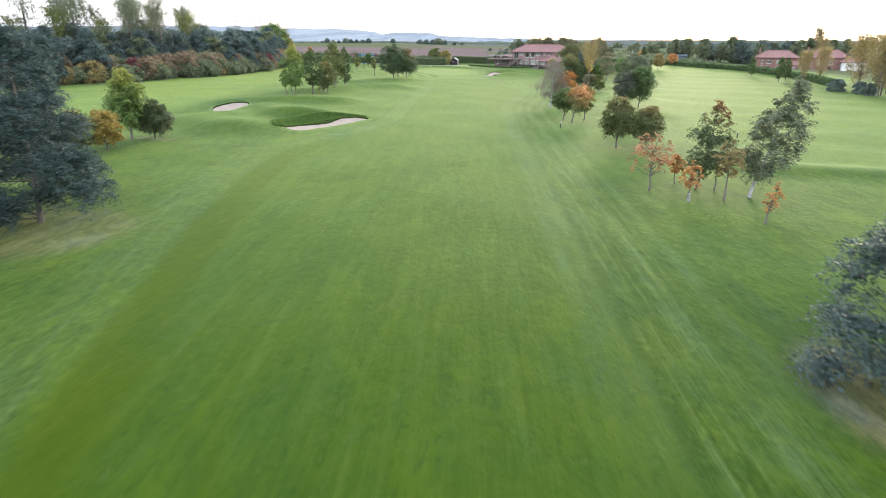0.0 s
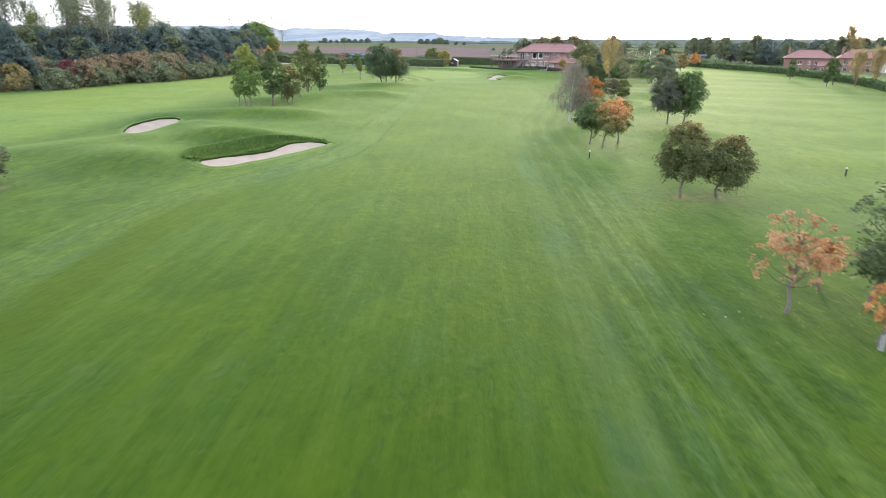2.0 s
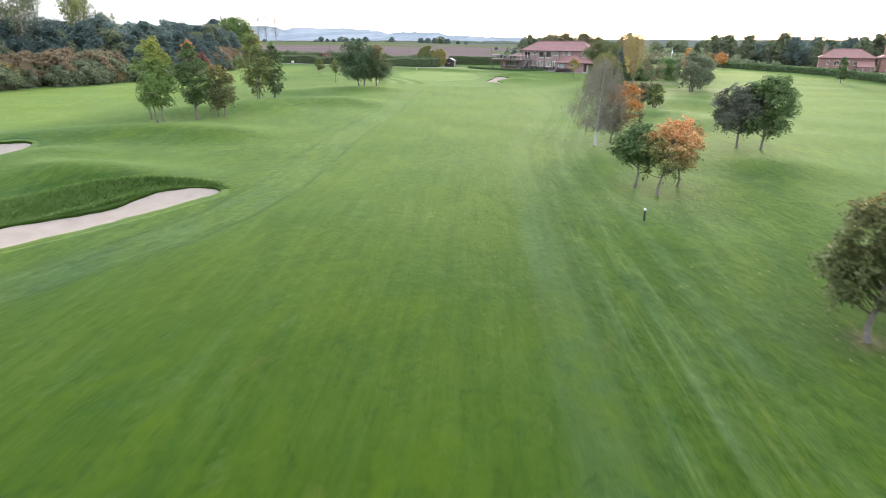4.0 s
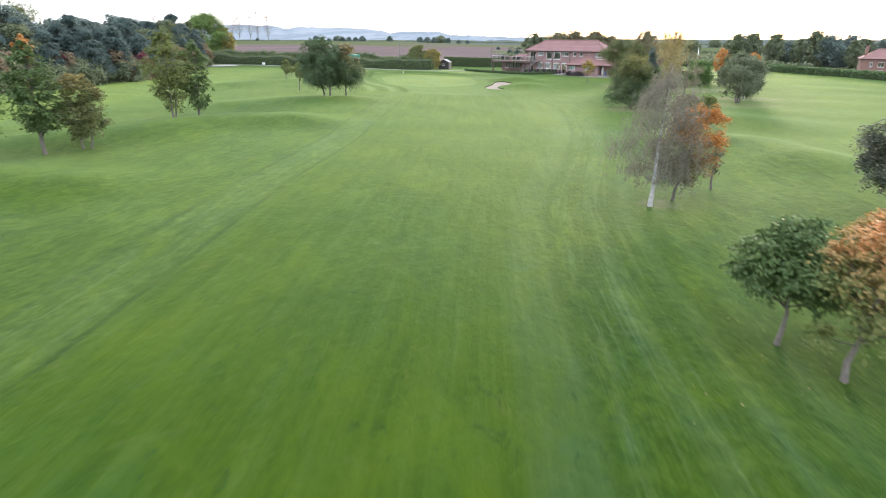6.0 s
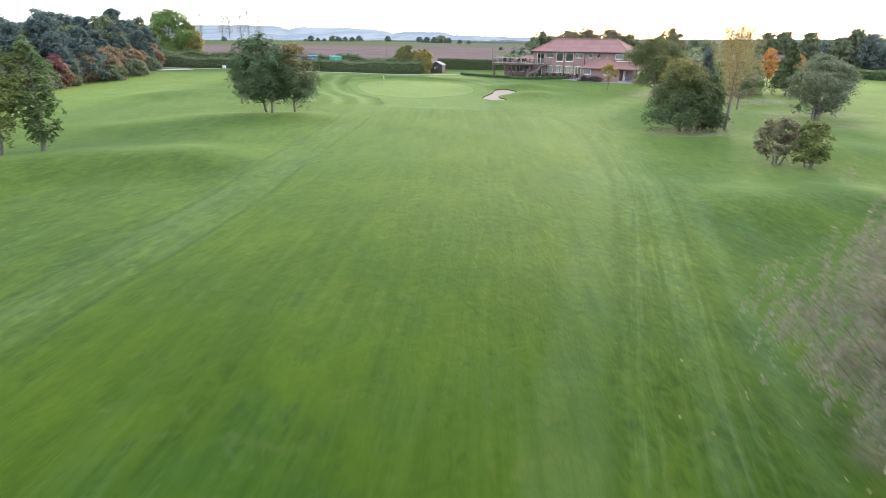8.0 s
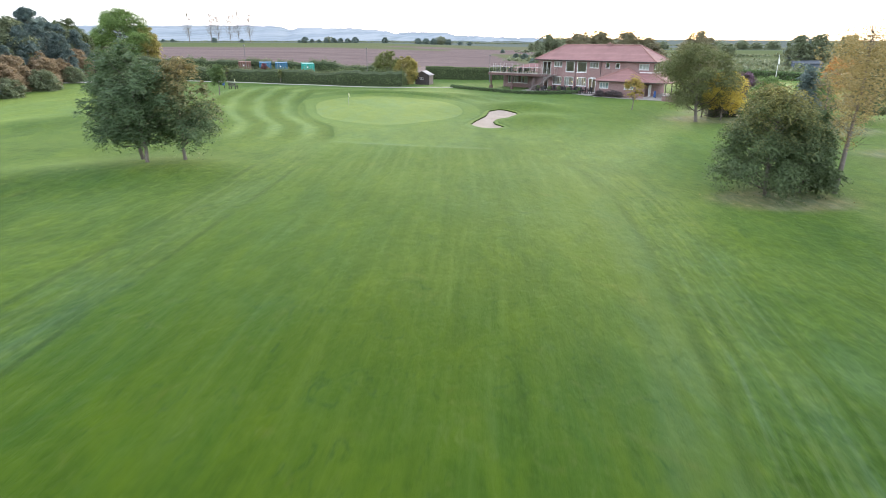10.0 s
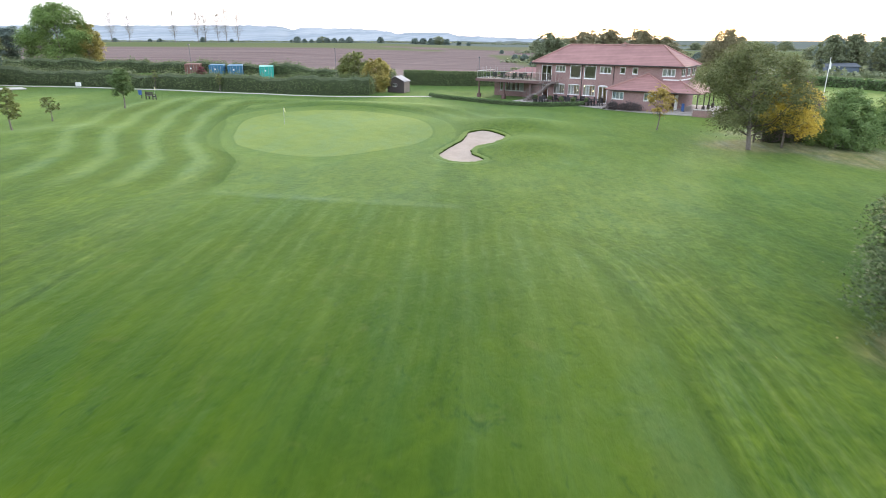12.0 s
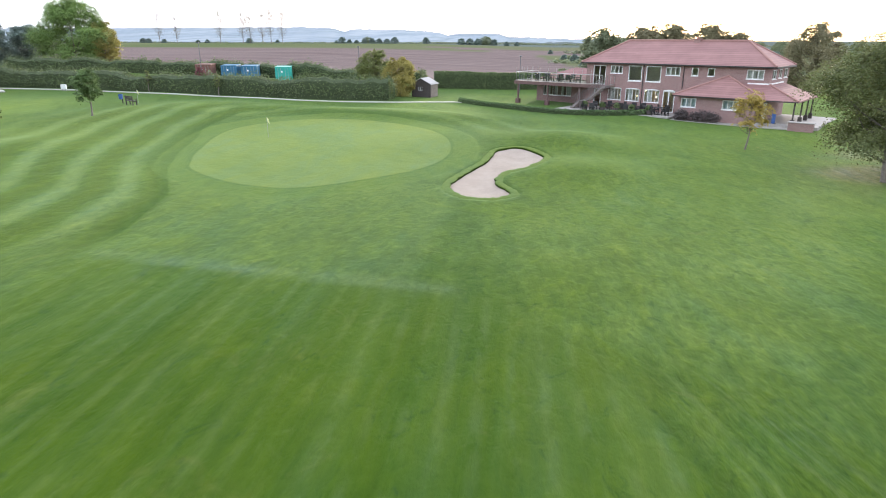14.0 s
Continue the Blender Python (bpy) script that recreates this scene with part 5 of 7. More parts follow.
pine_a = tree(-74, 122, "pine", 10.2, 9.6, 0.2, "pine", "bushy blue-green pine in the wood", 74, 9000, 0.34, name="pine_tree", group=wood)
pine_b = tree(-76, 140, "round", 10.3, 9.6, 0.5, "firs_hazed", "dark green pine in the wood", 75, 8000, 0.36, name="pine_tree", group=wood)
poplar = tree(-86, 135, "plume", 18.6, 7.6, 5.0, "willow", "tall thin-leaved grey-green poplar above the wood", 76, 2000, 0.25, name="poplar", group=wood, stems=2, twigs=8)
goldtop = tree(-84, 128, "plume", 16.0, 7.4, 3.5, "olive", "tall poplar with fading yellow leaves above the wood", 77, 2400, 0.26, name="poplar", group=wood, twigs=6)
planted(bramble, along(112, 176, 4.2, 1.5), rng, 0.75, 1.15)
planted(bramble, along(180, 216, 11.0, 1.5), rng, 0.6, 0.8)
planted(russet, along(116, 165, 7.5, 4.8), rng, 0.8, 1.15)
planted(bramble, along(114, 166, 6.0, 4.4), rng, 1.0, 1.5)
planted(maroon, [(-60, 160)], rng, 0.9, 1.1)
ochre = tree(-72.5, 119.0, "round", 4.4, 6.0, -0.2, "gold", "thicket with ochre autumn leaves at the wood's edge", 81, 5000, 0.24, name="thicket", group=wood, stems=3)
planted(ochre, [(-75.5, 115), (-67.5, 134), (-60.5, 150), (-57.5, 176)], rng, 0.7, 1.0)
planted(russet, [(-67.0, 130), (-64.5, 141), (-62, 148), (-68.5, 135)], rng, 0.8, 1.05)
planted(pine_a, along(60, 222, 5.6, 8.0), rng, 0.8, 1.05)
mixed = tree(-70, 165, "round", 9.8, 8.5, 0.3, "bramble", "grey-green broadleaf tree in the wood", 82, 7000, 0.28, group=wood)
planted(mixed, along(128, 224, 8.5, 9.5, 1.5), rng, 0.75, 1.0)
planted(pine_a, along(196, 224, 5.0, 5.0), rng, 0.65, 0.85)
planted(pine_a, [(-60.5, 158), (-58.5, 165), (-58, 172), (-57.5, 179), (-58, 186), (-76.5, 112), (-79, 104)], rng, 0.75, 1.0)
planted(pine_b, along(60, 228, 5.8, 14.0, 1.6), rng, 0.8, 1.08)
planted(pine_b, along(70, 200, 8.0, 22.0, 2.0), rng, 0.8, 1.1)
planted(poplar, along(84, 152, 6.2, 19.0, 1.6), rng, 0.8, 1.08)
planted(poplar, [(-74, 139), (-77, 146), (-75, 152), (-78, 158), (-73, 163), (-75, 169), (-70, 143)], rng, 0.85, 1.05)
planted(goldtop, [(-72, 171), (-76, 149), (-70, 157)], rng, 0.8, 1.0)
planted(goldtop, along(80, 150, 15.0, 17.0, 1.6), rng, 0.8, 1.0)
planted(russet, along(171, 217, 3.8, 2.6), rng, 0.7, 1.0)
planted(maroon, along(176, 214, 17.0, 2.2), rng, 0.8, 1.1)
tree(-80.5, 260.0, "round", 12.8, 15.0, 0.2, "fresh", "large spreading green oak behind the hedge", 78, 20000, 0.28, girth=1.3)
tree(-75.5, 262.0, "round", 8.6, 7.0, 0.5, "yellowolive", "yellowing olive tree beside a large oak behind the hedge", 79, 8000, 0.28)
planted(pine_b, [(-91, 252), (-97, 257), (-89, 246), (-101, 250), (-93, 262)], rng, 0.85, 1.0)
tree(-70, 224, "round", 9.5, 10.0, 0.8, "dark", "dark green tree behind the hedge", 80, 8000, 0.34)

# ---- the clubhouse: u runs along its front, v into it ----
def walled(s, cuts_x, cuts_z, holes, y0, y1):
    """A wall between y0 and y1 with real openings; cuts are the rows and columns of its blocks."""
    for x0, z0, x1, z1 in holes:
        cuts_x, cuts_z = cuts_x + [x0, x1], cuts_z + [z0, z1]
    cx, cz = sorted(set(cuts_x)), sorted(set(cuts_z))
    solid = {}
    for i in range(len(cx) - 1):
        for k in range(len(cz) - 1):
            mx, mz = (cx[i] + cx[i + 1]) / 2, (cz[k] + cz[k + 1]) / 2
            solid[i, k] = not any(a < mx < c and b < mz < d for a, b, c, d in holes)
    for (i, k), there in solid.items():
        if not there:
            continue
        a, b, c, d = cx[i], cz[k], cx[i + 1], cz[k + 1]
        s.add([(a, y0, b), (c, y0, b), (c, y0, d), (a, y0, d), (a, y1, b), (c, y1, b), (c, y1, d), (a, y1, d)], [])
        n = len(s.v) - 8
        s.f += [(n, n + 1, n + 2, n + 3), (n + 5, n + 4, n + 7, n + 6)]
        for key, f in (((i - 1, k), (4, 0, 3, 7)), ((i + 1, k), (1, 5, 6, 2)), ((i, k - 1), (4, 5, 1, 0)), ((i, k + 1), (3, 2, 6, 7))):
            if not solid.get(key, False):
                s.f.append(tuple(n + j for j in f))


def window(parent, x0, z0, x1, z1, y=0.0, columns=2, rows=1, m=None, sill=True, frame_w=0.075, arch=0.0, name="window"):
    """A white framed window set in an opening, with its panes and sill as parts."""
    s = Shape()
    d0, d1 = y + 0.03, y + 0.12
    s.box(x0, d0, z0, x0 + frame_w, d1, z1), s.box(x1 - frame_w, d0, z0, x1, d1, z1)
    s.box(x0 + frame_w, d0, z0, x1 - frame_w, d1, z0 + frame_w), s.box(x0 + frame_w, d0, z1 - frame_w, x1 - frame_w, d1, z1)
    step = (x1 - x0 - frame_w) / columns
    for k in range(1, columns):
        s.box(x0 + k * step, d0 + 0.005, z0 + frame_w, x0 + k * step + frame_w, d1 - 0.005, z1 - frame_w)
    for k in range(1, rows):
        zz = z0 + (z1 - z0) * k / rows
        s.box(x0 + frame_w, d0 + 0.01, zz - 0.03, x1 - frame_w, d1 - 0.01, zz + 0.03)
    if arch:
        n = 8
        xm, half = (x0 + x1) / 2, (x1 - x0) / 2
        rim = [(xm - half * math.cos(math.pi * i / n), y - 0.015, z1 + arch * math.sin(math.pi * i / n)) for i in range(n + 1)]
        s.add(rim + [(a, y + 0.05, c) for a, _, c in rim], [(i, i + 1, n + 2 + i, n + 1 + i) for i in range(n)] + [tuple(range(n + 1))])
    w = part(name, s, WHITE, parent, "white painted frame", m=m)
    for k in range(columns):
        g = Shape()
        g.box(x0 + k * step + frame_w, y + 0.07, z0 + frame_w, x0 + (k + 1) * step, y + 0.08, z1 - frame_w)
        part("pane", g, GLASS, w).visible_shadow = False
    if sill:
        g = Shape()
        g.box(x0 - 0.03, y - 0.05, z0 - 0.05, x1 + 0.03, y + 0.03, z0 - 0.003, 0.012)
        part("sill", g, WHITE, w)
    return w


def hip_roof(name, x0, y0, x1, y1, z, rise, parent, overhang_thick=0.16, ridge_along="x", mat=None):
    """A hipped roof with real thickness over the rectangle of its eaves."""
    s, half = Shape(), (y1 - y0) / 2
    ym, t = (y0 + y1) / 2, overhang_thick
    v = [(x0, y0, z), (x1, y0, z), (x1, y1, z), (x0, y1, z), (x0 + half, ym, z + rise), (x1 - half, ym, z + rise)]
    v += [(a, b, c - t) for a, b, c in v[:4]]
    s.add(v, [(0, 1, 5, 4), (1, 2, 5), (2, 3, 4, 5), (3, 0, 4), (9, 8, 7, 6)])
    me = s.mesh(name, mat or TILE)
    roof_uv(me)
    r = part(name, me, None, parent, "clay-tiled hipped roof")
    caps = Shape()
    for a, b in ((0, 4), (1, 5), (2, 5), (3, 4), (4, 5)):
        caps.tube([Vector(v[a]) + Vector((0, 0, 0.02)), Vector(v[b]) + Vector((0, 0, 0.02))], [0.11, 0.11], 6)
    part("ridge_tiles", caps, RIDGE, r, "paler ridge and hip tiles")
    g = Shape()
    e = 0.05
    g.box(x0 - e, y0 - e - 0.02, z - t + 0.03, x1 + e, y0 - e + 0.06, z - 0.02), g.box(x0 - e, y1 + e - 0.06, z - t - 0.02, x1 + e, y1 + e + 0.04, z - 0.02)
    g.box(x0 - e - 0.04, y0 + e, z - t - 0.02, x0 - e + 0.06, y1 - e, z - 0.02), g.box(x1 + e - 0.06, y0 + e, z - t - 0.02, x1 + e + 0.04, y1 - e, z - 0.02)
    part("gutter", g, GUTTER, r, "dark gutter")
    return r


club = thing("clubhouse", CLUB, "two-storey red-brick clubhouse with clay-tiled hipped roof and balcony", "building")
FRONT, BACK, LEFT, RIGHT, TOP = 0.45, 7.15, 0.45, 19.90, 4.92
UP = [(1.30, 2.62, 2.85, 4.72), (3.40, 3.88, 4.85, 4.72), (5.52, 3.14, 7.08, 4.78), (7.52, 3.14, 9.20, 4.78), (9.68, 3.88, 11.22, 4.74), (12.36, 3.93, 13.06, 4.74), (13.97, 3.94, 14.68, 4.74), (17.70, 3.82, 19.28, 4.72)]
DOWN = [(3.28, 1.04, 4.88, 2.30), (5.38, 1.02, 7.00, 2.30), (7.54, 1.00, 9.24, 2.30), (9.62, 0.05, 10.92, 2.28), (1.55, 0.05, 2.45, 2.20)]
s = Shape()
walled(s, [LEFT, RIGHT], [-0.3, TOP], UP + DOWN, FRONT, FRONT + 0.32)
part("front_wall", s, BRICK, club, "red brick wall")
s = Shape()
SIDE = [(-2.45, 3.84, -0.95, 4.72), (-4.55, 3.84, -3.25, 4.72), (-6.75, 3.84, -5.25, 4.72)]
walled(s, [-BACK, -FRONT - 0.32], [-0.3, TOP], SIDE, 0.0, 0.32)
s.v = [tuple(Matrix.Translation((RIGHT, 0, 0)) @ Vector((-y, -x, z))) for x, y, z in s.v]
part("end_wall", s, BRICK, club, "red brick wall")
s = Shape()
s.box(LEFT, FRONT + 0.32, -0.3, LEFT + 0.32, BACK - 0.32, TOP), s.box(LEFT, BACK - 0.32, -0.3, RIGHT - 0.32, BACK, TOP)
part("back_wall", s, BRICK, club, "red brick wall")
s = Shape()
s.box(LEFT + 0.33, FRONT + 0.33, -0.05, RIGHT - 0.33, BACK - 0.33, 0.0), s.box(LEFT + 0.33, FRONT + 0.33, 2.42, RIGHT - 0.33, BACK - 0.33, 2.60)
s.box(LEFT + 0.33, FRONT + 0.33, 4.80, RIGHT - 0.33, BACK - 0.33, 4.90)
part("inner_floor", s, PLASTER, club)
s = Shape()
s.box(LEFT + 0.4, 4.3, 0.0, RIGHT - 0.4, 4.4, 2.42), s.box(LEFT + 0.4, 4.3, 2.60, RIGHT - 0.4, 4.4, 4.80)
part("inner_wall", s, PLASTER, club)
hip_roof("roof", 0.0, 0.0, 20.36, 7.59, 5.04, 2.29, club)
for k, (a, b, c, d) in enumerate(UP):
    if k == 0:
        window(club, a, b, c, d, FRONT, 2, 1, sill=False, name="door")
    elif k in (2, 3):
        window(club, a, b, c, d, FRONT, 1, 1, frame_w=0.10)
    else:
        window(club, a, b, c, d, FRONT, 1 if c - a < 1 else 3, 1)
for k, (a, b, c, d) in enumerate(DOWN):
    if k < 3:
        window(club, a, b, c, d, FRONT, 4, 1, arch=0.09, frame_w=0.05)
    else:
        window(club, a, b, c, d, FRONT, 2 if k == 3 else 1, 1, sill=False, name="door", arch=0.14 if k == 3 else 0.0, frame_w=0.10)
END = Matrix.Translation((RIGHT, 0, 0)) @ Matrix.Rotation(radians(90), 4, "Z")
for a, b, c, d in SIDE:
    window(club, -c, b, -a, d, 0.0, 2, 1, m=END)
s = Shape()
s.box(11.1, 3.5, 6.7, 11.75, 4.1, 7.5, 0.03)
c = part("chimney", s, BRICK, club, "short brick chimney")
s = Shape()
s.box(11.05, 3.45, 7.5, 11.80, 4.15, 7.57), s.lathe([(0.13, 7.57), (0.11, 7.75)], 10, (11.42, 3.8, 0))
part("chimney_pot", s, RIDGE, c)
for x, z in ((7.28, 0.0), (11.6, 2.6)):
    s = Shape()
    s.tube([(x, FRONT - 0.06, z), (x, FRONT - 0.06, 4.85)], [0.045, 0.045], 8)
    part("downpipe", s, GUTTER, club, "dark downpipe")

def curtain(x0, z0, x1, z1, y, mat):
    """A hanging curtain in soft folds just inside a window."""
    s, n = Shape(), max(6, int((x1 - x0) / 0.05))
    for k in range(n + 1):
        x = x0 + (x1 - x0) * k / n
        w = 0.03 * math.sin(2.1 * k)
        s.v += [(x, y + w, z0), (x, y + w, z1), (x, y + w + 0.012, z0), (x, y + w + 0.012, z1)]
    for k in range(n):
        a = 4 * k
        s.f += [(a, a + 4, a + 5, a + 1), (a + 2, a + 3, a + 7, a + 6), (a + 1, a + 5, a + 7, a + 3)]
    part("curtain", s, mat, club, "drawn-back pale curtain")


for a, b, c, d in DOWN[:3]:
    curtain(a + 0.05, b, a + 0.42 * (c - a), d, FRONT + 0.42, CURTAIN)
    curtain(c - 0.22 * (c - a), b, c - 0.05, d, FRONT + 0.42, CURTAIN)
for k, f in ((1, 0.25), (4, 0.22), (7, 0.46)):
    a, b, c, d = UP[k]
    curtain(a + 0.05, b, a + f * (c - a), d, FRONT + 0.42, CURTAIN)
    curtain(c - f * (c - a), b, c - 0.05, d, FRONT + 0.42, CURTAIN)
for x0, x1 in ((-7.2, -6.5), (-5.9, -5.5), (-4.9, -4.6), (-4.1, -3.4)):
    curtain(x0, 0.75, x1, 2.2, 4.3, CURTAIN)
for x0, x1 in ((12.6, 13.1), (13.4, 14.0), (16.6, 17.0), (17.3, 18.0)):
    curtain(x0, 1.02, x1, 1.92, -1.64, CURTAIN_BLUE)

# annexe with its half-pyramid roof, and the lean-to porch round the corner
s = Shape()
AW = [(12.55, 1.02, 14.05, 1.92), (16.55, 1.02, 18.05, 1.92)]
walled(s, [12.2, 19.6], [-0.5, 2.06], AW, -2.0, -1.70)
part("annexe_wall", s, BRICK, club, "red brick wall")
s = Shape()
s.box(12.2, -1.70, -0.5, 12.5, FRONT - 0.003, 2.06), s.box(19.3, -1.70, -0.5, 19.6, FRONT - 0.003, 2.06), s.box(12.5, -1.6, 1.96, 19.3, FRONT - 0.01, 2.05)
part("annexe_side", s, BRICK, club)
# pale blinds close behind the glass, added to stand for reflected sky too
for x0, x1 in ((12.5, 14.1), (16.5, 18.1)):
    s = Shape()
    s.box(x0, -1.50, 0.95, x1, -1.48, 1.95)
    part("blind", s, WHITE, club, "pale drawn blind, also standing for sky reflected in the glass")
for a, b, c, d in AW:
    window(club, a, b, c, d, -2.0, 3, 1)
Z0, ZP, ZL = 2.20, 4.05, 3.38
s = Shape()
s.add([(11.8, -2.45, Z0), (20.34, -2.45, Z0), (16.07, FRONT - 0.01, ZP), (11.8, FRONT - 0.01, Z0), (20.34, FRONT - 0.01, Z0), (11.8, -2.45, Z0 - 0.14), (20.34, -2.45, Z0 - 0.14), (20.34, FRONT - 0.01, Z0 - 0.14), (11.8, FRONT - 0.01, Z0 - 0.14)],
      [(0, 1, 2), (3, 0, 2), (1, 4, 2), (5, 8, 7, 6), (0, 5, 6, 1), (3, 8, 5, 0)])
me = s.mesh("annexe_roof", TILE)
roof_uv(me)
r = part("annexe_roof", me, None, club, "clay-tiled half-hipped roof")
s = Shape()
s.tube([(11.8, -2.45, Z0 + 0.02), (16.07, FRONT, ZP + 0.02)], [0.1, 0.1], 6), s.tube([(20.34, -2.45, Z0 + 0.02), (16.07, FRONT, ZP + 0.02)], [0.1, 0.1], 6)
part("ridge_tiles", s, RIDGE, r)
s = Shape()
s.box(11.75, -2.53, Z0 - 0.12, 23.2, -2.46, Z0 - 0.03), s.box(11.72, -2.46, Z0 - 0.12, 11.79, 0.3, Z0 - 0.03)
part("gutter", s, GUTTER, r)
s = Shape()
s.add([(17.6, -2.452, Z0 - 0.01), (23.2, -2.452, Z0 - 0.01), (23.2, 5.6, Z0 - 0.01), (19.91, 5.6, ZL), (19.91, FRONT - 0.02, ZL), (17.6, FRONT - 0.02, ZL),
       (17.6, -2.452, Z0 - 0.13), (23.2, -2.452, Z0 - 0.13), (23.2, 5.6, Z0 - 0.13), (19.91, 5.6, Z0 - 0.13), (19.91, FRONT - 0.02, Z0 - 0.13), (17.6, FRONT - 0.02, Z0 - 0.13)],
      [(0, 1, 4, 5), (1, 2, 3, 4), (0, 6, 7, 1), (1, 7, 8, 2), (2, 8, 9, 3), (6, 11, 10, 7), (7, 10, 9, 8)])
me = s.mesh("porch_roof", TILE)
roof_uv(me)
r = part("porch_roof", me, None, club, "clay-tiled lean-to roof round the corner")
s = Shape()
s.tube([(23.2, -2.45, Z0 + 0.02), (19.91, FRONT - 0.02, ZL + 0.02)], [0.1, 0.1], 6)
part("ridge_tiles", s, RIDGE, r)
s = Shape()
s.box(17.9, FRONT - 0.05, ZL - 0.02, 19.95, FRONT - 0.004, ZL + 0.12), s.box(19.904, FRONT, ZL - 0.02, 19.95, 5.5, ZL + 0.12)
part("flashing", s, WHITE, r, "white lead flashing")
for x, y in ((22.9, -2.2), (22.9, 0.8), (22.9, 3.2), (22.9, 5.3)):
    s = Shape()
    s.box(x - 0.06, y - 0.06, -0.4, x + 0.06, y + 0.06, Z0 - 0.14, 0.012), s.box(x - 0.16, y - 0.16, -0.4, x + 0.16, y + 0.16, 0.55, 0.02)
    part("porch_post", s, DARKWOOD, club)
s = Shape()
s.box(19.95, -0.9, -0.30, 20.05, 0.1, 1.75)
part("porch_door", s, WHITE, club, "white door under the porch")

# left wing, single-storeyed, under the balcony
s = Shape()
walled(s, [-8.3, LEFT - 0.003], [-0.3, 2.40], [(-7.3, 0.75, -3.3, 2.2)], 3.9, 4.2)
part("wing_wall", s, BRICK, club, "red brick wall")
s = Shape()
s.box(-8.3, 4.2, -0.3, -8.0, 9.0, 2.40), s.box(-8.0, 8.7, -0.3, LEFT - 0.003, 9.0, 2.40), s.box(-8.0, 4.2, -0.06, LEFT - 0.003, 8.7, 0.0), s.box(-8.0, 6.5, 0.0, LEFT - 0.01, 6.6, 2.4)
part("wing_side", s, BRICK, club)
window(club, -7.3, 0.75, -3.3, 2.2, 3.9, 6, 1)
s = Shape()
s.add([(-8.6, 4.4, 2.72), (LEFT - 0.01, 4.4, 2.72), (LEFT - 0.01, 9.3, 2.72), (-8.6, 9.3, 2.72), (-4.5, 6.9, 2.9), (LEFT - 0.01, 6.9, 4.05), (-4.6, 6.9, 4.05)],
      [(0, 1, 5, 6), (2, 3, 6, 5), (3, 0, 6), (3, 2, 1, 0), (1, 2, 5)])
me = s.mesh("wing_roof", TILE)
roof_uv(me)
part("wing_roof", me, None, club, "clay-tiled wing roof")

# balcony, its rail and outdoor stair
s = Shape()
s.box(-8.6, -0.7, 2.42, 4.05, FRONT - 0.004, 2.60, 0.01), s.box(-8.6, FRONT - 0.004, 2.42, LEFT - 0.004, 4.38, 2.60)
deck = part("balcony", s, DECK, club, "boarded balcony deck")
s = Shape()
s.box(-8.66, -0.80, 2.28, 4.11, -0.703, 2.63), s.box(-8.70, -0.70, 2.28, -8.603, 4.38, 2.63)
part("fascia", s, BALCONY, deck, "maroon fascia beam")
for x in (-8.2, -4.0, 0.2):
    s = Shape()
    s.box(x - 0.09, -0.60, 0.0, x + 0.09, -0.42, 2.42, 0.02), s.box(x - 0.24, -0.75, -0.3, x + 0.24, -0.27, 0.55, 0.03)
    part("balcony_post", s, BALCONY, deck, "maroon post on a brick pier")


def rail(parent, p0, p1, tall=0.0, n=8, mat=None):
    """Handrail between two points, with posts, three wires and glass between."""
    p0, p1 = Vector(p0), Vector(p1)
    s = Shape()
    s.tube([p0 + Vector((0, 0, 1.08)), p1 + Vector((0, 0, 1.08))], [0.035, 0.035], 6)
    part("handrail", s, mat or STEEL, parent, "grey-brown steel handrail" if mat else "grey steel handrail")
    low = Shape()
    low.tube([p0 + Vector((0, 0, 0.12)), p1 + Vector((0, 0, 0.12))], [0.025, 0.025], 5)
    part("bottom_rail", low, mat or STEEL, parent)
    for k in range(n + 1):
        p = p0.lerp(p1, k / n)
        g = Shape()
        g.tube([p, p + Vector((0, 0, 1.08 + tall))], [0.026, 0.022], 6)
        part("baluster", g, mat or STEEL, parent)
    return s


rail(deck, (-8.5, -0.62, 2.6), (1.6, -0.62, 2.6), 0.55, 9)
rail(deck, (-8.5, -0.62, 2.6), (-8.5, 4.3, 2.6), 0.55, 4)
rail(deck, (1.6, -0.62, 2.6), (3.0, -0.62, 2.6), 0.0, 2)
rail(deck, (4.0, -0.6, 2.6), (4.0, 0.4, 2.6), 0.0, 1)
s = Shape()
for a, b in ((-8.4, -6.2), (-6.1, -3.7), (-3.6, -1.2), (-1.1, 1.5)):
    s.box(a, -0.625, 2.75, b, -0.615, 3.60)
part("glass_screen", s, GLASS, deck, "clear glass screens").visible_shadow = False
stair = part("stair", Shape(), STAIRSTEEL, club, "grey-brown steel outdoor stair")
treads = [(3.75 - 0.21 * k, 2.60 - 0.18 * (k + 1)) for k in range(9)] + [(1.1 - 0.21 * k, 0.98 - 0.18 * (k + 1)) for k in range(5)]
for x, z in treads:
    s = Shape()
    s.box(x - 0.30, -1.95, z - 0.04, x, -0.85, z, 0.008)
    part("tread", s, DECK, stair)
s = Shape()
for y in (-1.99, -0.85):
    for (xa, za), (xb, zb) in (((3.75, 2.6), (1.86, 0.98)), ((1.1, 0.98), (0.02, 0.0))):
        s.add([(xa, y, za - 0.20), (xb, y, zb - 0.20), (xb, y, zb + 0.04), (xa, y, za + 0.04), (xa, y + 0.04, za - 0.20), (xb, y + 0.04, zb - 0.20), (xb, y + 0.04, zb + 0.04), (xa, y + 0.04, za + 0.04)],
              [(0, 1, 2, 3), (7, 6, 5, 4), (0, 4, 5, 1), (1, 5, 6, 2), (2, 6, 7, 3), (3, 7, 4, 0)])
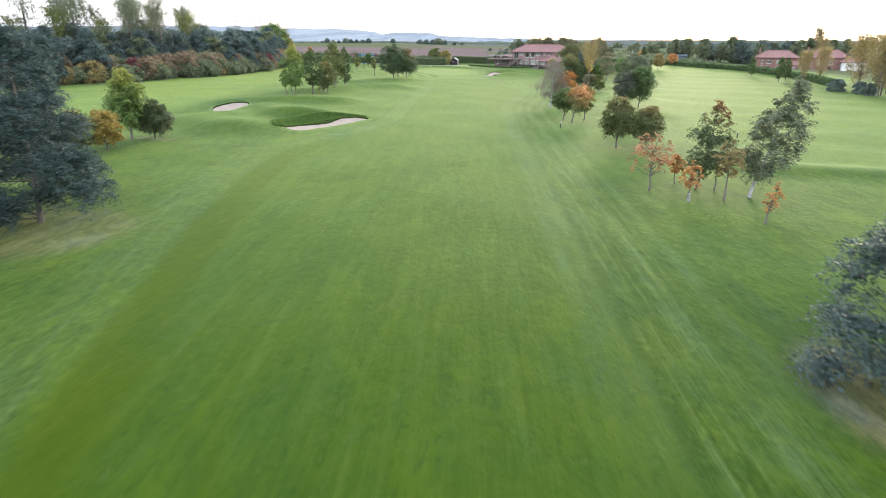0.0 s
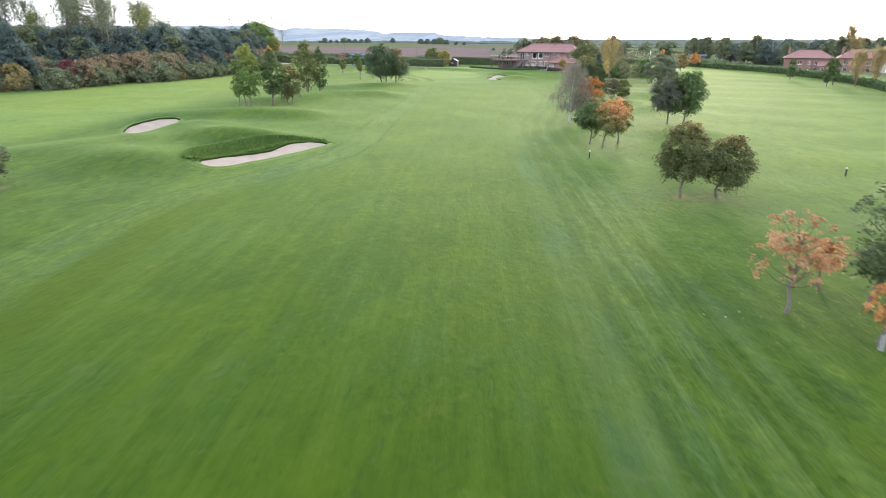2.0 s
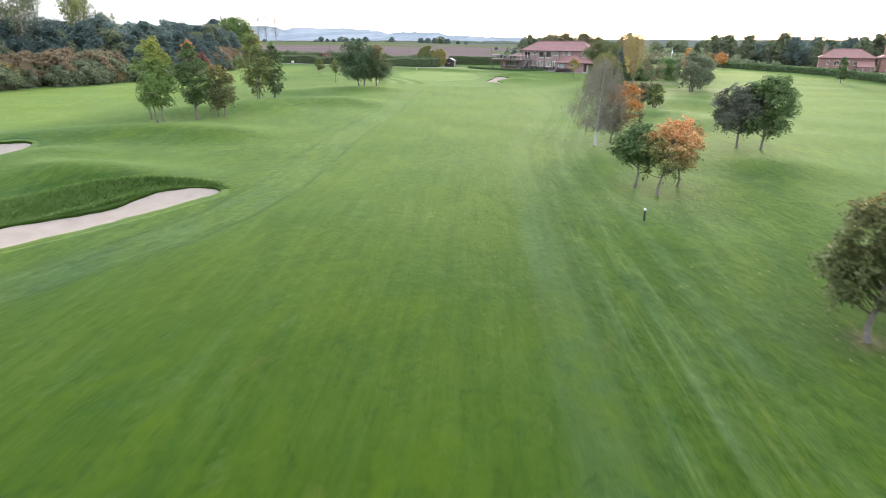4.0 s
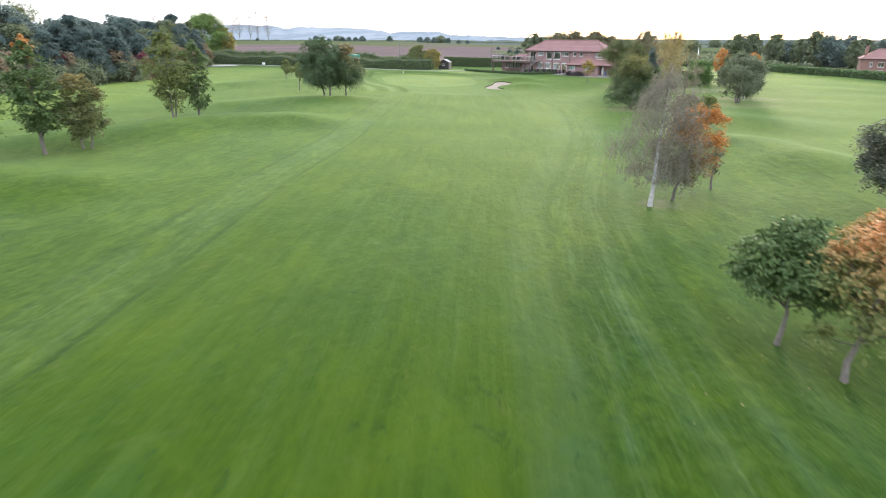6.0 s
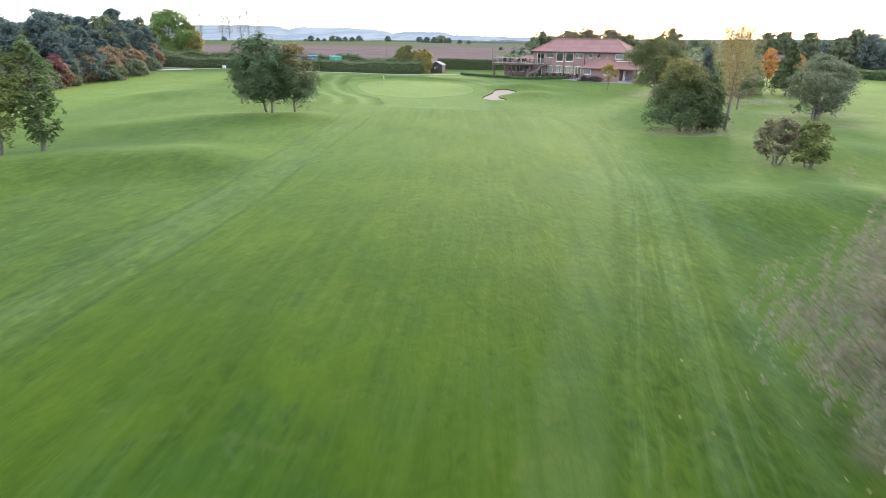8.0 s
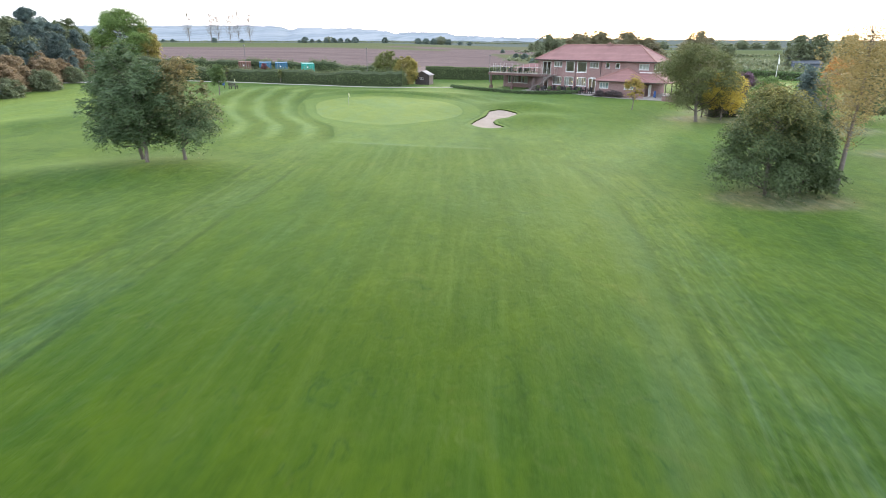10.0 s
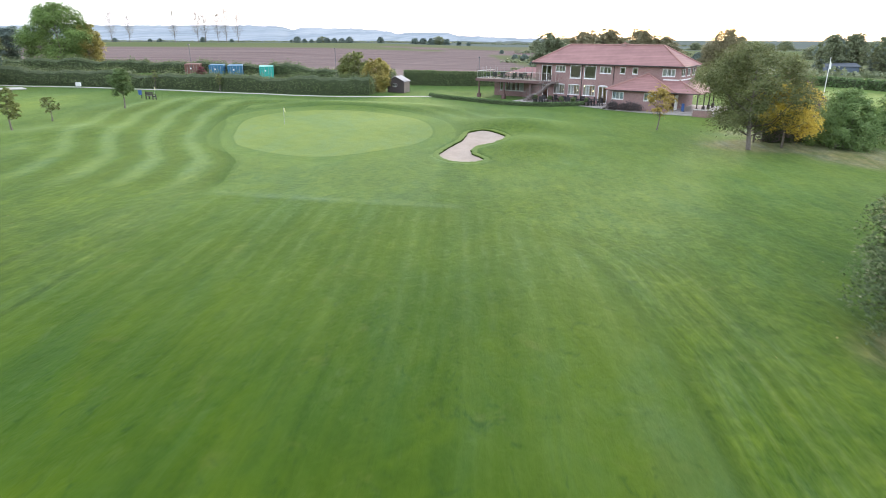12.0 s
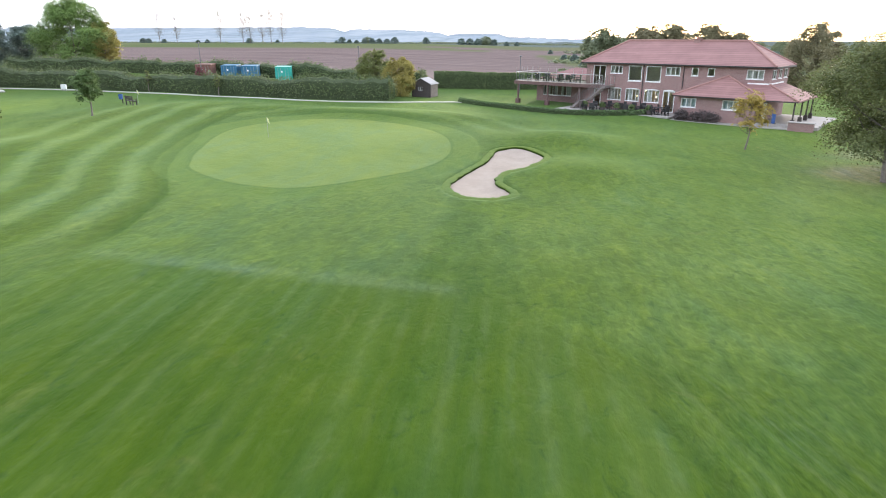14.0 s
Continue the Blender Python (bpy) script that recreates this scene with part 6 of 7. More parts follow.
s.box(1.05, -1.95, 0.88, 1.88, -0.85, 0.98)
s.box(1.1, -1.9, 0.0, 1.2, -1.8, 0.88), s.box(1.75, -1.9, 0.0, 1.85, -1.8, 0.88), s.box(3.75, -2.0, 2.42, 4.11, -0.81, 2.6)
part("stringer", s, STAIRSTEEL, stair)
for y in (-1.97, -0.83):
    rail(stair, (3.75, y, 2.6), (1.86, y, 0.98), 0.0, 7, STAIRSTEEL)
    rail(stair, (1.1, y, 0.98), (0.02, y, 0.02), 0.0, 4, STAIRSTEEL)

# patio
s = Shape()
s.box(-1.2, -3.3, -0.12, 11.9, FRONT - 0.006, 0.03), s.box(11.9, -3.1, -0.40, 24.0, -2.02, -0.20), s.box(19.62, -2.02, -0.4, 25.0, 7.5, 0.03)
pav = new("patio", s.mesh("patio", PAVING))
pav.matrix_basis = CLUB
tagged(pav, "pale stone-paved patio along the clubhouse front", "patio", kind="structure")


def at_club(u, v, z=0.03, turn=0.0):
    return CLUB @ pose(u, v, z, 0, 0, turn)


def patio_set(u, v, z, turn, group):
    t = thing("patio_table", at_club(u, v, z, turn), "dark round rattan patio table on the terrace", "table", group)
    s = Shape()
    s.lathe([(0.02, 0.70), (0.52, 0.70), (0.55, 0.72), (0.53, 0.75), (0.02, 0.75)], 16)
    part("tabletop", s, FURN, t)
    s = Shape()
    s.lathe([(0.28, 0.0), (0.26, 0.03), (0.06, 0.08), (0.05, 0.70)], 10)
    part("pedestal", s, FURN, t)
    for k in range(4):
        a = radians(45 + 90 * k + turn)
        patio_chair(u + 0.95 * math.cos(a), v + 0.95 * math.sin(a), z, math.degrees(a) + 90, group)


CHAIR = None


def patio_chair(u, v, z, turn, group):
    global CHAIR
    if CHAIR is not None:
        return copy_thing(CHAIR, at_club(u, v, z, turn))
    c = thing("patio_chair", at_club(u, v, z, turn), "dark woven rattan patio armchair on the terrace", "chair", group)
    s = Shape()
    s.box(-0.27, -0.27, 0.36, 0.27, 0.27, 0.45, 0.02)
    part("seat", s, FURN, c)
    s = Shape()
    s.box(-0.27, -0.30, 0.45, 0.27, -0.24, 0.92, 0.02)
    part("backrest", s, FURN, c)
    for x in (-0.28, 0.24):
        s = Shape()
        s.box(x, -0.24, 0.60, x + 0.05, 0.24, 0.65, 0.01), s.box(x, 0.19, 0.45, x + 0.05, 0.24, 0.60)
        part("armrest", s, FURN, c)
    for x in (-0.24, 0.20):
        for y in (-0.24, 0.20):
            s = Shape()
            s.box(x, y, 0, x + 0.05, y + 0.05, 0.36)
            part("leg", s, FURN, c)
    CHAIR = c
    return c


for u, v in ((3.2, -2.6), (5.0, -1.0), (6.9, -1.4), (8.7, -1.2), (10.2, -1.7)):
    patio_set(u, v, 0.03, 20 * u, "patio tables and chairs")
for u, v in ((-6.6, 1.2), (-4.4, 1.4), (-2.0, 1.2)):
    patio_set(u, v, 2.6, 15 * u, "balcony tables and chairs")


def planter(u, v, seed):
    p = thing("plant_pot", at_club(u, v), "dark pot with a small clipped plant on the terrace", "plant pot", "terrace pots")
    s = Shape()
    s.lathe([(0.16, 0), (0.24, 0.40), (0.27, 0.42), (0.27, 0.48), (0.22, 0.48), (0.20, 0.40)], 12)
    part("pot", s, POT, p)
    co = leaves(np.random.default_rng(seed), [(0, 0, 0.68)], [(0.30, 0.30, 0.28)], 350, 0.10)
    part("plant", quad_mesh("plant", co, len(co) // 4, LEAF["hedge"]), None, p)


for k, u in enumerate((2.2, 4.4, 6.0, 7.8, 9.6)):
    planter(u, -2.7 - 0.15 * (k % 2), 300 + k)

b = thing("low_wall", at_club(23.9, -3.3, -0.35), "low red-brick garden wall with pale coping", "wall")
s = Shape()
s.box(-1.0, -0.3, -0.2, 1.0, 0.3, 0.82, 0.01)
part("brickwork", s, BRICK, b)
s = Shape()
s.box(-1.06, -0.36, 0.823, 1.06, 0.36, 0.90, 0.015)
part("coping", s, PAVING, b)
b = thing("golf_trolley", at_club(21.2, -1.6, -0.2, 30), "blue and black golf bag on a trolley under the porch", "golf trolley")
s = Shape()
s.lathe([(0.13, 0.25), (0.17, 0.35), (0.17, 1.05), (0.19, 1.15), (0.15, 1.15)], 12)
part("golf_bag", s, BLUEPLASTIC, b)
for y in (-0.3, 0.3):
    s = Shape()
    s.tube([(0.1, y - 0.025, 0.15), (0.1, y + 0.025, 0.15)], [0.15, 0.15], 14)
    part("wheel", s, BLACKPLASTIC, b)
s = Shape()
s.tube([(0.1, -0.3, 0.15), (0.1, 0.3, 0.15)], [0.015, 0.015], 6), s.tube([(0.1, 0, 0.15), (-0.2, 0, 0.9), (-0.45, 0, 1.1)], [0.02, 0.02, 0.02], 6), s.tube([(-0.1, 0, 0.3), (-0.25, 0, 0.0)], [0.02, 0.02], 6)
part("trolley_frame", s, STEEL, b)
for k, (u, v, w, leafk) in enumerate(((13.0, -2.75, 1.2, "plum"), (15.3, -2.8, 2.8, "plum"))):
    sh = thing("shrub", at_club(u, v, -0.25), "dark purple-brown rounded shrub against the clubhouse wall", "shrub", "wall shrubs")
    stem = Shape()
    for q in range(5):
        stem.tube([(0.1 * math.cos(q), 0.1 * math.sin(q), -0.1), (0.3 * w * math.cos(1.3 * q), 0.15 * w * math.sin(1.3 * q), 0.6)], [0.03, 0.01], 5)
    part("stems", stem, BARK, sh)
    co = leaves(np.random.default_rng(330 + k), [(0, 0, 0.6), (0.3 * w, 0, 0.5), (-0.3 * w, 0, 0.5)], [(0.32 * w, 0.45, 0.55), (0.25 * w, 0.4, 0.45), (0.25 * w, 0.4, 0.45)], 1600, 0.10)
    part("foliage", quad_mesh("foliage", co, len(co) // 4, LEAF[leafk]), None, sh)

# lamps lit inside the ground-floor room
for u in (4.1, 6.2, 8.4):
    p = thing("pendant_lamp", at_club(u, 1.9, 1.45), "lit warm pendant lamp inside the clubhouse", "lamp", "clubhouse lamps")
    s = Shape()
    s.lathe([(0.03, 0.12), (0.08, 0.08), (0.09, 0.0), (0.07, -0.03), (0.02, -0.04)], 12)
    part("shade", s, LAMPGLOW, p)
    s = Shape()
    s.tube([(0, 0, 0.12), (0, 0, 0.96)], [0.01, 0.01], 5)
    part("cord", s, BLACKPLASTIC, p)
lamp_data = bpy.data.lights.new("clubroom_lamp", "POINT")
lamp_data.energy, lamp_data.color, lamp_data.shadow_soft_size = 16, (1.0, 0.72, 0.40), 0.15
lamp = new("clubroom_lamp", lamp_data)
lamp.matrix_basis = at_club(6.9, 2.6, 2.1)

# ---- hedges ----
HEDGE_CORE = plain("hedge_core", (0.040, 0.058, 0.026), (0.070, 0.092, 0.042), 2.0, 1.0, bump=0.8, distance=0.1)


def hedge(points, width, height, leaf, per_m, size, label, seed, rugged=0.25, clipped=False, second=""):
    """A hedge along a line: a solid dark green core and a coat of leaves; clipped ones are square, others billow."""
    rng = np.random.default_rng(seed)
    pts = [np.array(p, float) for p in points]
    line = []
    for a, b in zip(pts, pts[1:]):
        n = max(1, int(np.linalg.norm(b - a) / (0.9 if not clipped else 0.6)))
        line += [a + (b - a) * i / n for i in range(n)]
    line.append(pts[-1])
    x0, y0 = line[0]
    z0 = spot(x0, y0)
    root = thing("hedge", pose(x0, y0, z0), label, "hedge", "hedges")
    core, rows, cent, rad = Shape(), [], [], []
    for i, p in enumerate(line):
        d = line[min(i + 1, len(line) - 1)] - line[max(i - 1, 0)]
        d = d / np.linalg.norm(d)
        o = np.array([-d[1], d[0]])
        k = 1 + rugged * (noise.noise((p[0] * 0.21, p[1] * 0.21, seed)) + 0.6 * noise.noise((p[0] * 0.7, p[1] * 0.7, seed + 5)) + 0.35 * noise.noise((p[0] * 1.7, p[1] * 1.7, seed + 8)))
        h, w, g = height * k, width * (0.85 + 0.15 * k), spot(*p) - z0
        q = p - line[0]
        for side, up in ((-0.46, -0.2), (-0.44, 0.80 * h), (-0.25, 0.93 * h), (0.25, 0.93 * h), (0.44, 0.80 * h), (0.46, -0.2)):
            rows.append((q[0] + o[0] * side * w, q[1] + o[1] * side * w, g + up))
        if not clipped:
            for j in range(3):
                cent.append((q[0] + o[0] * w * (j - 1) * 0.27, q[1] + o[1] * w * (j - 1) * 0.27, g + h * (0.55 if j == 1 else 0.42)))
                rad.append((0.85, 0.85, h * (0.52 if j == 1 else 0.45)))
    m = len(line)
    core.add(rows, [(6 * i + j, 6 * i + j + 1, 6 * i + 7 + j, 6 * i + 6 + j) for i in range(m - 1) for j in range(5)] + [tuple(range(6)), tuple(reversed(range(6 * m - 6, 6 * m)))])
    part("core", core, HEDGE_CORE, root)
    length = sum(float(np.linalg.norm(b - a)) for a, b in zip(line, line[1:]))
    count = int(per_m * length)
    if clipped:
        r = np.array(rows).reshape(m, 6, 3)
        seg, f = rng.integers(0, m - 1, count), rng.random(count)
        band, t = rng.choice(5, count, p=[0.30, 0.10, 0.20, 0.10, 0.30]), rng.random(count)
        lo = r[seg, band] * (1 - f)[:, None] + r[seg + 1, band] * f[:, None]
        hi = r[seg, band + 1] * (1 - f)[:, None] + r[seg + 1, band + 1] * f[:, None]
        p = lo * (1 - t)[:, None] + hi * t[:, None] + rng.normal(size=(count, 3)) * size * 0.35
        a, b = rng.normal(size=(count, 3)) * size * 0.5, rng.normal(size=(count, 3)) * size * 0.4
        co = np.stack([p - a, p + b, p + a, p - b], 1).reshape(-1, 3)
    else:
        co = leaves(rng, cent, rad, count, size, shell=0.7)
    part("foliage", quad_mesh("foliage", co, len(co) // 4, LEAF[leaf]), None, root)
    if second:
        few = [k for k in range(len(cent)) if noise.noise((cent[k][0] * 0.33, cent[k][1] * 0.33, seed + 9)) > 0.02]
        co = leaves(rng, [cent[k] for k in few], [tuple(1.08 * v for v in rad[k]) for k in few], count // 4, 0.85 * size, shell=0.75)
        part("paler_growth", quad_mesh("paler_growth", co, len(co) // 4, LEAF[second]), None, root, "paler grey-green shoots")
    return root


hedge([(-76, 214), (-62, 217.8), (-52, 219.4), (-44, 220.4), (-34, 220.0), (-19, 219.2), (-9.0, 221.6)], 3.0, 2.25, "hedge", 1000, 0.125, "thick untrimmed mixed hedge along a gravel path", 401, 0.34, second="hedgepale")
hedge([(-82, 246), (-60, 249), (-36, 250), (-10, 249)], 2.6, 2.1, "hedge", 700, 0.145, "rough field hedge behind storage containers", 402, 0.40, second="hedgepale")
hedge([(-6.5, 240.6), (0, 242.6), (8.5, 246.0), (12.5, 248.5)], 1.5, 2.5, "hedge", 900, 0.12, "tall clipped dark green hedge", 403, 0.05, True)
hedge([(-0.4, 222.6), (2.5, 219.6), (5.8, 217.2), (8.0, 215.8), (10.2, 214.9), (13.0, 214.2), (16.0, 213.9), (18.6, 214.4), (20.6, 215.2)], 0.6, 0.50, "privet", 420, 0.09, "low clipped box hedge edging the terrace lawn", 404, 0.10, True)
hedge([(66, 262), (74.5, 245), (80.5, 221), (88, 206), (91, 190), (90, 174), (84, 150)], 1.5, 1.6, "privet", 130, 0.28, "long clipped green boundary hedge", 405, 0.08, True)
hedge([(30, 262), (48, 262), (66, 262)], 1.4, 1.6, "privet", 130, 0.26, "clipped green boundary hedge", 406, 0.08, True)
hedge([(33.2, 191.6), (36.0, 192.2), (40.0, 191.8)], 1.3, 1.5, "plum", 700, 0.11, "low dark brown-leaved hedge behind the lawn trees", 407, 0.2)
tree(-8.7, 226.6, "round", 4.9, 5.2, 0.2, "yellowolive", "rounded shrub with yellow autumn leaves beside a shed", 411, 9000, 0.17, name="shrub", stems=3)
tree(-12.4, 229.0, "round", 5.6, 5.6, 0.4, "olive", "rounded olive-green tree behind a hedge", 412, 8000, 0.18, stems=2)
tree(-32.5, 220.4, "round", 3.2, 2.0, 0.3, "maroon", "small dark red shrub in a hedge", 413, 1600, 0.16, name="shrub")
for k, (x, y) in enumerate(((-38.5, 218.6), (-29.0, 217.9))):
    tree(x, y, "tall", 2.6, 1.0, 1.0, "olive", "slim young tree planted along the path", 415 + k, 350, 0.13)


# ---- storage containers, shed, benches and small course furniture ----
def container(x, y, turn, mat, label):
    c = thing("shipping_container", pose(x, y, spot(x, y + 3) + 0.05, 0, 0, turn), label, "container", "storage containers")
    s, n = Shape(), 26
    w, length, h = 2.44, 6.06, 2.1
    for side in (-1, 1):
        rows = []
        for i in range(n * 4 + 1):
            yy = i * length / (n * 4)
            off = 0.0 if (i % 4) in (0, 1) else 0.036
            rows += [(side * (w / 2 - 0.05 - off), yy, 0.15), (side * (w / 2 - 0.05 - off), yy, h - 0.12)]
        s.add(rows, [(2 * i, 2 * i + 2, 2 * i + 3, 2 * i + 1) for i in range(n * 4)])
    part("side_panels", s, mat, c)
    s = Shape()
    for sx in (-w / 2, w / 2 - 0.12):
        for yy in (0, length - 0.12):
            s.box(sx, yy, 0, sx + 0.12, yy + 0.12, h, 0.01)
    s.box(-w / 2, 0.12, 0, -w / 2 + 0.1, length - 0.12, 0.15), s.box(w / 2 - 0.1, 0.12, 0, w / 2, length - 0.12, 0.15)
    s.box(-w / 2 + 0.12, 0, h - 0.12, w / 2 - 0.12, 0.1, h), s.box(-w / 2 + 0.12, 0, 0, w / 2 - 0.12, 0.1, 0.12)
    s.box(-w / 2, 0.12, h - 0.12, -w / 2 + 0.1, length - 0.12, h), s.box(w / 2 - 0.1, 0.12, h - 0.12, w / 2, length - 0.12, h)
    s.box(-w / 2 + 0.1, 0.1, h - 0.06, w / 2 - 0.1, length - 0.02, h - 0.03), s.box(-w / 2 + 0.12, length - 0.1, 0, w / 2 - 0.12, length, h - 0.1)
    part("frame", s, mat, c)
    for sx in (-1, 1):
        s = Shape()
        xa, xb = (-w / 2 + 0.13, -0.01) if sx < 0 else (0.01, w / 2 - 0.13)
        s.box(xa, 0.03, 0.13, xb, 0.08, h - 0.13, 0.01)
        for k in range(4):
            zz = 0.24 + k * 0.42
            s.box(xa + 0.08, 0.012, zz, xb - 0.08, 0.03, zz + 0.28, 0.006)
        d = part("door", s, mat, c)
        for q in (0.3, 0.7):
            g = Shape()
            xx = xa + (xb - xa) * q
            g.tube([(xx, 0.0, 0.15), (xx, 0.0, h - 0.15)], [0.02, 0.02], 6)
            part("lock_bar", g, POLEPAINT, d)
    s = Shape()
    s.box(-0.30, -0.004, 1.25, -0.08, 0.028, 1.52)
    part("notice", s, WHITE, c, "small white notice plate")
    return c


container(-44.7, 243.0, 19, RUSTY, "rust-red steel shipping container behind a hedge")
container(-40.3, 243.0, 19, BLUE, "blue steel shipping container behind a hedge")
container(-36.9, 243.0, 19, BLUE, "blue steel shipping container behind a hedge")
container(-31.2, 243.0, 19, TEAL, "bright teal steel shipping container behind a hedge")

shed = thing("garden_shed", pose(-5.9, 226.4, spot(-5.9, 227.4) - 0.02, 0, 0, -14), "small dark timber shed with a pale felt roof", "shed")
s = Shape()
walled(s, [-1.3, 1.3], [0.0, 1.75], [(-0.45, 0.85, 0.25, 1.30)], 0.0, 0.08)
s.add([(-1.3, 0, 1.75), (1.3, 0, 1.75), (0, 0, 2.35), (-1.3, 0.08, 1.75), (1.3, 0.08, 1.75), (0, 0.08, 2.35)], [(0, 1, 2), (5, 4, 3), (1, 4, 5, 2), (3, 0, 2, 5)])
part("front_wall", s, DARKWOOD, shed, "dark stained board front")
for k in range(11):
    g = Shape()
    g.box(1.303, 0.1 + k * 0.2, 0.02, 1.335, 0.1 + k * 0.2 + 0.185, 1.74, 0.008)
    part("board", g, TIMBER, shed, "weathered grey board")
s = Shape()
s.box(-1.3, 0.083, 0, -1.22, 2.3, 1.75), s.box(1.22, 0.083, 0, 1.30, 2.3, 1.75), s.box(-1.22, 2.22, 0, 1.22, 2.3, 1.75)
part("walls", s, DARKWOOD, shed)
s = Shape()
for a, b in ((-1, 0), (0, 1)):
    e = 1.5 if a < 0 else -1.5
    s.add([(-e if a == 0 else e * -1, -0.15, 1.64), (0, -0.15, 2.40), (0, 2.45, 2.40), (-e if a == 0 else e * -1, 2.45, 1.64), (-e if a == 0 else e * -1, -0.15, 1.59), (0, -0.15, 2.34), (0, 2.45, 2.34), (-e if a == 0 else e * -1, 2.45, 1.59)],
          [(0, 1, 2, 3), (7, 6, 5, 4), (0, 4, 5, 1), (3, 2, 6, 7), (0, 3, 7, 4)])
part("roof", s, METALROOF, shed, "pale felt roof")
window(shed, -0.45, 0.85, 0.25, 1.30, 0.0, 2, 1, sill=False, frame_w=0.04)


def bench(x, y, turn, mat, label):
    b = thing("bench", stand(x, y, turn, 0.0), label, "bench", "course benches")
    for k in range(4):
        s = Shape()
        s.box(-0.8, -0.22 + k * 0.12, 0.43, 0.8, -0.12 + k * 0.12, 0.46, 0.008)
        part("seat_slat", s, mat, b)
    for k in range(3):
        s = Shape()
        s.box(-0.8, 0.24, 0.56 + k * 0.13, 0.8, 0.27, 0.66 + k * 0.13, 0.008)
        part("back_slat", s, mat, b)
    for xx in (-0.75, 0.67):
        s = Shape()
        s.box(xx, -0.22, 0, xx + 0.08, -0.14, 0.62), s.box(xx, 0.17, 0, xx + 0.08, 0.25, 0.95), s.box(xx, -0.24, 0.62, xx + 0.08, 0.17, 0.66), s.box(xx, -0.14, 0.36, xx + 0.08, 0.17, 0.43)
        part("bench_end", s, mat, b)


bench(-32.6, 206.4, 150, DARKWOOD, "dark timber bench on the mown lawn")
bench(-9.8, 222.6, 5, TIMBER, "weathered timber bench beside the path")
b = thing("litter_bin", stand(-34.6, 207.6, 0, 0.0), "blue litter bin on a post on the lawn", "bin")
s = Shape()
s.lathe([(0.18, 0.45), (0.22, 0.95), (0.23, 0.97), (0.20, 0.97), (0.17, 0.5)], 12)
part("bucket", s, BLUEPLASTIC, b)
s = Shape()
s.box(-0.04, 0.2, -0.1, 0.04, 0.28, 1.0)
part("post", s, DARKWOOD, b)


def flag(x, y, h, label):
    f = thing("golf_flag", stand(x, y, 0, 0.05), label, "flag", "hole flags")
    s = Shape()
    s.tube([(0, 0, 0), (0, 0, h)], [0.02, 0.014], 6)
    part("flagstick", s, POLEPAINT, f)
    s, rows = Shape(), []
    for i in range(9):
        u = i / 8
        rows += [(0.02 + 0.15 * u, 0.04 * math.sin(4 * u), h - 0.02 - 0.16 * u), (0.02 + 0.15 * u + 0.03, 0.04 * math.sin(4 * u + 0.5), h - 0.36 - 0.14 * u)]
    rows += [(a, b + 0.006, c) for a, b, c in rows]
    s.add(rows, [(2 * i, 2 * i + 2, 2 * i + 3, 2 * i + 1) for i in range(8)] + [(19 + 2 * i, 21 + 2 * i, 20 + 2 * i, 18 + 2 * i) for i in range(8)] + [(0, 18, 19, 1), (16, 17, 35, 34)])
    part("cloth", s, YELLOW_CLOTH, f, "yellow flag cloth")


flag(-12.2, 193.7, 1.62, "yellow flag on a white stick in the putting green")
flag(-33.2, 208.4, 1.4, "small yellow flag on the practice green")
p = thing("marker_post", stand(11.2, 76.65, 0, 0.0), "black marker post with a white top in the rough", "post")
s = Shape()
s.box(-0.05, -0.05, -0.1, 0.05, 0.05, 0.58, 0.01)
part("post", s, BLACKPLASTIC, p)
s = Shape()
s.box(-0.055, -0.055, 0.581, 0.055, 0.055, 0.68, 0.015)
part("top", s, WHITE, p, "white top")
q = copy_thing(p, stand(30.2, 70.8, 0, 0.0))
p = thing("tee_sign", stand(-48.0, 216.0, 0, 0.0), "small white tee box marker sign", "sign")
s = Shape()
s.box(-0.35, -0.12, 0.25, 0.35, 0.12, 0.75, 0.03)
part("board", s, WHITE, p)
s = Shape()
s.box(-0.25, -0.05, -0.1, -0.18, 0.05, 0.25), s.box(0.18, -0.05, -0.1, 0.25, 0.05, 0.25)
part("legs", s, POLEPAINT, p)


def lamp_post(x, y, h, label):
    l = thing("street_lamp", stand(x, y, 0, 0.0), label, "lamp post", "lamp posts")
    s = Shape()
    s.tube([(0, 0, -0.2), (0, 0, 1.2), (0, 0, h)], [0.065, 0.055, 0.04], 8)
    part("pole", s, DARKPOLE, l)
    s = Shape()
    s.box(-0.14, -0.28, h - 0.02, 0.14, 0.14, h + 0.16, 0.03)
    part("lamp_head", s, DARKPOLE, l)


lamp_post(-43.3, 240, 5.4, "slim grey lamp post behind the hedge")
lamp_post(-19.3, 245, 5.4, "slim grey lamp post behind the hedge")
lamp_post(6.2, 238, 5.0, "slim grey lamp post beside the clubhouse")
lamp_post(98, 262, 8.0, "tall grey pole beside farm buildings")
f = thing("flagpole", stand(57, 230, 0, 0.1), "tall white flagpole with a furled pale flag", "flagpole")
s = Shape()
s.tube([(0, 0, -0.2), (0, 0, 5.7)], [0.06, 0.035], 8), s.lathe([(0.02, 5.7), (0.07, 5.75), (0.07, 5.82), (0.01, 5.88)], 8)
part("pole", s, WHITE, f)
s = Shape()
s.add([(0.03, 0, 5.5), (0.26, 0.05, 5.0), (0.30, 0.02, 4.2), (0.04, 0, 4.3), (0.03, 0.02, 5.5), (0.26, 0.07, 5.0), (0.30, 0.04, 4.2), (0.04, 0.02, 4.3)],
      [(0, 1, 2, 3), (7, 6, 5, 4), (0, 4, 5, 1), (1, 5, 6, 2), (2, 6, 7, 3), (3, 7, 4, 0)])
part("cloth", s, WHITE, f, "pale furled flag")


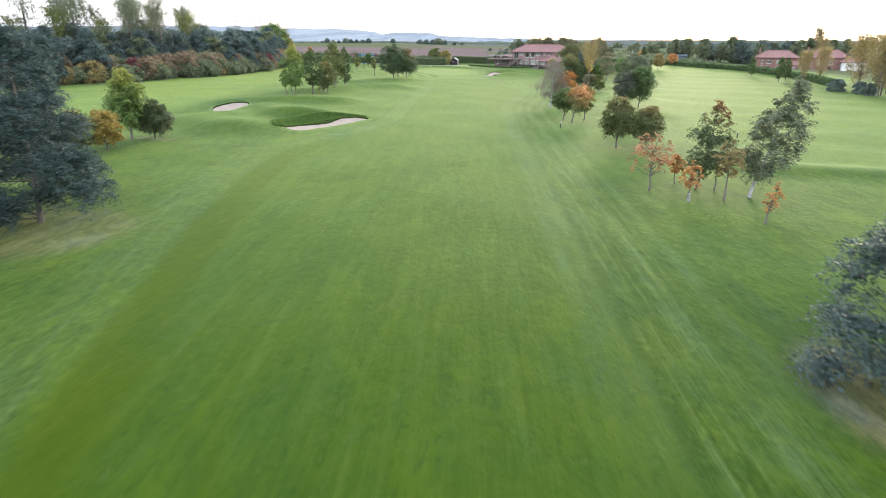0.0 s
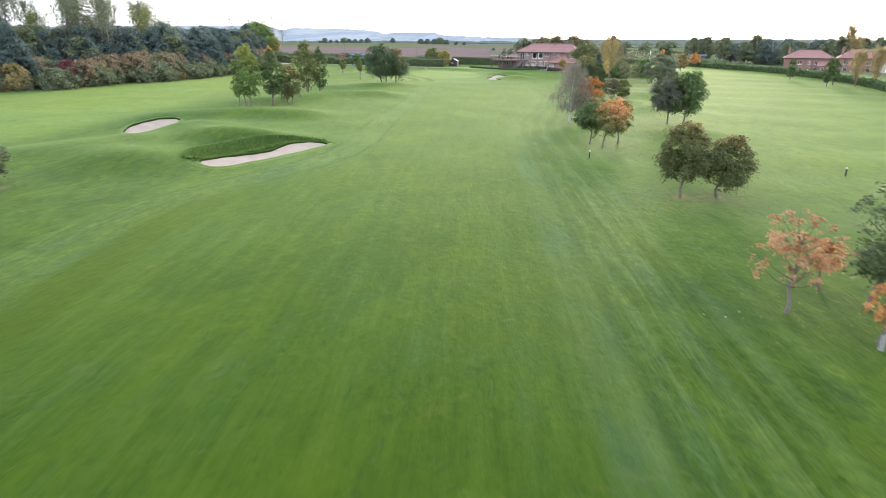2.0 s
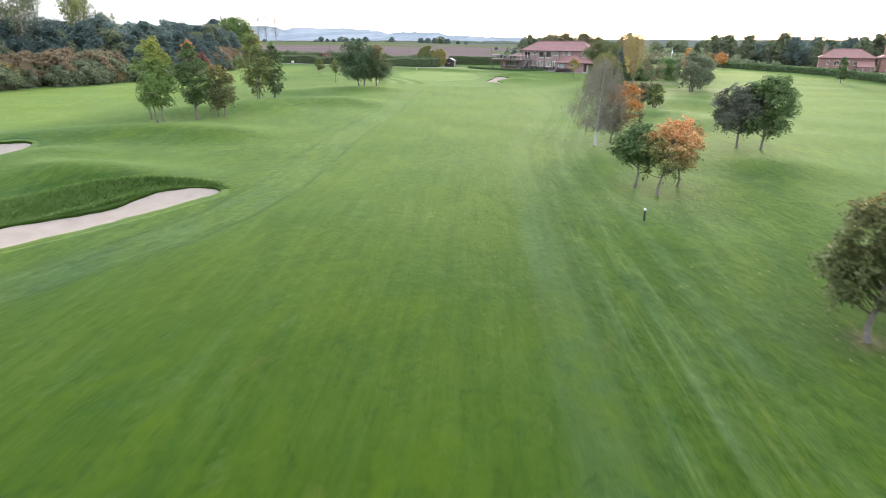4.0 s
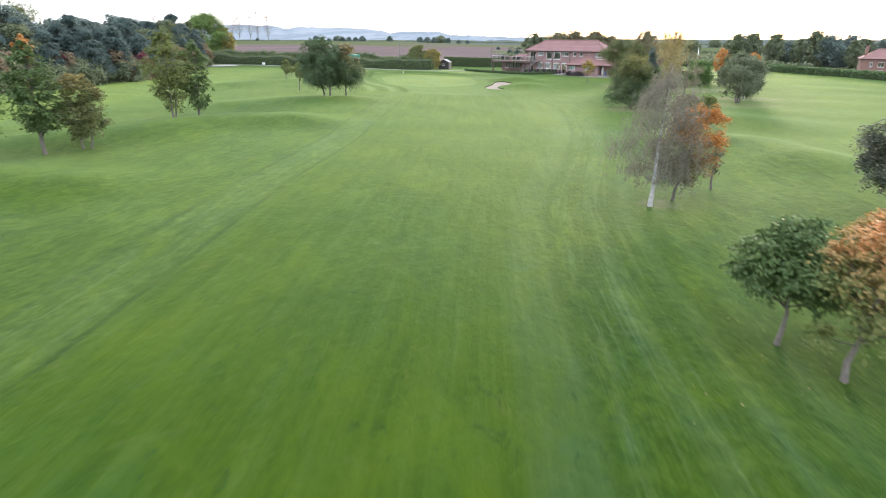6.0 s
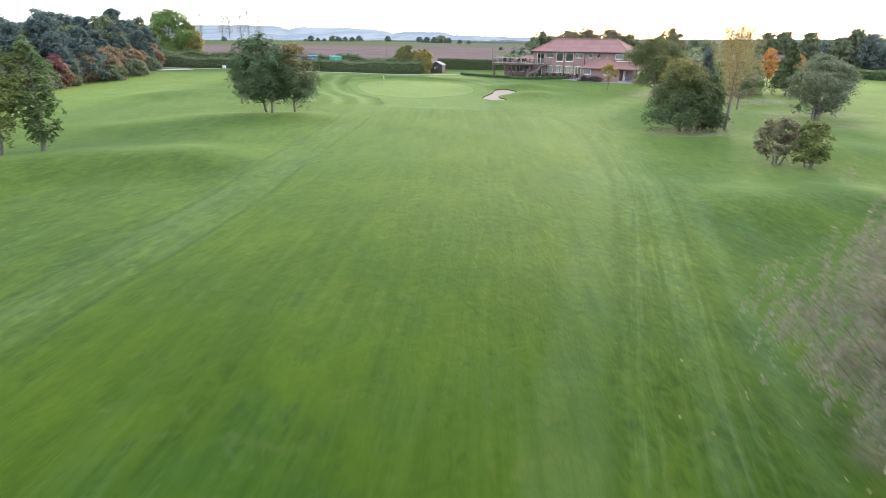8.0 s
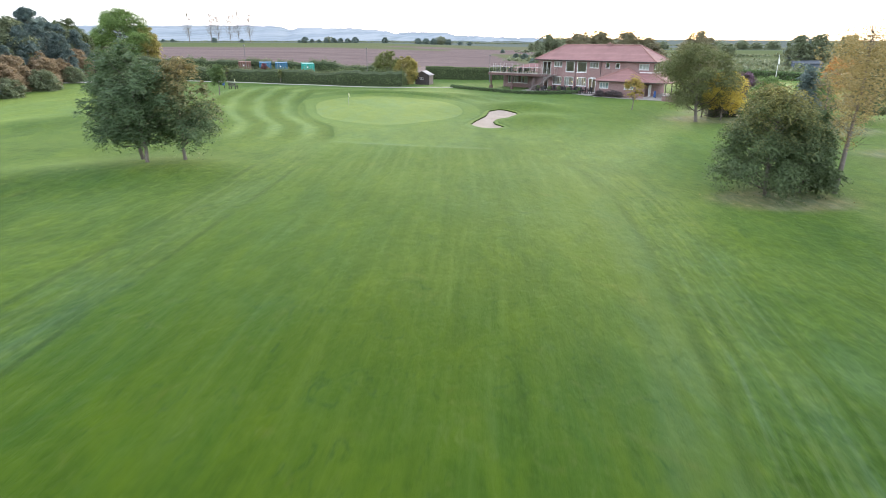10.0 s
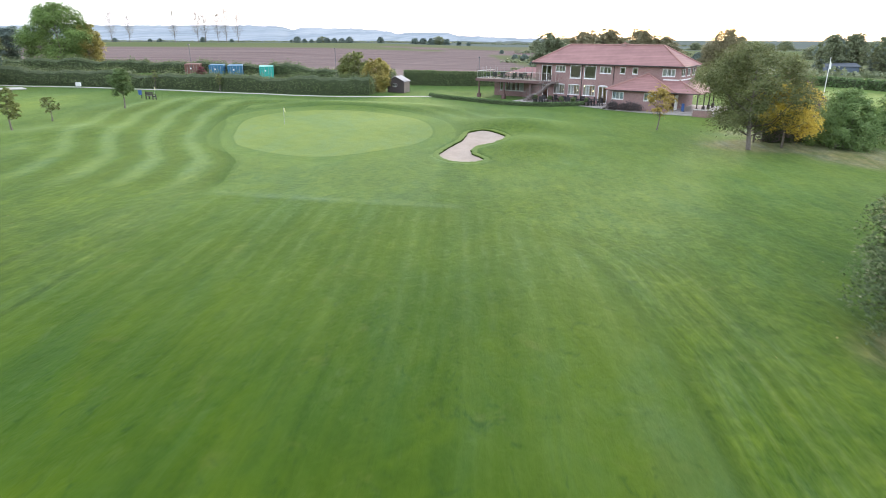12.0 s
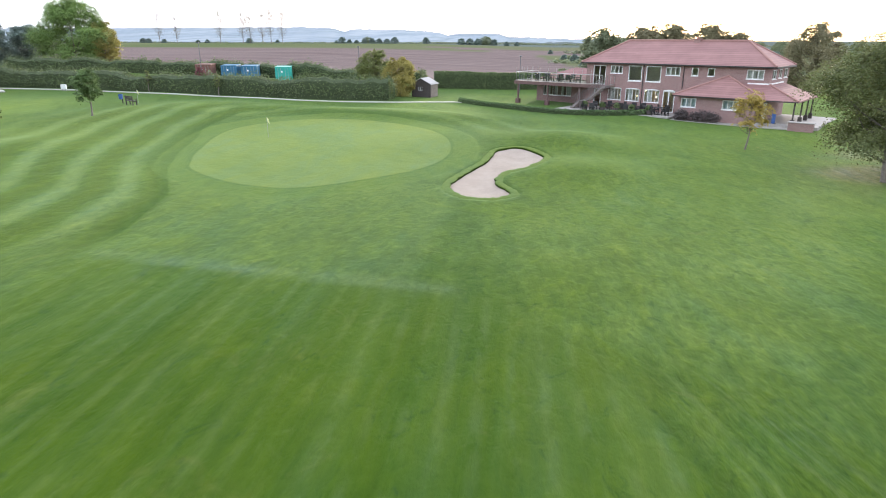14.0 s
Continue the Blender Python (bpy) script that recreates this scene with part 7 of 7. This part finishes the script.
# ---- houses beyond the boundary ----
def house(x, y, z, turn, w, d, eave, rise, wall_mat, label, name="house", windows=((0.12, 0.18), (0.40, 0.10), (0.62, 0.16), (0.82, 0.12)), roof_mat=None, wing=False):
    h = thing(name, pose(x, y, z, 0, 0, turn), label, "house", "houses")
    holes = []
    for f, k in windows:
        a, b = f * w - k * w / 2 * 0.9, f * w + k * w / 2 * 0.9
        holes += [(a, 0.56 * eave, b, 0.82 * eave), (a, 0.12 * eave, b, 0.40 * eave)]
    s = Shape()
    walled(s, [0, w], [-1.5, eave], holes, 0.0, 0.3)
    part("front_wall", s, wall_mat, h)
    s = Shape()
    s.box(0, 0.3, -1.5, 0.3, d, eave), s.box(w - 0.3, 0.3, -1.5, w, d, eave), s.box(0.3, d - 0.3, -1.5, w - 0.3, d, eave), s.box(0.3, 0.3, 0.48 * eave, w - 0.3, d - 0.3, 0.52 * eave)
    part("walls", s, wall_mat, h)
    for a, b, c, e in holes:
        window(h, a, b, c, e, 0.0, 2 if c - a < 1.6 else 3, 1)
    hip_roof("roof", -0.4, -0.4, w + 0.4, d + 0.4, eave + 0.02, rise, h, mat=roof_mat or TILE_HOUSE)
    if wing:
        s = Shape()
        walled(s, [0.70 * w, 0.98 * w], [-1.5, 0.50 * eave], [(0.76 * w, 0.14 * eave, 0.82 * w, 0.40 * eave), (0.87 * w, 0.14 * eave, 0.93 * w, 0.40 * eave)], -3.0, -2.75)
        s.box(0.70 * w, -2.75, -1.5, 0.70 * w + 0.25, -0.003, 0.50 * eave), s.box(0.98 * w - 0.25, -2.75, -1.5, 0.98 * w, -0.003, 0.50 * eave)
        part("wing_wall", s, wall_mat, h)
        for a in (0.76, 0.87):
            window(h, a * w, 0.14 * eave, (a + 0.06) * w, 0.40 * eave, -3.0, 2, 1)
        s = Shape()
        x0, x1, z = 0.68 * w, 1.0 * w, 0.50 * eave
        s.add([(x0, -3.3, z), (x1, -3.3, z), (x1, -0.004, z + 1.5), (x0, -0.004, z + 1.5), (x0, -3.3, z - 0.14), (x1, -3.3, z - 0.14), (x1, -0.004, z - 0.14), (x0, -0.004, z - 0.14)],
              [(0, 1, 2, 3), (7, 6, 5, 4), (0, 4, 5, 1), (1, 5, 6, 2), (3, 7, 4, 0)])
        me = s.mesh("wing_roof", roof_mat or TILE_HOUSE)
        roof_uv(me)
        part("wing_roof", me, None, h, "sloping tiled wing roof")
    s = Shape()
    s.box(0.8, d * 0.4, eave + rise * 0.3, 1.5, d * 0.4 + 0.7, eave + rise + 0.9, 0.03)
    part("chimney", s, BRICK_HOUSE, h)
    return h


house(112.0, 257.0, -2.0, -24, 15.0, 8.0, 5.0, 2.6, BRICK_HOUSE, "red-brick two-storey house with orange tiled roof behind a hedge", windows=((0.16, 0.06), (0.32, 0.11), (0.52, 0.06), (0.66, 0.09)), wing=True)
house(127.0, 250.0, -2.0, -24, 15.0, 8.0, 5.2, 2.8, BRICK_HOUSE, "brick house with dark red tiled roof beside a lighter one", roof_mat=TILE, windows=((0.15, 0.10), (0.36, 0.08), (0.60, 0.10), (0.84, 0.09)))
house(136.0, 240.0, -2.3, -24, 8.0, 5.0, 4.2, 1.8, WHITE, "white-rendered annexe in front of brick houses", roof_mat=TILE, windows=((0.3, 0.2), (0.7, 0.2)))
barn = thing("farm_shed", pose(92, 300, -0.4, 0, 0, -18), "low grey-blue steel farm shed", "shed")
s = Shape()
s.box(0, 0, -1, 7, 6, 2.6, 0.05)
part("cladding", s, plain("grey_blue_cladding", (0.09, 0.12, 0.16), (0.14, 0.17, 0.21), 1.0, 0.7, specular=0.1), barn)
s = Shape()
s.add([(-0.3, -0.3, 2.62), (7.3, -0.3, 2.62), (7.3, 6.3, 3.3), (-0.3, 6.3, 3.3), (-0.3, -0.3, 2.74), (7.3, -0.3, 2.74), (7.3, 6.3, 3.42), (-0.3, 6.3, 3.42)], [(3, 2, 1, 0), (4, 5, 6, 7), (0, 1, 5, 4), (1, 2, 6, 5), (2, 3, 7, 6), (3, 0, 4, 7)])
part("roof", s, plain("slate_grey_roof", (0.08, 0.095, 0.11), (0.13, 0.145, 0.16), 1.0, 0.9, specular=0.05), barn)

# ---- trees beyond: behind the clubhouse, round the houses, hedgerows and the far poplars ----
rng = np.random.default_rng(9)
far = "trees beyond the course"
tree(18.6, 252.0, "round", 9.6, 7.4, 0.8, "willow", "round grey-green tree behind the clubhouse", 501, 6500, 0.3)
big = tree(31.0, 262.0, "round", 9.9, 10.0, 1.5, "oakbrown", "broad olive-green tree behind the clubhouse", 503, 8000, 0.34)
planted(big, [(26.8, 264), (37.5, 264), (41.5, 263)], rng, 0.85, 0.98)
tree(48.6, 248.0, "round", 9.9, 9.8, 0.2, "oakbrown", "large oak with browning leaves behind the clubhouse", 504, 16000, 0.22, girth=1.3)
# pale grey-green leaf tones stand for the haze over these far trees
dark_far = tree(122, 294, "round", 11.0, 11.0, 0.0, "firs_hazed", "dense grey-green tree near the houses", 505, 6500, 0.42, group=far)
grey_far = tree(118, 296, "round", 12.0, 9.0, 0.5, "bramble", "pale grey-green tree near the houses", 506, 5000, 0.42, group=far)
gold_far = tree(150, 282, "plume", 13.0, 7.0, 1.2, "gold", "tall thin tree with yellow-brown leaves near the houses", 507, 2700, 0.28, group=far)
bush_far = tree(70, 330, "round", 4.5, 6.5, -0.5, "firs_hazed", "grey-green hedgerow bush between fields", 508, 2200, 0.42, name="hedgerow_bush", group=far)
oak_far = tree(40, 420, "round", 8.0, 15.0, -0.6, "bramble", "field oak in a far hedgerow", 509, 3800, 0.5, group=far)
planted(dark_far, [(118, 318), (124, 322), (130, 318), (128, 300), (136, 306), (146, 300), (156, 296), (164, 290), (140, 316), (172, 300)], rng, 0.75, 1.0)
planted(grey_far, [(126, 286), (150, 292), (160, 280), (141, 285), (170, 276), (180, 282)], rng, 0.7, 1.0)
planted(gold_far, [(176, 262)], rng, 0.6, 0.8)
planted(grey_far, [(94 + 6.5 * k + 2 * rng.random(), 300 + 12 * rng.random()) for k in range(13)], rng, 0.7, 0.95)
planted(dark_far, [(100 + 11 * k + 3 * rng.random(), 312 + 8 * rng.random()) for k in range(7)], rng, 0.8, 1.0)
poplar_far = tree(152, 290, "plume", 17.5, 4.8, 2.0, "oakbrown", "tall thin poplar behind the houses", 510, 3200, 0.30, group=far)
planted(grey_far, [(96, 150), (94, 140)], rng, 0.75, 0.9)
planted(gold_far, [(79.5, 133.5), (78.4, 124.6), (81.7, 119)], rng, 0.95, 1.1)
planted(poplar_far, [(80.5, 127), (84, 131), (77.5, 116)], rng, 0.62, 0.74)
planted(bush_far, [(77.5, 137), (79, 131.5), (78, 127), (80.5, 122), (79.5, 114)], rng, 0.45, 0.62)
small_far = tree(80.5, 186, "tall", 5.4, 2.4, 0.8, "green", "slim young conifer near the boundary hedge", 511, 1500, 0.25, group=far)
planted(small_far, [(83.5, 172), (79, 166)], rng, 0.8, 1.2)
planted(gold_far, [(85.2, 166.2), (85.2+2.5, 166.2-3)], rng, 0.62, 0.72)
orange_far = tree(74, 238, "round", 4.6, 3.8, 1.2, "orange", "small orange-leaved tree near the boundary hedge", 512, 1600, 0.28, group=far)
tree(62.0, 214.0, "round", 5.0, 4.4, 1.0, "gold", "small yellow tree near the car park", 513, 2200, 0.25)
# hedgerows that part the fields on the far right and beyond the plough
cent, rad = [], []
for y0, x0, x1, k in ((282, 52, 112, 0.7), (290, 60, 105, 0.8), (318, 30, 130, 0.7), (300, 14, 100, 0.45), (372, 18, 200, 0.6), (345, 12, 150, 0.5), (430, 20, 330, 0.65), (1240, -900, 500, 1.4), (900, 120, 800, 1.3)):
    n = int((x1 - x0) / (3.0 * k))
    for i in range(n):
        if rng.random() < 0.05:
            continue
        x, y, q = x0 + (x1 - x0) * (i + 0.5 * rng.random()) / n, y0 + 0.06 * i * k + 4 * rng.random(), k * (0.7 + 0.6 * rng.random())
        cent.append((x, y, spot(x, y) + 1.0 * q)), rad.append((3.4 * q, 2.6 * q, 1.3 * q))
# the hedgerows take a paler leaf tone in place of haze too
co = leaves(rng, cent, rad, 56000, 0.62, shell=0.3)
tagged(new("hedgerow", quad_mesh("hedgerow", co, len(co) // 4, LEAF["bramble"])), "dark green hedgerows parting the far fields", "hedgerow", kind="stuff")
planted(bush_far, [(-292, 602), (-285, 598), (-276, 604), (-246, 600), (-240, 603), (-205, 600), (-185, 604), *((-139 + 5.5 * k, 596 + 8 * rng.random()) for k in range(9)), (-72, 600), (-47, 600), (-41, 602), (-35, 598), (-24, 604), (-15, 600), (-8, 603)], rng, 0.55, 1.05)
planted(oak_far, [(-118, 612), (-30, 612), (30, 445), (62, 432), (73, 436), (110, 440), (122, 437), (150, 428), (163, 434), (181, 440), (210, 450), (226, 446), *((60 + 15 * k + 6 * rng.random(), 600 + 40 * rng.random()) for k in range(30)), (120, 905), (250, 900), (420, 905), (700, 1000)], rng, 0.55, 0.95)
planted(grey_far, [(56, 300), (66, 306), (48, 330), (60, 290)], rng, 0.35, 0.55)
planted(bush_far, [(13, 427), (17, 372), (20, 362), (21, 330), (19, 300), (20, 284)], rng, 0.35, 0.6)
bare = tree(-181, 540, "plume", 21.5, 10.5, 3.5, "greybirch", "tall nearly bare poplar at the far edge of the plough", 514, 1900, 0.26, name="poplar", group=far, twigs=24, girth=0.6)
planted(bare, [(-239, 540), (-228, 542), (-197, 541), (-176, 540), (-168, 541), (-162, 540), (-155, 542)], rng, 0.85, 1.1)

# ---- ground cover: tussocks on the bunker face, fallen leaves under the trees ----
def blades(name, places, height, mat, label, seed):
    g = np.random.default_rng(seed)
    n = len(places)
    base = np.column_stack([places, ground_z(places[:, 0], places[:, 1]) - 0.01])
    a = g.random(n) * 6.283
    side = np.column_stack([np.cos(a), np.sin(a), np.zeros(n)]) * (0.03 + 0.03 * g.random(n))[:, None]
    tip = base + np.column_stack([g.normal(size=n) * 0.4, g.normal(size=n) * 0.4, np.ones(n)]) * (height * (0.5 + g.random(n)))[:, None]
    co = np.stack([base - side, base + side, tip + side * 0.2, tip - side * 0.2], 1).reshape(-1, 3)
    return tagged(new(name, quad_mesh(name, co, n, mat)), label, "grass", kind="stuff")


def scatter(poly, n, seed, grow=0.0):
    g = np.random.default_rng(seed)
    lo, hi = poly.min(0) - grow, poly.max(0) + grow
    p = lo + (hi - lo) * g.random((n * 4, 2))
    return p[inside(poly, p[:, 0], p[:, 1]) > 0.15 - grow][:n]


face = scatter(LONG_FACE, 22000, 1)
face = face[inside(SAND_LONG, face[:, 0], face[:, 1]) < 0.05]
blades("rough_grass", face, 0.22, leaf_material("long_grass", [(0.070, 0.130, 0.026), (0.110, 0.190, 0.042), (0.170, 0.260, 0.075)], 0.35), "long dark rough grass on the bunker face", 2)
g = np.random.default_rng(31)
FALLEN = [(13.2, 44.3, 2.4), (15.1, 63.2, 1.6), (17.4, 63.5, 1.6), (14.0, 83.5, 3.2), (14.0, 102.3, 2.4), (24.5, 152.5, 4.5), (33.0, 189.0, 4.5), (24.9, 197.2, 1.8), (-30.5, 57.0, 2.4), (-17.0, 154.5, 4.5), (-27.0, 108.0, 3.0), (15.0, 72.0, 7.0)]
spots = np.concatenate([np.column_stack([x + r * 0.7 * g.normal(size=90), y + r * 0.7 * g.normal(size=90)]) for x, y, r in FALLEN])
base = np.column_stack([spots, ground_z(spots[:, 0], spots[:, 1]) + 0.03])
t1, t2 = g.normal(size=base.shape) * 0.022, g.normal(size=base.shape) * 0.022
t1[:, 2] *= 0.3
t2[:, 2] *= 0.3
co = np.stack([base - t1, base + t2, base + t1, base - t2], 1).reshape(-1, 3)
tagged(new("fallen_leaves", quad_mesh("fallen_leaves", co, len(base), LEAF["gold"])), "scattered yellow and brown fallen leaves on the turf", "leaves", kind="stuff")
